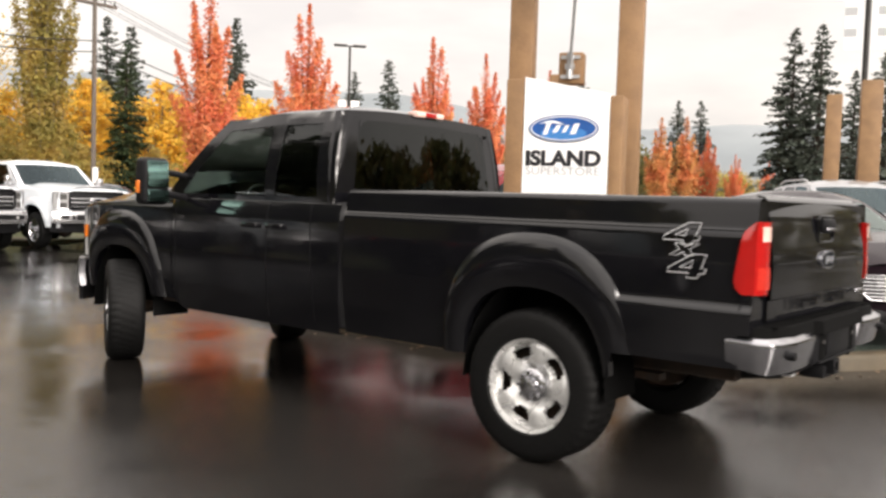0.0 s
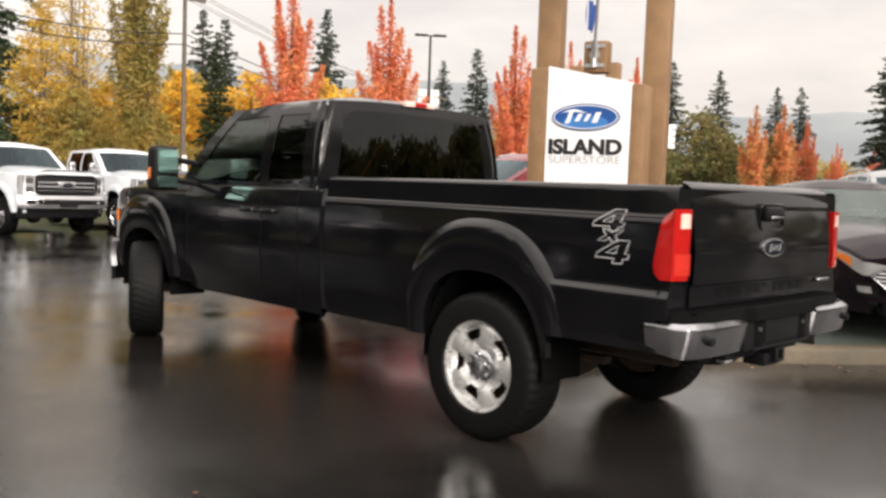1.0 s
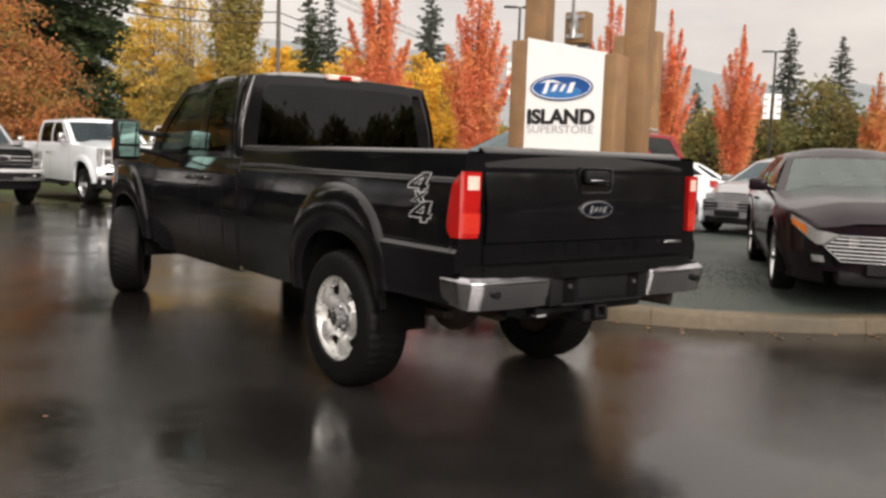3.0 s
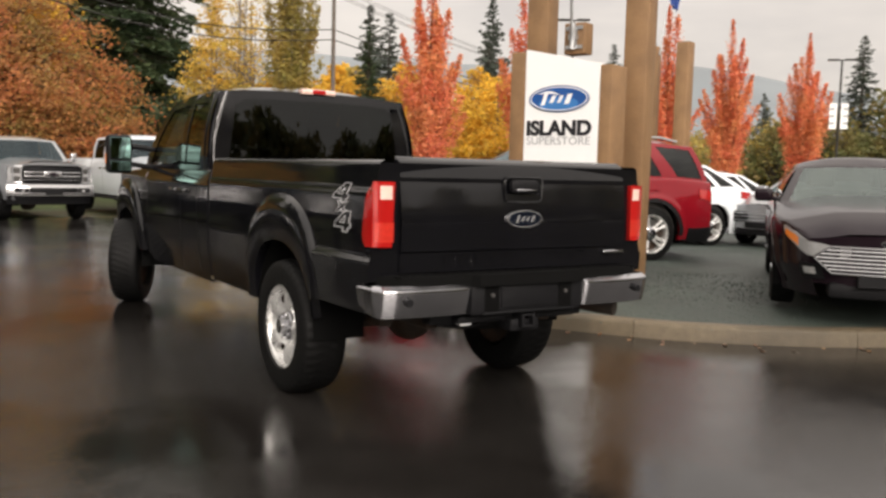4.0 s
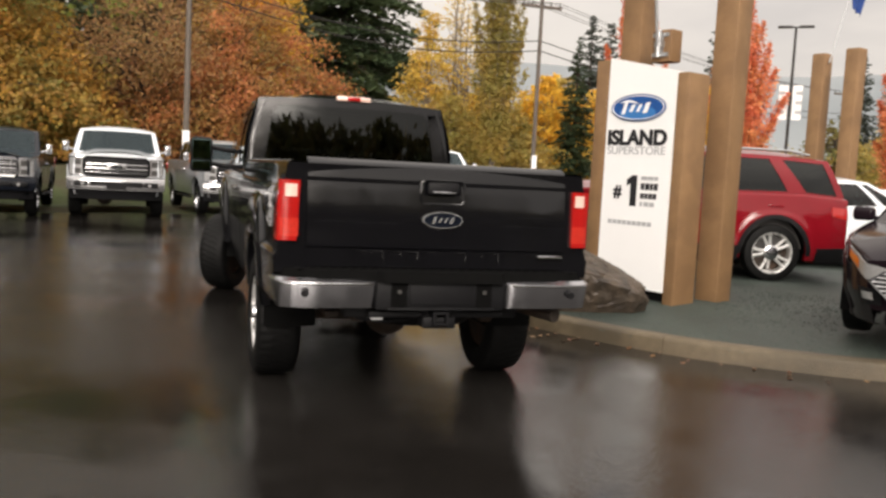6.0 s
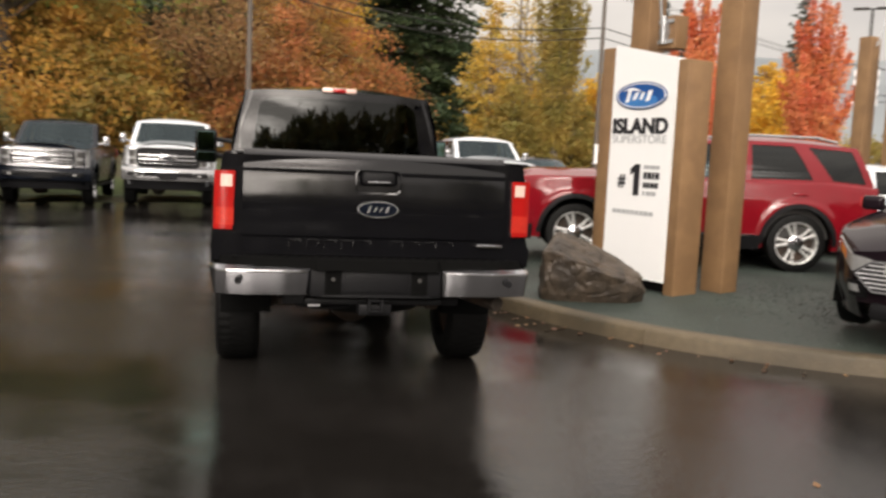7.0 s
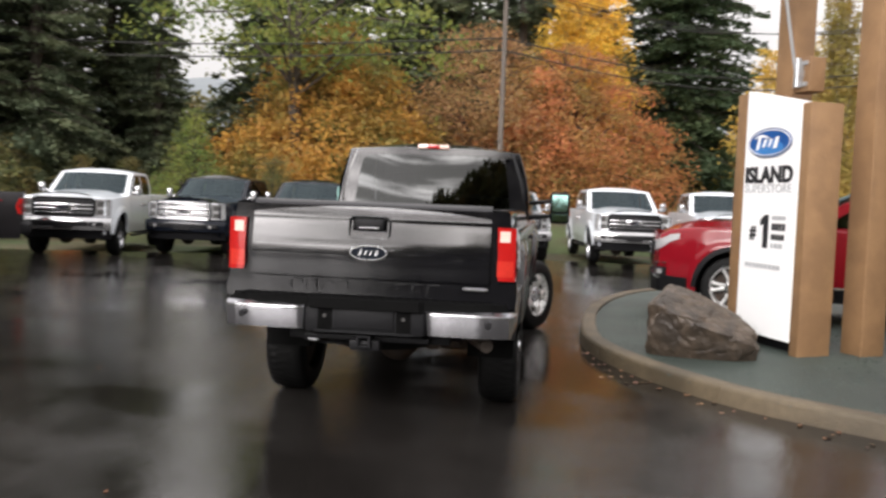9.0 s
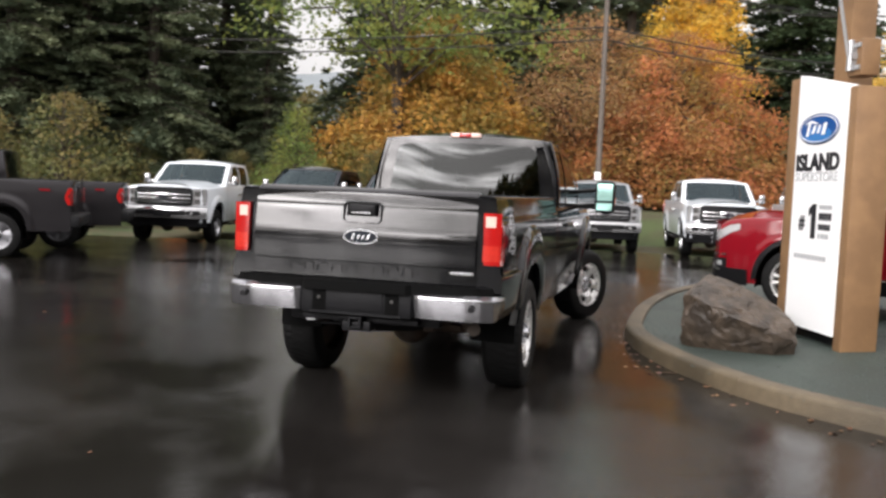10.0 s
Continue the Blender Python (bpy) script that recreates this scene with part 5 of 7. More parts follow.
    for s in (-1, 1):
        bm = BM()
        patch(bm, 6, 6, lambda u, v, s=s: (s * (lerp(0.64, 0, u) + u * (sh.wide(5.00, 1.1) + 0.012)), sh.front - 0.005 - 0.26 * u ** 1.8, lerp(0.86, 1.22, v)), flip=s > 0)
        solid(bm, 0.03)
        h = part("headlight", bm, M_LAMP, t, "clear headlight")
        bm = BM()
        patch(bm, 4, 6, lambda u, v, s=s: (s * (sh.wide(4.98, 1.1) + 0.010), lerp(4.98, 5.015, u), lerp(1.03, 1.14, v)))
        solid(bm, 0.01)
        part("turn_lamp", bm, M_AMBER, h, "amber turn lamp")
    # wheel-arch flares
    for c in (0.0, sh.base):
        for s in (-1, 1):
            bm = BM()

            def flare(u, v, c=c, s=s):
                a = math.pi * u
                w = (0.0, 0.0, 0.12, 0.35, 0.60, 0.78, 0.88, 0.95, 1.0)[round(v * 8)]
                d = (-0.03, 0.026, 0.036, 0.044, 0.043, 0.036, 0.026, 0.012, -0.004)[round(v * 8)]
                e = 2 / 2.4
                y = c + (sh.arch - 0.004 + w * sh.flare_w) * math.copysign(abs(math.cos(a)) ** e, math.cos(a))
                z = sh.arch_z[0] + (sh.arch_z[1] - 0.004 + w * 0.305) * abs(math.sin(a)) ** e
                z = max(z, sh.low(y) - 0.002)
                base = sh.half * interp(sh.waist, z) - sh.ends[0] * (max(0, y - (sh.front - 0.9)) / 0.9) ** 2.2
                return (s * (base + d), y, z)

            patch(bm, 72, 8, flare, flip=s > 0)
            part("fender_flare", bm, M_BLACK, t)
    # cab
    lines = [(1.62, 1.665), (1.80, 1.84), (2.25, 2.21), (2.36, 2.36), (3.42, 2.78), (3.62, 2.93)]
    greenhouse(t, lines, lambda y: 1.42, lambda y: 2.06 - 0.03 * smooth01(2.3, 2.8, y), lambda y: 0.950, lambda y: 0.835, ["post", "dark", "post", "pane", "post"], M_BLACK, G_DARK, G_CLEAR, G_DARK, 0.085, v1=0.86, bow=0.07, round_edges=0.06, rear_rim=0.085)
    cabin(t, 0.88, 1.66, 3.55, 0.80, 1.41, [(-0.38, 2.45), (0.38, 2.45)])
    bm = BM()
    box(bm, -0.155, 0.155, 1.60, 1.70, 2.073, 2.118, 0.012)
    lamp = part("brake_lamp", bm, M_TAILCLEAR, t, "high brake lamp")
    bm = BM()
    box(bm, -0.06, 0.06, 1.594, 1.61, 2.078, 2.114, 0.006)
    part("red_lens", bm, M_TAIL, lamp)
    seam(t, sh, 2.30, 0.58, 1.40)
    seam(t, sh, 1.80, 0.60, 1.40, 0.04)
    seam(t, sh, 3.44, 0.60, 1.40)
    for s in (-1, 1):
        for y in (2.48, 2.20):
            bm = BM()
            box(bm, s * 0.985 - 0.02, s * 0.985 + 0.02, y - 0.09, y + 0.09, 1.22, 1.26, 0.012)
            part("door_handle", bm, M_BLACK, t)
        # rubber moulding along the bed rail and the crease below it
        bm = BM()
        patch(bm, 40, 2, lambda u, v, s=s: (s * (sh.wide(lerp(-1.2, 1.49, u), 1.36) + 0.006 * math.sin(math.pi * v)), lerp(-1.2, 1.49, u), lerp(1.352, 1.372, v)), flip=s < 0)
        part("side_crease", bm, M_BLACK, t)
        # tail lamp wrapped round the corner
        bm = BM()

        def tail(u, v, s=s):
            z = lerp(1.06, 1.405, v)
            if u < 0.62:
                return (s * lerp(0.845 + 0.012 * (1 - v), 0.965, u / 0.62), sh.rear - 0.032 + 0.022 * (u / 0.62) ** 3, z)
            q = (u - 0.62) / 0.38
            reach = 0.062 + 0.050 * (1 - v) - 0.05 * (2 * v - 1) ** 6
            return (s * (lerp(0.965, sh.wide(-1.12, z) + 0.008, min(1, q * 1.6))), sh.rear - 0.010 + reach * q, z)

        patch(bm, 16, 12, tail, flip=s < 0)
        solid(bm, 0.03)
        lamp = part("taillight", bm, M_TAIL, t, "red taillight with a pale reverse lens")
        bm = BM()
        patch(bm, 6, 6, lambda u, v, s=s: (s * lerp(0.850, 0.955, u), sh.rear - 0.037 + 0.02 * u ** 3, lerp(1.085, 1.190, v)), flip=s < 0)
        solid(bm, 0.004)
        part("lower_lens", bm, M_TAILPALE, lamp)
        bm = BM()
        patch(bm, 4, 4, lambda u, v, s=s: (s * lerp(0.862, 0.932, u), sh.rear - 0.037 + 0.014 * u ** 3, lerp(1.312, 1.383, v)), flip=s < 0)
        solid(bm, 0.004)
        part("reverse_lens", bm, M_TAILCLEAR, lamp)
        # bumper end
        plan = [(0.405, -1.37), (0.55, -1.385), (0.76, -1.383), (0.88, -1.365), (0.945, -1.335), (0.980, -1.275), (0.993, -1.20), (0.995, -1.13)]
        bm = BM()

        def chrome(u, v, s=s):
            k = max(0.0, (u - 0.04) / 0.96) * (len(plan) - 1)
            i = min(int(k), len(plan) - 2)
            x, y = lerp(plan[i][0], plan[i + 1][0], k - i), lerp(plan[i][1], plan[i + 1][1], k - i)
            roll = max(smooth01(0.80, 1.0, v) ** 2, smooth01(0.08, 0.0, u) ** 1.5)
            back = 0.034 * (1 - v) ** 1.4 + 0.045 * roll - 0.012
            turn = smooth01(0.55, 0.85, u)
            x -= 0.030 * roll * turn + 0.03 * (1 - v) ** 1.4 * turn + (0.012 * smooth01(0.05, 0.0, u) if u < 0.05 else 0)
            foot = 0.688 + 0.018 * smooth01(0.55, 1.0, u)
            return (s * x, y + back * (1 - turn), lerp(foot, 0.858, v))

        patch(bm, 48, 16, chrome, flip=s < 0)
        solid(bm, 0.02)
        b = part("bumper_end", bm, M_BUMPER, t, "wet chrome rear bumper end")
        bm = BM()
        cyl(bm, (s * 0.815, -1.37, 0.775), (s * 0.815, -1.405, 0.775), 0.021, seg=14)
        part("parking_sensor", bm, M_TRIM, b)
    bm = BM()
    prism(bm, [(0.99, -1.10), (0.985, -1.19), (0.945, -1.26), (0.86, -1.325), (0.74, -1.36), (0.40, -1.36), (0.37, -1.40), (-0.37, -1.40), (-0.40, -1.36), (-0.74, -1.36), (-0.86, -1.325), (-0.945, -1.26), (-0.985, -1.19), (-0.99, -1.10)],
          lambda p: (p[0] * 0.985, p[1], 0.84), lambda p: (p[0] * 0.97, p[1] + 0.01, 0.905))
    step = part("bumper_step", bm, M_LINER, t, "black plastic bumper step pad")
    for k in range(-14, 15):
        bm = BM()
        box(bm, k * 0.06 - 0.012, k * 0.06 + 0.012, -1.33, -1.22, 0.900, 0.909)
        part("tread_rib", bm, M_LINER, step)
    bm = BM()
    box(bm, -0.40, 0.40, -1.362, -1.20, 0.672, 0.862, 0.02)
    c = part("bumper_centre", bm, M_TRIM, t, "black bumper centre with a plate recess")
    bm = BM()
    box(bm, -0.20, 0.20, -1.372, -1.355, 0.705, 0.855, 0.008)
    part("plate_backing", bm, M_TRIM, c)
    for s in (-1, 1):
        # flat darker block, painted shade for the recess beside the plate
        bm = BM()
        box(bm, s * 0.262 - 0.05, s * 0.262 + 0.05, -1.366, -1.355, 0.69, 0.855, 0.006)
        part("pocket_shade", bm, M_LINER, c)
    bm = BM()
    box(bm, -0.33, 0.33, -1.376, -1.355, 0.676, 0.690, 0.005)
    part("lower_lip", bm, M_TRIM, c)
    for s in (-1, 1):
        bm = BM()
        cyl(bm, (s * 0.262, -1.36, 0.785), (s * 0.262, -1.375, 0.785), 0.012, seg=12)
        part("plug", bm, M_INTERIOR, c)
    # tailgate
    bm = BM()

    def gate(u, v):
        x, z = lerp(-0.80, 0.80, u), lerp(0.915, 1.54, v)
        d = 0.030 + 0.012 * (1 - (x / 0.8) ** 2)
        band = smooth01(1.412, 1.424, z)
        d += 0.0018 * band - 0.05 * smooth01(1.50, 1.545, z) ** 2
        d -= 0.016 * smooth01(1.032, 1.022, z) + 0.22 * max(0, z - 1.08) ** 2
        if abs(x) < 0.115 and 1.345 < z < 1.435:
            d -= 0.03
        d += 0.006 * math.exp(-((z - 1.20) / 0.10) ** 2)
        return (x, sh.rear - d, z)

    patch(bm, 110, 64, gate)
    box(bm, -0.80, 0.80, sh.rear + 0.035, sh.rear + 0.06, 0.92, 1.53)
    patch(bm, 40, 2, lambda u, v: (lerp(-0.80, 0.80, u), lerp(gate(u, 1)[1], sh.rear + 0.05, v), 1.54 - 0.008 * v))
    g = part("tailgate", bm, M_BLACK, t, "glossy black tailgate with an embossed lower band")
    bm = BM()
    ring = [(0.135, 1.32), (0.115, 1.30), (-0.115, 1.30), (-0.135, 1.32), (-0.135, 1.42), (-0.115, 1.44), (0.115, 1.44), (0.135, 1.42), (0.135, 1.32)]
    tube(bm, [(px, sh.rear - 0.034, pz) for px, pz in ring], 0.006, 6)
    part("handle_bezel", bm, M_BLACK, g)
    bm = BM()
    box(bm, -0.10, 0.10, sh.rear - 0.062, sh.rear - 0.02, 1.352, 1.428, 0.02)
    hnd = part("tailgate_handle", bm, M_TRIM, g)
    bm = BM()
    box(bm, -0.07, 0.07, sh.rear - 0.070, sh.rear - 0.05, 1.362, 1.375, 0.004, 1)
    part("handle_lip", bm, M_CHROME, hnd)
    emblem(g, 0.0, 1.205, 0.125, sh.rear - 0.044, -1, M_BADGE, M_NAVY)
    for k, x in enumerate([-0.49, -0.385, -0.28, -0.175, -0.07, 0.125, 0.23, 0.335, 0.44]):
        bm = BM()
        w, hgt = 0.036, 0.026
        tube(bm, [(x - w, sh.rear - 0.033, 0.985 - hgt), (x - w, sh.rear - 0.033, 0.985 + hgt), (x + w, sh.rear - 0.033, 0.985 + hgt), (x + w, sh.rear - 0.033, 0.985 - hgt if k % 2 else 0.985)], 0.0035, 6)
        part("embossed_mark", bm, M_BLACK, g)
    bm = BM()
    box(bm, 0.63, 0.795, sh.rear - 0.046, sh.rear - 0.030, 0.985, 1.005, 0.004, 1)
    part("trim_badge", bm, M_CHROME, g, "small bright badge strip")
    # bed side lettering: 4x4 in slanted outline
    four = ((0.52, 1.0), (0.90, 1.0), (0.90, 0.42), (1.03, 0.42), (1.03, 0.20), (0.90, 0.20), (0.90, 0.0), (0.60, 0.0), (0.60, 0.20), (0.0, 0.20), (0.0, 0.40))
    hole = ((0.60, 0.42), (0.30, 0.42), (0.60, 0.76))
    cross = ((0.0, 1.0), (0.36, 1.0), (0.50, 0.70), (0.66, 1.0), (1.0, 1.0), (0.72, 0.5), (1.0, 0.0), (0.64, 0.0), (0.50, 0.30), (0.34, 0.0), (0.0, 0.0), (0.28, 0.5))
    for s in (-1, 1):
        for pts, dy, z, w, h in ((four, 0.020, 1.282, 0.215, 0.105), (hole, 0.020, 1.282, 0.215, 0.105), (cross, 0.005, 1.232, 0.15, 0.058), (four, -0.015, 1.128, 0.225, 0.112), (hole, -0.015, 1.128, 0.225, 0.112)):
            bm = BM()
            way = -1 if s < 0 else 1
            loop = [(-0.90 + dy * -way + way * 0.82 * w * (px + 0.22 * pz - 0.6), 1.252 + 1.04 * (z + h * pz - 1.255)) for px, pz in (*pts, pts[0])]
            tube(bm, [(s * (sh.wide(py, pz) + 0.004), py, pz) for py, pz in loop], 0.0028, 6)
            part("bed_decal", bm, M_DECAL, t, "silver outlined bed side decal")
    mirrors(t, 1.265, 3.32, 1.54, 0.225, 0.36, M_TRIM, 0.22, amber=True, depth=0.15)
    underbody(t, sh, 0.44, 0.78)
    # hitch, exhaust, spare wheel, cable
    bm = BM()
    box(bm, -0.55, 0.55, -1.18, -1.08, 0.60, 0.68, 0.01)
    for x0, x1, z0, z1 in ((-0.048, -0.030, 0.585, 0.665), (0.030, 0.048, 0.585, 0.665), (-0.030, 0.030, 0.585, 0.600), (-0.030, 0.030, 0.650, 0.665)):
        box(bm, x0, x1, -1.37, -1.10, z0, z1, 0.003, 1)
    box(bm, -0.42, 0.42, -1.27, -1.19, 0.615, 0.655, 0.01)
    box(bm, -0.10, 0.10, -1.33, -1.20, 0.56, 0.63, 0.008)
    part("hitch_receiver", bm, M_TRIM, t, "black tow hitch receiver")
    bm = BM()
    tube(bm, [(0.55, 0.8, 0.62), (0.62, -0.3, 0.66), (0.66, -0.9, 0.64), (0.80, -1.22, 0.62)], 0.045, 12)
    part("exhaust_pipe", bm, M_CHASSIS, t, "rusty exhaust pipe")
    bm = lathe(BM(), [(-0.12, 0.24), (-0.13, 0.36), (-0.08, 0.41), (0.08, 0.41), (0.13, 0.36), (0.12, 0.24), (0.0, 0.22), (-0.12, 0.24)], 32)
    bm.transform(pose(0, -0.72, 0.66, 0, 90, 0))
    part("spare_tyre", bm, M_RUBBER, t)
    bm = BM()
    tube(bm, [(-0.55, -1.12, 0.64), (-0.45, -1.15, 0.59), (-0.3, -1.17, 0.575), (-0.15, -1.16, 0.585), (-0.1, -1.15, 0.62)], 0.01, 6)
    part("cable", bm, M_TRIM, t)
    bm = BM()
    box(bm, -0.40, -0.325, -1.26, -1.20, 0.600, 0.628, 0.008)
    part("harness_plug", bm, M_PALEINK, t, "pale trailer plug")
    for x in (-0.83, 0.83):
        wheel(t, x, 0.0, 0.435, 0.30, 0.262, 5, knobbly=True, style="dish")
        wheel(t, x * 1.12, 4.27, 0.435, 0.30, 0.262, 5, turn=-27, knobbly=True, style="dish")
    return t


M_DECAL = material("silver_decal", (0.50, 0.50, 0.51), 0.4, vary=0.1)
black_truck()

# ---- parked pickups along the verge ----
ROW = 183.0


def parked(x, y, deg, front=5.03):
    """Pose of a vehicle whose front centre stands at x, y."""
    a = radians(deg)
    return pose(x + front * math.sin(a), y - front * math.cos(a), 0, 0, 0, deg)


white = pickup("pickup_truck", "white crew-cab pickup with a chrome grille parked on the verge", M_WHITE, parked(8.12, 20.3, 186, 5.03 * 1.08) @ Matrix.Scale(1.08, 4))
for x, y, d, k in ((1.9, 18.9, ROW, 1.0), (10.9, 20.9, 180, 1.00), (-5.1, 14.9, 193, 0.94)):
    copy_thing(white, parked(x, y, d, 5.03 * k) @ Matrix.Scale(k, 4))
pickup("pickup_truck", "silver crew-cab pickup with a chrome grille parked on the verge", M_SILVER, parked(4.92, 20.2, 189))
dark = pickup("pickup_truck", "blue-black crew-cab pickup with a bright grille parked on the verge", M_NAVY, parked(-2.95, 16.3, ROW), bumper=M_NAVY)
copy_thing(dark, parked(-0.7, 17.6, ROW))
tail_truck = pickup("pickup_truck", "dark grey pickup with red side decals, tail towards the lot", M_GREY, pose(-5.36, 9.83, 0, 0, 0, 121), chrome=False, decals=M_RED, group="grey pickups side by side")
copy_thing(tail_truck, pose(-6.1, 12.4, 0, 0, 0, 121))

# ---- cars on and behind the island ----
car("sport_utility", "ruby red sport utility with silver roof rails on the gravel", "car", M_RED, pose(11.40, 7.85, 0.20, 0, 0, 76) @ Matrix.Scale(1.04, 4), "cars by the sign", "suv")
compact = car("compact_car", "white compact car with red wraparound taillights behind the red one", "car", M_WHITE, pose(14.52, 9.45, 0.20, 0, 0, 80) @ Matrix.Scale(1.03, 4), "cars by the sign", "hatch")
copy_thing(compact, pose(18.9, 12.2, 0.05, 0, 0, 78))
car("compact_car", "silver compact car parked beyond the white one", "car", M_SILVER, pose(18.6, 8.6, 0.20, 0, 0, 100), "cars by the sign", "hatch")
car("compact_car", "dark compact car at the end of the truck row", "car", M_NAVY, pose(13.2, 25.5, 0, 0, 0, 177) @ Matrix.Scale(1.12, 4), "trucks parked along the verge", "hatch")
car("sedan", "dark plum sedan with a chrome bar grille on the gravel", "car", M_PLUM, pose(12.26, 4.50, 0.20, 0, 0, 128.5) @ Matrix.Scale(1.03, 4), "cars by the sign", "sedan")
car("sport_utility", "silver sport utility with roof rails beside the sedan", "car", M_SILVER, pose(17.1, 5.2, 0.20, 0, 0, 124) @ Matrix.Scale(1.05, 4), "cars by the sign", "suv")


# ---- the entrance sign ----
def entrance_sign():
    t = thing("entrance_sign", "tall white dealership sign panel between cedar timber slabs", "sign", pose(7.974, 5.872, 0.14, 0, 0, -70.6))
    W = 0.965
    bm = BM()
    prism(bm, [(0, 0.16), (W, 0.16), (W, 2.55), (0, 2.75)], lambda p: (p[0], 0.0, p[1]), lambda p: (p[0], 0.12, p[1]))
    panel = part("panel", bm, M_SIGN, t, "white panel with a sloped top")
    for x0, x1, h in ((-0.22, -0.004, 2.73), (W + 0.004, W + 0.15, 2.53)):
        bm = BM()
        box(bm, x0, x1, 0.01, 0.37, -0.06, h, 0.012)
        part("timber_slab", bm, M_TIMBER, t, "cedar timber slab")
    bm = BM()
    box(bm, 0.0, W, 0.13, 0.30, -0.06, 0.20)
    part("plinth", bm, M_TRIM, t)
    cx = 0.46
    hold = part("emblem", oval(BM(), cx, 2.17, 0.40, 0.155, -0.010, 0.0), M_STEEL, panel, "blue oval emblem with a pale rim")
    part("field", oval(BM(), cx, 2.17, 0.390, 0.147, -0.013, -0.010), M_BLUE, hold, "blue enamel field")
    part("glow_field", oval(BM(), cx, 2.115, 0.26, 0.075, -0.0145, -0.013), M_PALEBLUE, hold, "paler blue lower field")
    bm = BM()
    tube(bm, [(cx + 0.368 * math.cos(2 * math.pi * k / 40), -0.014, 2.17 + 0.130 * math.sin(2 * math.pi * k / 40)) for k in range(41)], 0.0055, 6)
    part("emblem_line", bm, M_SIGN, hold)
    # white slanted bars under a swash
    bm = BM()
    for x0, w, h in ((-0.215, 0.050, 0.068), (-0.105, 0.052, 0.042), (0.000, 0.042, 0.042), (0.095, 0.062, 0.060)):
        bar = [(x0 - 0.018, -h), (x0 + w - 0.018, -h * 0.92), (x0 + w + 0.026, h), (x0 + 0.026, h * 0.92)]
        prism(bm, [(cx + a, 2.165 + b) for a, b in bar], lambda p: (p[0], -0.0145, p[1]), lambda p: (p[0], -0.019, p[1]))
    qs = [k / 16 for k in range(17)]
    mid = [(cx + lerp(-0.27, 0.02, q), 2.222 + 0.022 * math.sin(q * 3.6)) for q in qs]
    wide = [0.014 * math.sin(math.pi * min(0.97, max(0.05, q))) for q in qs]
    prism(bm, [(x, z + w) for (x, z), w in zip(mid, wide)] + [(x, z - w) for (x, z), w in zip(mid[::-1], wide[::-1])], lambda p: (p[0], -0.0145, p[1]), lambda p: (p[0], -0.019, p[1]))
    part("emblem_stroke", bm, M_SIGN, hold, "white slanted bars under a swash")
    text_mesh("word", "ISLAND", 0.215, M_INK, panel, pose(cx, -0.003, 1.83, 90, 0, 0) @ Matrix.Diagonal((1.18, 1.05, 1, 1)), 0.003, label="black bold lettering", bold=0.010)
    text_mesh("word", "SUPERSTORE", 0.125, M_PALEINK, panel, pose(cx, -0.003, 1.69, 90, 0, 0) @ Matrix.Diagonal((1.18, 1, 1, 1)), 0.003, label="pale grey lettering")
    text_mesh("word", "#", 0.20, M_INK, panel, pose(0.235, -0.003, 1.23, 90, 0, 0) @ Matrix.Diagonal((0.95, 1.0, 1, 1)), 0.003, label="black lettering", bold=0.006)
    bm = BM()
    prism(bm, [(0.37 + x, 1.075 + z) for x, z in ((0.055, 0), (0.145, 0), (0.145, 0.345), (0.075, 0.345), (0.0, 0.295), (0.0, 0.225), (0.055, 0.255))], lambda p: (p[0], -0.004, p[1]), lambda p: (p[0], 0.002, p[1]))
    part("numeral", bm, M_INK, panel, "black bold numeral one")
    # three short lines beside the numeral and one below, too small to read
    for z, h, mt, runs in ((1.392, 0.040, M_PALEINK, ((0.575, 0.66), (0.668, 0.745), (0.753, 0.81))), (1.300, 0.072, M_INK, ((0.575, 0.625), (0.637, 0.695), (0.706, 0.745), (0.757, 0.812))),
                           (1.195, 0.058, M_INK, ((0.575, 0.625), (0.636, 0.68), (0.691, 0.74), (0.750, 0.80))), (1.105, 0.046, M_PALEINK, ((0.575, 0.61), (0.632, 0.70), (0.712, 0.775))),
                           (0.885, 0.046, M_PALEINK, tuple((0.12 + 0.072 * k, 0.178 + 0.072 * k) for k in range(9)))):
        for x0, x1 in runs:
            bm = BM()
            box(bm, x0, x1, -0.004, 0.002, z - h / 2, z + h / 2)
            part("text_bar", bm, mt, panel)
    return t


entrance_sign()


def timber_post(x, y, w, z1, z0=0.1, deg=-71.7):
    t = thing("timber_post", "tall square cedar timber post standing in gravel", "post", pose(x, y, z0, 0, 0, deg), "timber gateway posts")
    bm = BM()
    box(bm, -w / 2, w / 2, -w / 2, w / 2, -0.05, z1, 0.025)
    for v in bm.verts:
        v.co.x += 0.006 * noise.noise((v.co.z, x, 1))
    part("post", bm, M_TIMBER, t)
    return t


timber_post(8.55, 6.32, 0.29, 5.4, deg=-66)
timber_post(9.06, 5.14, 0.29, 5.4, deg=-66)
timber_post(14.94, 10.78, 0.27, 3.98)
timber_post(14.93, 9.89, 0.27, 3.98)
timber_post(20.83, 6.22, 0.33, 4.05)
timber_post(21.03, 5.49, 0.44, 4.35)


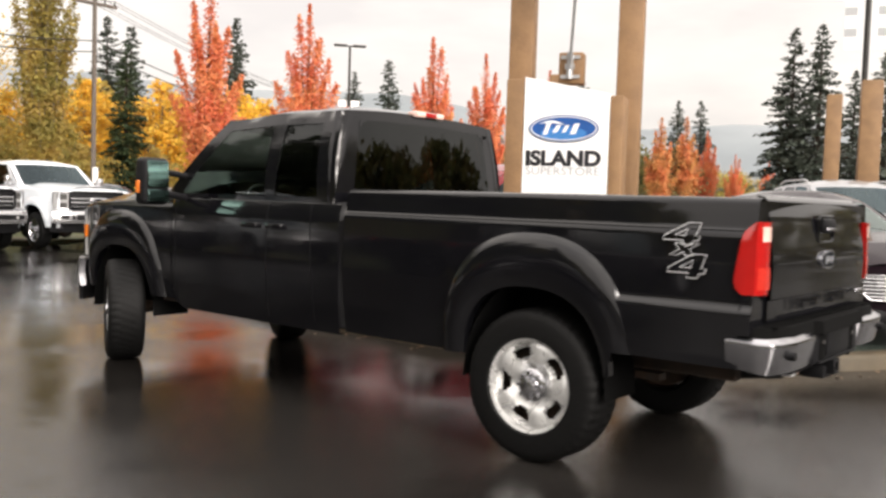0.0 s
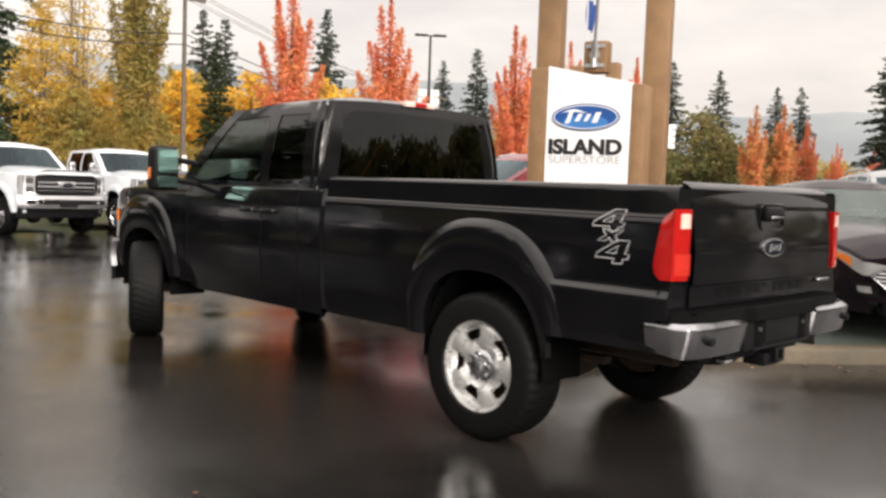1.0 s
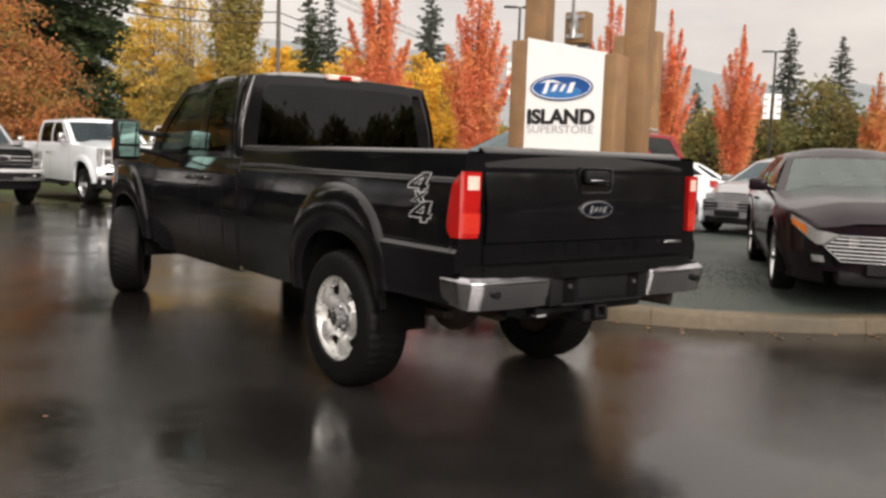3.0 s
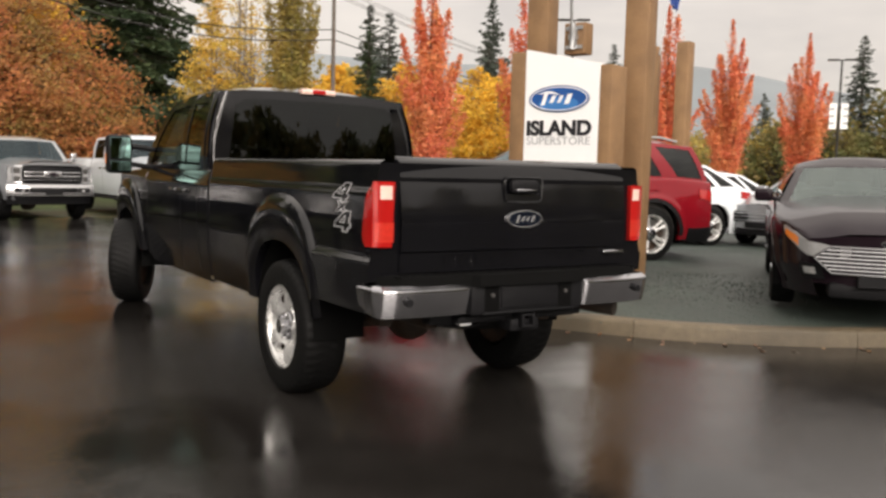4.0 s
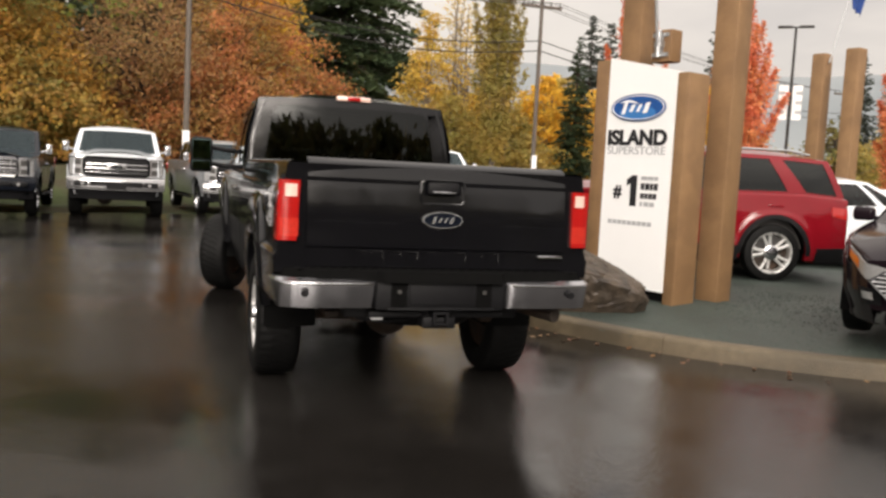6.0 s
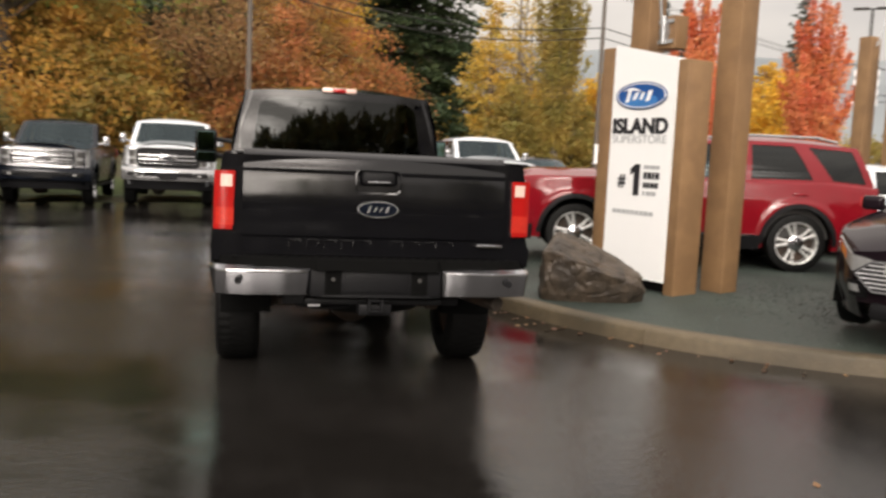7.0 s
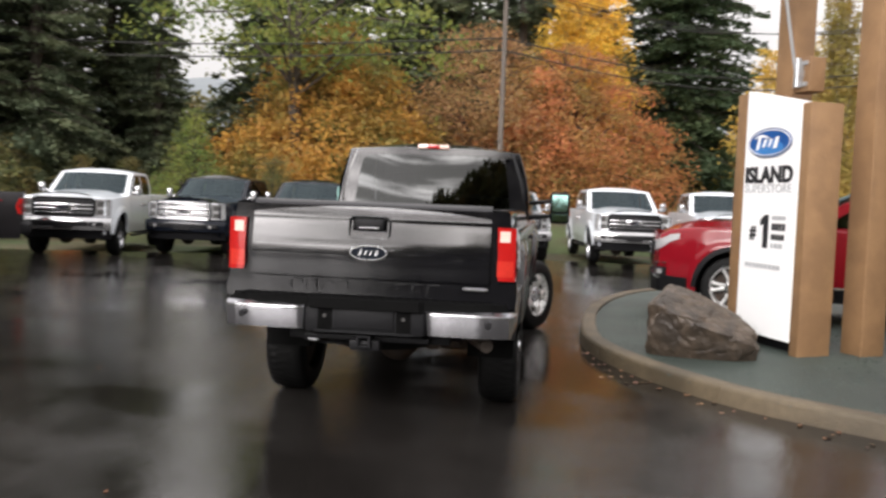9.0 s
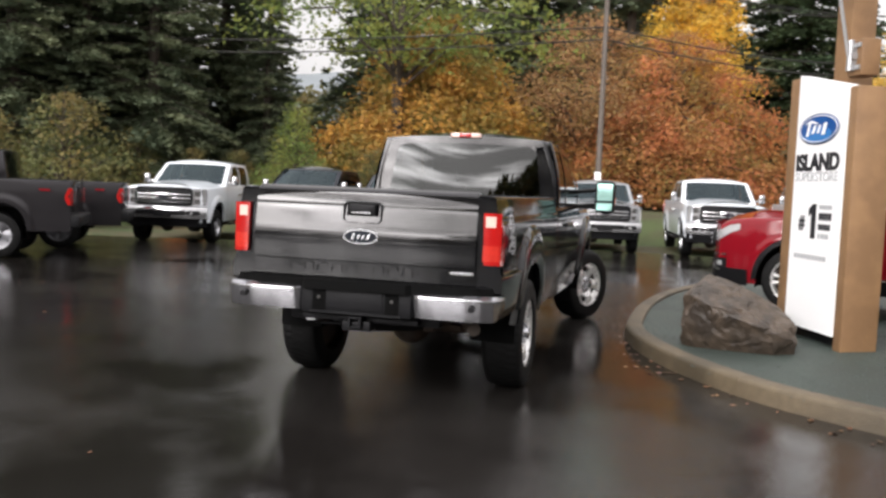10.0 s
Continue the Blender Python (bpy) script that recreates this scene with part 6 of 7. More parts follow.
def beam_end(x, y, z, deg):
    t = thing("cross_beam", "cedar cross beam with a pale steel bracket on the timber posts", "beam", pose(x, y, z, 0, 0, deg), "gateway beams")
    bm = BM()
    box(bm, -0.14, 0.14, -0.16, 0.03, -0.19, 0.17, 0.015)
    part("beam", bm, M_TIMBER, t)
    bm = BM()
    box(bm, -0.11, 0.11, -0.18, -0.158, 0.09, 0.13)
    box(bm, -0.11, 0.11, -0.18, -0.158, -0.13, -0.09)
    box(bm, -0.035, 0.035, -0.185, -0.158, -0.13, 0.13)
    cyl(bm, (0, -0.21, -0.14), (0, -0.21, 0.16), 0.035, seg=10)
    box(bm, -0.05, 0.05, -0.22, -0.158, -0.03, 0.03)
    part("bracket", bm, M_STEEL, t, "pale steel bracket")
    return t


beam_end(8.58, 5.62, 3.04, -70.6)


def flagpole(x, y, z, top, flag_deg):
    t = thing("flagpole", "slim white flagpole with a hanging navy blue flag", "flag", pose(x, y, z), "gateway flags")
    bm = BM()
    tube(bm, [(0, 0, 0), top], 0.018, 8)
    part("pole", bm, M_STEEL, t)
    bm = BM()
    q = Matrix.Rotation(radians(flag_deg), 4, "Z")

    def cloth(u, v):
        p = Vector(top) * (1 - 0.0 * v) + q @ Vector((0.32 * u * (1 - 0.35 * v), 0.05 * math.sin(u * 11 + v * 3), -0.62 * v - 0.12 * u))
        return p

    patch(bm, 14, 12, cloth)
    solid(bm, 0.004)
    part("flag", bm, M_FLAG, t, "limp navy blue flag")
    return t


flagpole(8.37, 5.54, 3.0, (-0.36, -0.30, 1.55), 20)
flagpole(14.95, 10.6, 3.9, (1.3, 1.0, 1.9), 0)


def boulder(x, y, z, deg, seed):
    """A wedge of rock: a broad sloping top, steep broken faces and chipped edges."""
    t = BM()
    for p in ((-0.72, -0.10, -0.12), (-0.50, -0.26, -0.12), (0.02, -0.24, -0.12), (0.60, -0.24, -0.12), (0.80, -0.06, -0.12), (0.66, 0.36, -0.12), (-0.50, 0.42, -0.12), (-0.74, 0.10, 0.30), (0.84, -0.14, 0.16), (-0.66, -0.38, 0.26), (-0.30, -0.40, 0.16),
              (-0.48, 0.24, 0.86), (-0.10, 0.34, 0.76), (0.52, 0.34, 0.50), (0.80, 0.0, 0.34), (0.62, -0.42, 0.27), (0.06, -0.50, 0.42), (-0.44, -0.46, 0.60), (-0.72, -0.16, 0.62)):
        t.verts.new(p)
    bmesh.ops.convex_hull(t, input=t.verts[:])
    bmesh.ops.triangulate(t, faces=t.faces[:])
    bmesh.ops.bevel(t, geom=t.edges[:], offset=0.010, segments=1, affect="EDGES")
    bmesh.ops.triangulate(t, faces=t.faces[:])
    for k in range(4):
        bmesh.ops.subdivide_edges(t, edges=[e for e in t.edges if e.calc_length() > 0.07], cuts=1)
        bmesh.ops.triangulate(t, faces=t.faces[:])
    for v in t.verts:
        c = v.co
        n3 = noise.fractal(Vector((c.x * 2.6, c.y * 2.6 + seed, c.z * 5.0)), 0.9, 2.1, 6)
        ledge = math.sin(c.z * 22 + 2.5 * noise.noise(c * 2.0)) * 0.012 if c.z < 0.5 else 0
        crack = abs(noise.noise(Vector((c.x * 3.4 + seed, c.y * 3.4, c.z * 4.6))))
        v.co = c + Vector((c.x, c.y, 0.25)).normalized() * (0.026 * n3 + ledge * 0.9 - 0.034 * (1 - smooth01(0.0, 0.10, crack)))
    return tagged(link("boulder", t, M_ROCK, smooth=False, m=pose(x, y, z, 0, 0, deg) @ Matrix.Diagonal((0.69, 0.70, 0.80, 1))), "large angular brown boulder lying on gravel", "rock")


boulder(7.42, 4.88, 0.14, -16, 4)


# ---- lamps, poles and wires ----
def street_lamp(x, y, h, banner=True, deg=0):
    t = thing("street_lamp", "dark street lamp with two flat heads and white banners", "street lamp", pose(x, y, 0, 0, 0, deg), "lot lamps")
    bm = BM()
    cyl(bm, (0, 0, -0.1), (0, 0, h), 0.09, 0.06, 12)
    part("pole", bm, M_DARKPOLE, t)
    for s in (-1, 1):
        bm = BM()
        box(bm, s * 0.15, s * 0.85, -0.16, 0.16, h - 0.02, h + 0.08, 0.03)
        cyl(bm, (0, 0, h), (s * 0.2, 0, h + 0.02), 0.04, seg=8)
        part("lamp_head", bm, M_DARKPOLE, t)
        if banner:
            bm = BM()
            box(bm, s * 0.12, s * 0.55, -0.01, 0.01, h * 0.52, h * 0.70)
            b = part("banner", bm, M_SIGN, t, "white banner with dark marks")
            for q in (0.55, 0.60, 0.65):
                bm = BM()
                box(bm, s * 0.25, s * 0.55, -0.016, -0.010, h * q, h * (q + 0.02))
                part("mark", bm, M_PALEINK, b)
    return t


street_lamp(32.6, 34.2, 9.5, deg=-40)
street_lamp(53.0, 32.1, 9.0, deg=-50)
street_lamp(24.85, 6.65, 11.2, deg=-70)


def utility_pole(x, y, h):
    t = thing("utility_pole", "weathered wooden utility pole with a crossarm", "utility pole", pose(x, y, -0.06), "roadside poles")
    bm = BM()
    cyl(bm, (0, 0, -0.3), (0, 0, h), 0.13, 0.09, 12)
    part("pole", bm, M_POLE, t)
    bm = BM()
    box(bm, -1.1, 1.1, -0.06, 0.06, h - 0.9, h - 0.75, 0.01)
    part("crossarm", bm, M_POLE, t)
    bm = BM()
    for k in (-1.0, -0.5, 0.5, 1.0):
        cyl(bm, (k, 0, h - 0.75), (k, 0, h - 0.58), 0.04, 0.03, 8)
    part("insulator", bm, M_TRIM, t)
    bm = BM()
    box(bm, -0.13, 0.13, -0.20, -0.15, 1.6, 2.6)
    part("marker", bm, M_SIGN, t, "pale pole marker")
    return t


POLES = [(-30.0, 24.0, 10.5), (3.6, 32.5, 11.0), (21.0, 39.2, 11.0), (60.0, 62.0, 11.0)]
for p in POLES:
    utility_pole(*p)
for (xa, ya, ha), (xb, yb, hb) in zip(POLES, POLES[1:]):
    for k, drop in ((-1.0, 0.62), (-0.5, 0.62), (0.5, 0.62), (1.0, 0.62), (0.0, 2.6), (0.0, 3.1)):
        bm = BM()
        pts = [(lerp(xa, xb, i / 16) + k, lerp(ya, yb, i / 16), lerp(ha, hb, i / 16) - drop - 0.9 * math.sin(math.pi * i / 16)) for i in range(17)]
        tube(bm, pts, 0.014 if drop < 1 else 0.028, 5)
        tagged(link("overhead_wire", bm, M_DARKPOLE), "thin dark overhead wire between utility poles", "cable", "overhead wires")


# ---- trees ----
def leaf_mesh(name, centres, normals, sizes, mat, long=1.0):
    """Many small leaf faces in one mesh, each an island."""
    n = len(centres)
    rs = np.random.RandomState(n)
    a = rs.normal(size=(n, 3))
    a -= normals * np.sum(a * normals, 1, keepdims=True)
    a /= np.linalg.norm(a, axis=1, keepdims=True) + 1e-9
    b = np.cross(normals, a)
    s = sizes[:, None] * 0.5
    v = np.empty((n, 4, 3))
    v[:, 0], v[:, 1], v[:, 2], v[:, 3] = centres - a * s * long, centres + b * s * 0.75, centres + a * s * long, centres - b * s * 0.75
    me = bpy.data.meshes.new(name)
    me.from_pydata(v.reshape(-1, 3).tolist(), [], np.arange(n * 4).reshape(n, 4).tolist())
    me.materials.append(mat)
    return me


def wood_mesh(name, segs, mat, seg=6):
    """Tapered limbs: (start, end, r0, r1)."""
    vs, fs = [], []
    for p0, p1, r0, r1 in segs:
        p0, p1 = np.array(p0, float), np.array(p1, float)
        d = p1 - p0
        d /= np.linalg.norm(d) + 1e-9
        a = np.cross(d, (0.3, 0.9, 0.1))
        a /= np.linalg.norm(a) + 1e-9
        b = np.cross(d, a)
        o = len(vs)
        for p, r in ((p0, r0), (p1, r1)):
            for k in range(seg):
                t = 2 * math.pi * k / seg
                vs.append((p + r * (a * math.cos(t) + b * math.sin(t))).tolist())
        fs += [(o + k, o + (k + 1) % seg, o + seg + (k + 1) % seg, o + seg + k) for k in range(seg)]
    me = bpy.data.meshes.new(name)
    me.from_pydata(vs, [], fs)
    me.materials.append(mat)
    return me


def unit(rs, n):
    v = rs.normal(size=(n, 3))
    return v / np.linalg.norm(v, axis=1, keepdims=True)


def conifer_parts(seed, H=16.0, spread=0.21, dens=1.0, fine=1.0, bare=0.05):
    """Whorls of drooping boughs, each a flat spray of needle tufts."""
    rs = np.random.RandomState(seed)
    segs = [((0, 0, -0.2), (0, 0, H * 0.6), 0.017 * H, 0.009 * H), ((0, 0, H * 0.6), (0, 0, H), 0.009 * H, 0.01)]
    C, N, S = [], [], []
    z = H * bare
    while z < H * 0.985:
        q = z / H
        L = H * spread * (1 - q) ** 0.8 * rs.uniform(0.8, 1.1) + 0.12
        for k in range(max(4, int(8 * dens * (1 - 0.4 * q)))):
            a = rs.uniform(0, 2 * math.pi)
            l = L * rs.uniform(0.5, 1.12)
            droop = lerp(-0.40, 0.30, q) + rs.normal(0, 0.09)
            tip = np.array((math.cos(a) * l, math.sin(a) * l, l * droop))
            if l > 0.8:
                segs.append(((0, 0, z), (tip * 0.85 + (0, 0, z)).tolist(), 0.015 + 0.008 * l, 0.006))
            n = max(5, int(l * 13 * fine))
            u = rs.uniform(0.10, 1.0, n) ** 0.7
            c = np.outer(u, tip) + (0, 0, z)
            side = np.cross(tip / (l + 1e-6), (0, 0, 1.0))
            off = rs.normal(0, 1, n) * 0.20 * l * (1.12 - u)
            c += np.outer(off, side)
            c[:, 2] += rs.normal(0, 0.05, n) - 0.22 * l * u ** 2 * 0.5 - 0.25 * np.abs(off)
            C.append(c)
            N.append(unit(rs, n) * 0.55 + (0, 0, 0.8))
            S.append(rs.uniform(0.26, 0.55, n) / fine ** 0.5 * (0.6 + 0.4 * (1 - q)))
        z += H * 0.0165 * rs.uniform(0.7, 1.3)
    C, N, S = np.concatenate(C), np.concatenate(N), np.concatenate(S)
    N /= np.linalg.norm(N, axis=1, keepdims=True)
    return segs, C, N, S


def broad_parts(seed, H=9.0, R=3.6, base=0.12, clumps=70, per=75, leaf=0.26, lift=0.35, ragged=0.35, flat=0.55, power=0.65):
    """A spreading crown: limbs that fork towards leaf clumps."""
    rs = np.random.RandomState(seed)
    segs = [((0, 0, -0.2), (0.1, 0.05, H * 0.3), 0.020 * H, 0.015 * H), ((0.1, 0.05, H * 0.3), (0, 0, H * 0.85), 0.015 * H, 0.03)]
    C, N, S = [], [], []
    for k in range(clumps):
        q = rs.uniform(0, 1) ** 0.85
        zc = H * lerp(base, 0.97, q)
        prof = math.sin(math.pi * min(1, 0.20 + 0.78 * q)) ** power
        a = rs.uniform(0, 2 * math.pi)
        r = R * prof * (rs.uniform(0.12, 1.0) ** 0.5) * (1 + ragged * rs.normal(0, 0.45))
        c0 = np.array((math.cos(a) * r, math.sin(a) * r, zc))
        z0 = max(H * 0.10, zc - abs(r) * (0.6 + lift))
        mid = np.array((c0[0] * 0.45, c0[1] * 0.45, lerp(z0, zc, 0.6)))
        segs += [((0, 0, min(z0, H * 0.75)), mid.tolist(), 0.05, 0.03), (mid.tolist(), c0.tolist(), 0.03, 0.01)]
        n = int(per * rs.uniform(0.5, 1.4))
        w = rs.uniform(0.45, 1.0) * (0.13 * R + 0.30)
        pts = rs.normal(0, 1, (n, 3)) * (w, w, w * flat)
        pts[:, 2] -= 0.25 * (pts[:, 0] ** 2 + pts[:, 1] ** 2) / (w + 0.2)
        C.append(c0 + pts)
        N.append(unit(rs, n) + (0, 0, 0.5))
        S.append(rs.uniform(0.6, 1.3, n) * leaf)
    C, N, S = np.concatenate(C), np.concatenate(N), np.concatenate(S)
    C[:, 2] = np.maximum(C[:, 2], 0.15)
    N /= np.linalg.norm(N, axis=1, keepdims=True)
    return segs, C, N, S


def flame_parts(seed, H=11.0, R=1.7, stems=22, leaf=0.16, thick=0.19, per=170, skirt=0.05, fill=1.4):
    """An upswept crown: blunt leafy plumes that fan out of the trunk like a vase, merged below and parted by gaps above."""
    rs = np.random.RandomState(seed)
    segs = [((0, 0, -0.2), (0, 0, H * 0.80), 0.012 * H, 0.03)]
    C, N, S = [], [], []
    for k in range(stems):
        q = k / max(1, stems - 1)
        a = k * 2.4 + rs.uniform(-0.4, 0.4)
        top = H * (1.0 if k == 0 else lerp(0.92, 0.40, q ** 0.85) * rs.uniform(0.93, 1.07))
        z0 = max(H * skirt, top * rs.uniform(0.12, 0.34))
        out = R * (0.06 if k == 0 else lerp(0.30, 1.0, min(1, 1.9 * q)) * rs.uniform(0.75, 1.15))
        d = np.array((math.cos(a), math.sin(a), 0.0))

        def along(u):
            u = np.asarray(u, float)[..., None]
            return d * out * (0.72 * u ** 0.75 + 0.28 * u ** 3) + np.array((0, 0, 1.0)) * (z0 + (top - z0) * u)

        n = int((top - z0) * per)
        u = rs.uniform(0, 1, n) ** 0.92
        w = thick * rs.uniform(0.8, 1.25) * (1 + fill * (1 - u) ** 2) * np.clip((1.02 - u) / 0.22, 0.12, 1) ** 0.6
        C.append(along(u) + rs.normal(0, 1, (n, 3)) * w[:, None] * (0.85, 0.85, 1.2))
        for i in range(5):
            segs.append((along(i / 5).tolist(), along((i + 1) / 5).tolist(), 0.042 - 0.007 * i, 0.036 - 0.007 * i))
        away = (C[-1] - (0, 0, H * 0.4)) * (1, 1, 0.25)
        N.append(unit(rs, n) * 0.8 + away / (np.linalg.norm(away, axis=1, keepdims=True) + 1e-6) * 0.7 + (0, 0, 0.5))
        S.append(rs.uniform(0.6, 1.25, n) * leaf)
    C, N, S = np.concatenate(C), np.concatenate(N), np.concatenate(S)
    N /= np.linalg.norm(N, axis=1, keepdims=True)
    C[:, 2] = np.maximum(C[:, 2], 0.2)
    return segs, C, N, S


def layered_parts(seed, H=9.0, R=4.5, boughs=110, per=60, leaf=0.14, base=0.04, rise=0.30, droop=0.35, taper=0.75, ragged=0.30, wide_at=0.22, stems=3):
    """A broadleaf crown of spreading boughs, each carrying flat overlapping pads of leaves, with dark gaps between the layers."""
    rs = np.random.RandomState(seed)
    segs, C, N, S = [], [], [], []
    feet = []
    for k in range(stems):
        a = 2.1 * k + rs.uniform(0, 1)
        lean = 0.0 if k == 0 else R * 0.16
        top = np.array((math.cos(a) * lean, math.sin(a) * lean, H * (0.93 if k == 0 else 0.72)))
        feet.append(top)
        segs += [((0, 0, -0.2), (top * 0.4).tolist(), 0.016 * H, 0.011 * H), ((top * 0.4).tolist(), top.tolist(), 0.011 * H, 0.015)]
    for k in range(boughs):
        q = ((k + rs.uniform()) / boughs) ** 1.05
        prof = min(1.0, 0.55 + 0.45 * q / wide_at) * (1 - max(0.0, q - wide_at) / (1 - wide_at)) ** taper
        L = max(0.35, R * prof * (1 + ragged * rs.normal(0, 0.6)))
        a = k * 2.39996 + rs.normal(0, 0.35)
        stem = feet[k % stems]
        z0 = H * lerp(base + 0.05, 0.93, q)
        foot = stem * min(1, max(0.05, (z0 - 0.45 * L) / stem[2]))
        d = np.array((math.cos(a), math.sin(a), 0.0))
        side = np.array((-d[1], d[0], 0.0))

        def along(u):
            return np.array((stem[0] * q, stem[1] * q, 0)) + d * L * u + np.array((0, 0, z0 + rise * L * (u - 0.6) - droop * L * max(0, u - 0.5) ** 2 * 2))

        mid, tip = along(0.5), along(0.95)
        segs += [(foot.tolist(), mid.tolist(), 0.012 + 0.012 * L, 0.012 + 0.005 * L), (mid.tolist(), tip.tolist(), 0.012 + 0.005 * L, 0.006)]
        for i in range(3 + int(1.6 * L)):
            u = rs.uniform(0.22, 1.05) ** 0.75
            w = (0.20 + 0.085 * L) * rs.uniform(0.7, 1.4)
            c = along(u) + side * rs.normal(0, 0.16) * L * (1.1 - 0.5 * u) + (0, 0, rs.normal(0, 0.10))
            n = int(per * rs.uniform(0.5, 1.4) * (w / 0.45) ** 1.3)
            p = rs.normal(0, 1, (n, 3)) * (w, w, w * 0.30)
            p[:, 2] -= 0.30 * (p[:, 0] ** 2 + p[:, 1] ** 2) / (w + 0.15)
            C.append(c + p)
            N.append(unit(rs, n) * 0.9 + d * 0.35 + (0, 0, 0.6))
            S.append(rs.uniform(0.6, 1.3, n) * leaf)
    C, N, S = np.concatenate(C), np.concatenate(N), np.concatenate(S)
    C[:, 2] = np.maximum(C[:, 2], 0.12 + 0.3 * np.abs(np.sin(C[:, 0] * 9.0)))
    N /= np.linalg.norm(N, axis=1, keepdims=True)
    return segs, C, N, S


KINDS = {
    "conifer": (lambda s: conifer_parts(s, 18, 0.21, 1.2, 5.0), 18, "conifer", M_BARK, "dark green spreading conifer behind the parked trucks", "conifer", 2),
    "farconifer": (lambda s: conifer_parts(s, 18, 0.21, 1.1, 0.9), 18, "conifer", M_BARK, "tall dark conifer in the wood behind the autumn trees", "conifer", 2),
    "cedar": (lambda s: conifer_parts(s, 18, 0.27, 1.9, 4.0, 0.02), 18, "cedar", M_BARK, "broad dark green cedar with layered drooping boughs", "conifer", 1),
    "fir": (lambda s: conifer_parts(s, 18, 0.25, 1.2, 0.75), 18, "fir", M_BARK, "distant narrow grey-green fir with drooping boughs", "conifer", 3),
    "wood": (lambda s: broad_parts(s, 12, 6.5, 0.02, 48, 34, 0.80), 12, "darkolive", M_BARK, "dark rounded tree behind the camera, met only in reflections", "tree", 2),
    "red": (lambda s: flame_parts(s, 11, 1.75, 22, 0.14, 0.165, 210, 0.05, 1.5), 11, "red", M_BARK, "upswept maple in scarlet autumn leaf with separate pointed plumes", "maple", 3),
    "redgold": (lambda s: flame_parts(s, 11, 1.6, 20, 0.22, 0.24, 90, 0.05), 11, "redgold", M_BARK, "upswept columnar maple in orange-red autumn leaf", "maple", 2),
    "poplar": (lambda s: flame_parts(s, 17, 1.65, 34, 0.17, 0.22, 75, 0.10, 0.8), 17, "olive", M_PALEBARK, "tall thinning olive-gold poplar with bare top stems", "poplar", 2),
    "goldpoplar": (lambda s: layered_parts(s, 14, 2.3, 64, 30, 0.19, 0.16, 1.1, 0.0, 0.75, 0.35, 0.30), 14, "gold", M_PALEBARK, "tall loose pale gold tree with upswept boughs", "tree", 2),
    "birch": (lambda s: layered_parts(s, 14, 2.4, 46, 13, 0.17, 0.20, 1.2, 0.0, 0.7, 0.35, 0.35), 14, "gold", M_PALEBARK, "tall nearly bare birch with a few pale gold leaves", "birch", 1),
    "spruce": (lambda s: conifer_parts(s, 14, 0.19, 1.3, 1.8), 14, "cedar", M_BARK, "dark blue-green spruce standing among yellow trees", "conifer", 1),
    "yellow": (lambda s: layered_parts(s, 10, 3.6, 80, 24, 0.26, 0.04, 0.5, 0.2, 0.6), 10, "yellow", M_PALEBARK, "golden yellow autumn tree with pale limbs", "tree", 2),
    "olive": (lambda s: layered_parts(s, 9, 4.0, 80, 24, 0.26, 0.03, 0.5, 0.2, 0.6), 9, "olive", M_PALEBARK, "olive and gold autumn tree with pale limbs", "tree", 2),
    "orangered": (lambda s: layered_parts(s, 9, 5.6, 135, 34, 0.13, 0.0, 0.22, 0.45, 0.62, 0.30), 9, "orange", M_BARK, "wide rust-orange autumn tree with layered ragged boughs", "tree", 1),
    "mauve": (lambda s: layered_parts(s, 9, 4.0, 80, 34, 0.12, 0.25, 0.6, 0.25, 0.55, 0.3), 9, "mauve", M_BARK, "thinning brown tree with bare twigs beside the orange one", "tree", 1),
    "amber": (lambda s: layered_parts(s, 8, 4.7, 140, 50, 0.14, 0.0, 0.25, 0.35, 0.72, 0.24), 8, "amber", M_BARK, "amber and olive autumn tree with layered boughs", "tree", 1),
    "green": (lambda s: layered_parts(s, 15, 5.2, 40, 13, 0.20, 0.38, 0.35, 0.6, 0.5, 0.4), 15, "green", M_BARK, "tall thinning yellow-green broadleaf tree", "tree", 1),
    "younglarch": (lambda s: layered_parts(s, 5, 2.3, 70, 30, 0.10, 0.0, 0.2, 0.35, 1.0, 0.15, 0.12, 1), 5, "green", M_BARK, "young yellow-green larch on the grass bank", "larch", 1),
    "shrub": (lambda s: broad_parts(s, 3.0, 2.6, 0.02, 70, 80, 0.15), 3.0, "olive", M_BARK, "low olive and gold roadside shrub", "shrub", 2),
    "tallyellow": (lambda s: layered_parts(s, 15, 2.7, 120, 44, 0.17, 0.15, 0.8, 0.15, 0.5, 0.25, 0.35), 15, "yellow", M_PALEBARK, "tall golden yellow autumn tree behind the orange one", "tree", 1),
    "tallshrub": (lambda s: layered_parts(s, 4.7, 2.0, 48, 34, 0.12, 0.0, 0.6, 0.2, 0.5), 4.7, "darkolive", M_BARK, "dark olive bush behind the parked trucks", "shrub", 2),
    "farbush": (lambda s: broad_parts(s, 4.7, 1.9, 0.02, 36, 42, 0.22), 4.7, "darkolive", M_BARK, "dark olive thicket bush far off across the lot", "shrub", 2),
    "farolive": (lambda s: layered_parts(s, 9, 4.3, 50, 9, 0.44, 0.0, 0.5, 0.2, 0.6), 9, "olive", M_PALEBARK, "far olive and gold autumn tree across the road", "tree", 2),
    "redshrub": (lambda s: broad_parts(s, 3.0, 1.6, 0.02, 40, 70, 0.14), 3.0, "redgold", M_BARK, "small roadside shrub with red leaves", "shrub", 1),
}
GROVE = {}


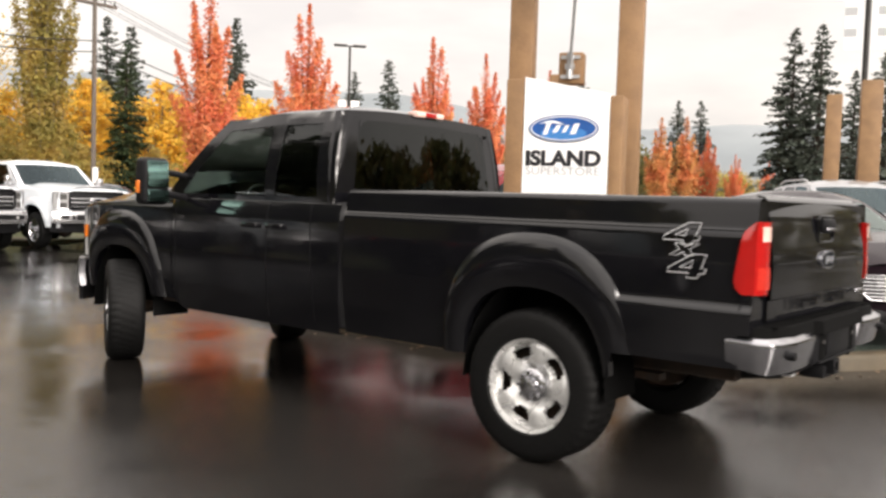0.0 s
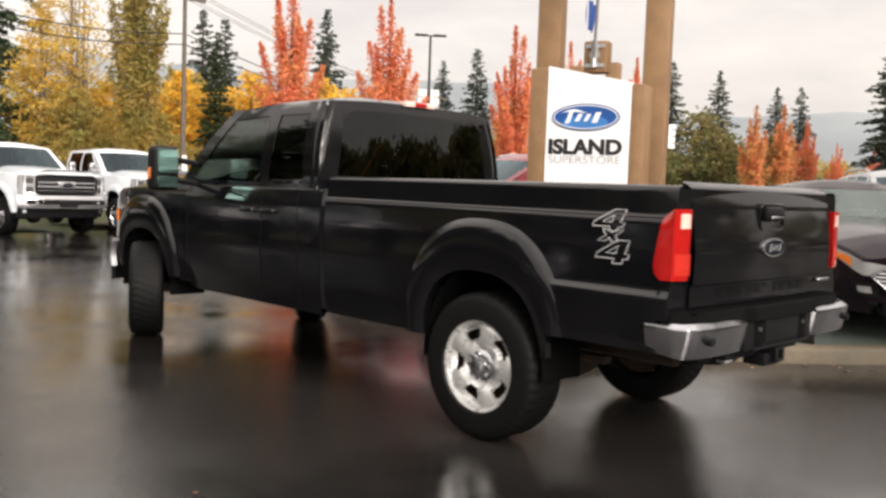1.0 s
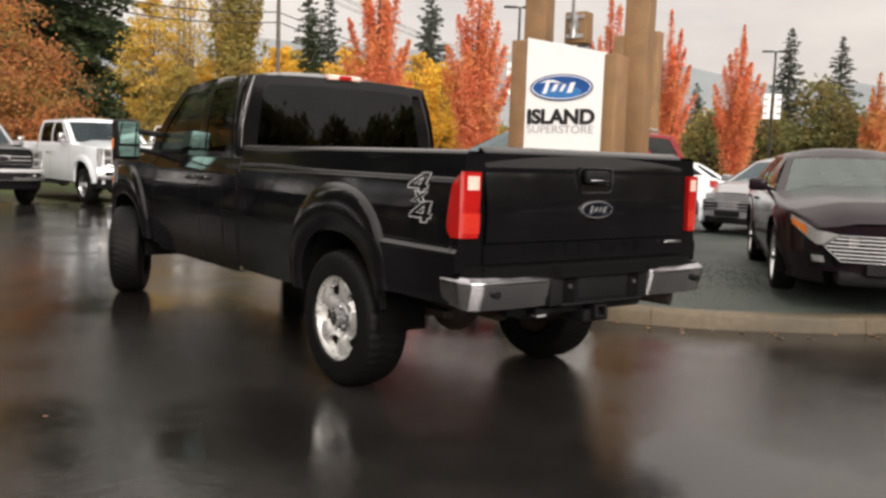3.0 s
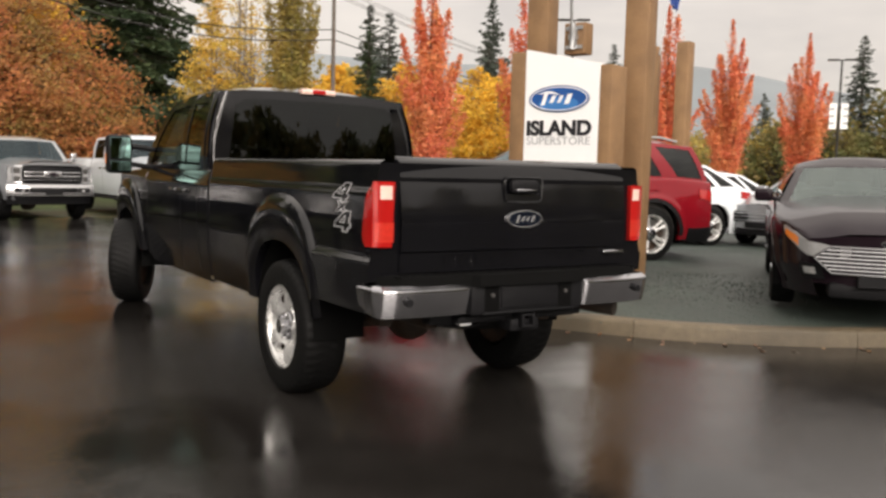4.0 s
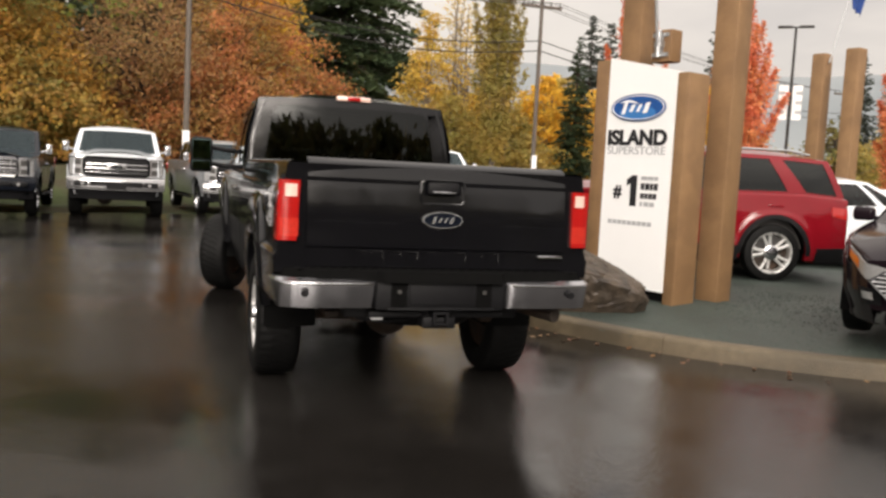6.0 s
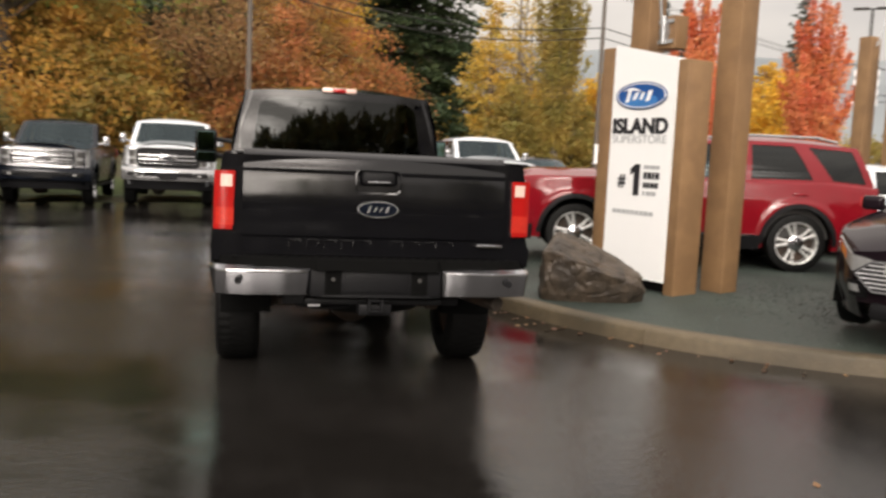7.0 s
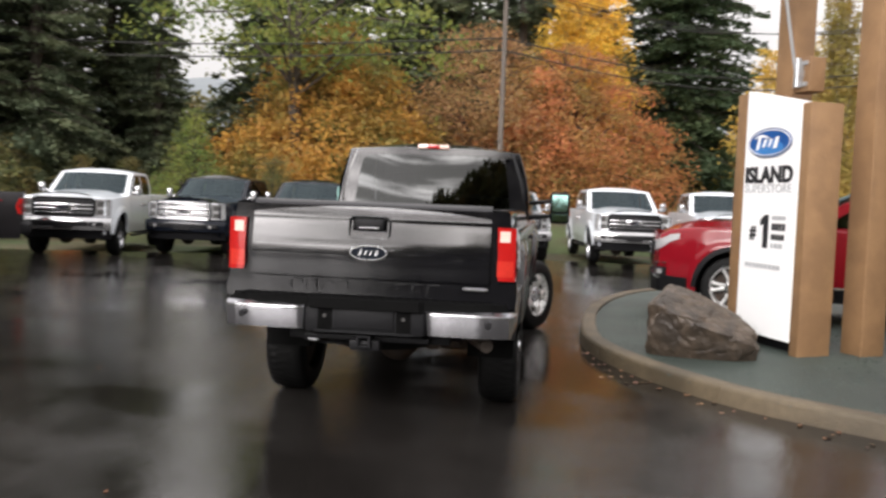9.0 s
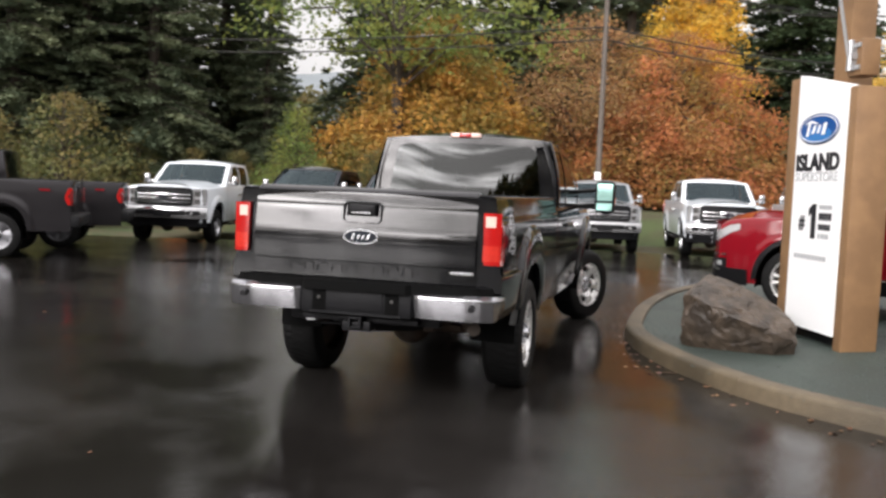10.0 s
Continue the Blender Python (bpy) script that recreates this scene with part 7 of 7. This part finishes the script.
def plant(kind, x, y, h, k=0):
    make, H, leaf, bark, label, cat, variants = KINDS[kind]
    v = k % variants
    if (kind, v) not in GROVE:
        segs, C, N, S = make(11 + 7 * v + len(kind))
        t = thing(cat if cat != "conifer" else "conifer_tree", label, cat, pose(x, y, bank_z(x, y) + 0.02), kind + " trees")
        for nm, me in (("trunk", wood_mesh("trunk", segs, bark)), ("crown", leaf_mesh("crown", C, N, S, LEAF[leaf], 1.25))):
            ob = new(nm, me)
            ob.parent = t
        GROVE[(kind, v)] = t
        t.matrix_basis = pose(x, y, bank_z(x, y) + 0.02, 0, 0, 67 * k) @ Matrix.Scale(h / H, 4)
        return
    src = GROVE[(kind, v)]
    c = copy_thing(src, pose(x, y, bank_z(x, y) + 0.02, 0, 0, 67 * k))
    c.scale = (h / H,) * 3


TREES = [
    ("red", 23.9, 34.4, 11.3), ("red", 30.8, 35.4, 11.6), ("red", 42.2, 36.5, 11.8), ("red", 49.9, 38.2, 12), ("red", 58.3, 38.4, 12), ("redgold", 85.1, 41.8, 11),
    ("redgold", 95.3, 43.5, 12), ("red", 102.7, 44.1, 11), ("red", 116.0, 45.8, 9), ("red", 122.2, 43.5, 9),
    ("fir", 38.9, 69.9, 16.3), ("fir", 38.5, 65.5, 15.0), ("fir", 56.8, 76.1, 20.0), ("fir", 53.1, 71.4, 15.5), ("fir", 79.6, 75.8, 19), ("fir", 80.1, 82.4, 18), ("fir", 99.3, 33.2, 22), ("fir", 98.3, 30.0, 22),
    ("fir", 117.5, 55.0, 17), ("fir", 118.8, 52.2, 17), ("fir", 106.0, 28.5, 18), ("fir", 97.0, 23.1, 19),
    ("poplar", 19.1, 40.2, 15.5), ("goldpoplar", 17.6, 48.4, 11.0), ("birch", 19.8, 49.9, 13.5), ("birch", 20.9, 51.0, 12.5), ("spruce", 25.6, 44.2, 9.8),
    ("yellow", 22.1, 50.4, 7.2), ("yellow", 30.9, 49.0, 9.1), ("yellow", 35.9, 45.5, 8.2), ("yellow", 25.3, 48.1, 8.5), ("yellow", 36.7, 49.0, 9.3), ("yellow", 28.0, 50.5, 8.0),
    ("olive", 18.6, 46.2, 5.6), ("olive", 28.4, 46.0, 4.4), ("olive", 28.3, 52.9, 9), ("olive", 21.5, 44.0, 5.6), ("olive", 33.5, 52.0, 8),
    ("cedar", 14.5, 59.0, 33), ("orangered", 6.2, 43.0, 9.8), ("mauve", 1.9, 42.0, 10.6), ("amber", -5.0, 38.0, 9.7), ("tallyellow", 7.0, 48.5, 16), ("green", -6.0, 35.5, 15.0), ("younglarch", -6.9, 26.1, 3.9),
    ("conifer", -18.1, 24.6, 19), ("conifer", -18.5, 29.5, 21), ("conifer", -14.6, 28.6, 18.5), ("conifer", -14.6, 34.5, 20), ("conifer", -16.4, 26.6, 16), ("conifer", -19.8, 27.0, 19), ("conifer", -11.4, 32.7, 12),
    ("farconifer", -20.7, 21.4, 17), ("farconifer", -21.8, 17.0, 17), ("farconifer", -20.4, 23.4, 16), ("farconifer", -16.7, 40.1, 21), ("farconifer", -11.5, 46.7, 23), ("farconifer", -8.4, 43.6, 21), ("farconifer", -21.4, 29.7, 20), ("farconifer", -19.8, 33.5, 20), ("farconifer", -18.9, 36.5, 19), ("tallshrub", -11.6, 19.3, 4.5), ("tallshrub", -14.2, 18.7, 3.8), ("redshrub", -8.9, 21.8, 1.5),
    ("farconifer", 0.4, 48.0, 23), ("farconifer", -6.8, 46.0, 25), ("farconifer", -1.0, 45.3, 25), ("farconifer", 3.6, 49.9, 25), ("farconifer", 4.6, 62.0, 34), ("farconifer", -3.5, 50.0, 24), ("farconifer", 8.6, 56.0, 27),
    ("fir", 94.0, 57.0, 17.8), ("fir", 96.5, 52.2, 16.6), ("fir", 80.0, 59.0, 10.5), ("fir", 84.5, 62.0, 9.5), ("farbush", 90.0, 50.5, 11),
]
for k, row in enumerate(TREES):
    plant(*row, k)
# understorey along the back of the verge and the far edge of the lot
for k in range(46):
    a = k / 45
    kind = ("farolive", "farbush", "shrub", "farolive", "farbush")[k % 5]
    plant(kind, lerp(20, 160, a ** 1.2) + 2 * math.sin(k * 2.1), lerp(53, 62, a) + 3 * math.sin(k * 1.3), 5.0 + 1.4 * math.sin(k * 4.1) + 2.2 * a, k)
for k in range(12):
    plant("farbush", lerp(76, 98, k / 11) + math.sin(k * 2.7), lerp(54, 45, k / 11) + 1.5 * math.sin(k * 1.9), 7.2 + 1.8 * math.sin(k * 3.3), k)
for k in range(15):
    plant("farbush", lerp(-22, 6, k / 14) + math.sin(k * 3.1), 53.0 + 3 * math.sin(k * 1.7), 6.5 + 1.0 * math.sin(k * 2.3), k)
for k in range(12):
    plant("tallshrub", lerp(-24, -5.5, k / 11) + math.sin(k * 3.1), lerp(25.0, 29.5, k / 11) + 0.8 * math.sin(k * 1.7), 2.2 + 0.5 * math.sin(k * 2.3), k)
# unseen woods behind the camera, closing the place and shaping the truck's reflections
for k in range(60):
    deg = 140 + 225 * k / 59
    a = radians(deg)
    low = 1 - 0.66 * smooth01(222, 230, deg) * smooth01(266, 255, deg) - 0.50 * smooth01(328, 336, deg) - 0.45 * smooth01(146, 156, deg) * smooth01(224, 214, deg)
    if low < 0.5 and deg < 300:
        # unseen bushes added to block asphalt glare in the tailgate
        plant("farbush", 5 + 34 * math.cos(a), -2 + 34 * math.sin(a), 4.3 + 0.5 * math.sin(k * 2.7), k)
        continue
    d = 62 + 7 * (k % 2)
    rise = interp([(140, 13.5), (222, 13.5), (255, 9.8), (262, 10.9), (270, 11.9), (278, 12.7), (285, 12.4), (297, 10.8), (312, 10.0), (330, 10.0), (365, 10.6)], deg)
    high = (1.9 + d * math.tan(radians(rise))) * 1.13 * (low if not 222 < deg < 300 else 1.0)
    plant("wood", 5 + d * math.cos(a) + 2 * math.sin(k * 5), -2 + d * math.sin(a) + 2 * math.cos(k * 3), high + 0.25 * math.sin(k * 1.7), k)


# ---- far hills ----
def hills():
    bm = BM()
    rows = []
    n = 120
    for j in range(7):
        v = j / 6
        row = []
        for i in range(n + 1):
            a = radians(lerp(-10, 190, i / n))
            h = 74 + 28 * smooth01(30, 44, math.degrees(a)) + 9 * noise.fractal(Vector((math.cos(a) * 2.2, math.sin(a) * 2.2, 3.0)), 1.0, 2.0, 5)
            d = lerp(640, 820, v)
            row.append(bm.verts.new((d * math.cos(a), d * math.sin(a), -1 + h * math.sin(v * math.pi / 2) + 5 * v * noise.noise((i * 0.8, j * 1.0, 0)))))
        rows.append(row)
    for a, b in zip(rows, rows[1:]):
        for i in range(n):
            bm.faces.new((a[i], a[i + 1], b[i + 1], b[i]))
    # haze is put in as a pale colour and an even grey glow
    m = material("painted_haze_hillside", (0.10, 0.12, 0.13), 1.0, vary=0.3, scale=0.02, second=(0.15, 0.17, 0.18), second_scale=0.008, emit=(0.29, 0.29, 0.295, 0.72))
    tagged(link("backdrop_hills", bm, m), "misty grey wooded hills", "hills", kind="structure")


hills()


# ---- gravel stones and fallen leaves ----
def scatter_stones(n, seed):
    """Loose crushed stones over the near part of the island, in one mesh."""
    rs = np.random.RandomState(seed)
    base = np.array([(1, 0, 0), (-1, 0, 0), (0, 1, 0), (0, -1, 0), (0, 0, 1), (0, 0, -0.6)], float)
    tri = np.array([(4, 0, 2), (4, 2, 1), (4, 1, 3), (4, 3, 0), (5, 2, 0), (5, 1, 2), (5, 3, 1), (5, 0, 3)])
    vs, fs = [], []
    near = [(p, q) for p, q in zip(line, nrm) if p.x < 12.5 and p.y < 9.5]
    k = 0
    while k < n:
        p, q = near[rs.randint(len(near))]
        d = 0.22 + 3.6 * rs.uniform() ** 1.4
        x, y = p.x + q.x * d + rs.normal(0, 0.15), p.y + q.y * d + rs.normal(0, 0.15)
        if min((Vector((x, y)) - r).length for r, _ in near[::4]) < 0.21:
            continue
        s = rs.uniform(0.006, 0.015)
        b = base * s * rs.uniform(0.6, 1.3, (6, 1)) * (1, 1, 0.75)
        a = rs.uniform(0, 6.28)
        c, e = math.cos(a), math.sin(a)
        rot = np.stack([b[:, 0] * c - b[:, 1] * e, b[:, 0] * e + b[:, 1] * c, b[:, 2]], 1)
        vs.append(rot + (x, y, gravel_z(x, y) - s * 0.15))
        fs.append(tri + 6 * k)
        k += 1
    me = bpy.data.meshes.new("gravel_stones")
    me.from_pydata(np.concatenate(vs).tolist(), [], np.concatenate(fs).tolist())
    me.materials.append(M_STONE_BIT)
    tagged(new("gravel_stones", me), "loose damp green-grey gravel stones inside the kerb", "gravel", kind="stuff")


scatter_stones(7000, 5)


def scatter_leaves(n, seed):
    """Wet fallen leaves, thickest along the verge and in the gutter."""
    rs = np.random.RandomState(seed)
    C, N, S = [], [], []
    edge = [(11.2, 22.6), (8.2, 21.6), (5.0, 21.7), (1.9, 20.5), (-2.75, 17.9), (-4.95, 16.6), (-9.0, 15.2)]
    for k in range(n):
        r = rs.uniform()
        if r < 0.62:
            i = rs.randint(len(edge) - 1)
            t = rs.uniform()
            x, y = lerp(edge[i][0], edge[i + 1][0], t) + rs.normal(0, 0.15), lerp(edge[i][1], edge[i + 1][1], t) + rs.normal(0.15, 0.30)
            z = 0.012 if rs.uniform() < 2 else 0
        elif r < 0.965:
            i = rs.randint(len(line))
            d = -abs(rs.normal(0, 0.16)) - 0.02
            x, y, z = line[i].x + nrm[i].x * d, line[i].y + nrm[i].y * d, 0.008
        else:
            x, y, z = rs.uniform(-6, 9), rs.uniform(-2, 15), 0.006
            if 3.4 < x < 6.1 and 1.2 < y < 8.4:
                continue
            if x > 6.2 and y > 2.0:
                continue
        C.append((x, y, z))
        N.append((rs.normal(0, 0.12), rs.normal(0, 0.12), 1.0))
        S.append(rs.uniform(0.03, 0.06))
    C, N, S = np.array(C), np.array(N), np.array(S)
    N /= np.linalg.norm(N, axis=1, keepdims=True)
    me = leaf_mesh("fallen_leaves", C, N, S, M_FALLEN, 1.1)
    tagged(new("fallen_leaves", me), "wet brown fallen leaves on asphalt and along the kerb", "leaves", kind="stuff")


scatter_leaves(1100, 8)
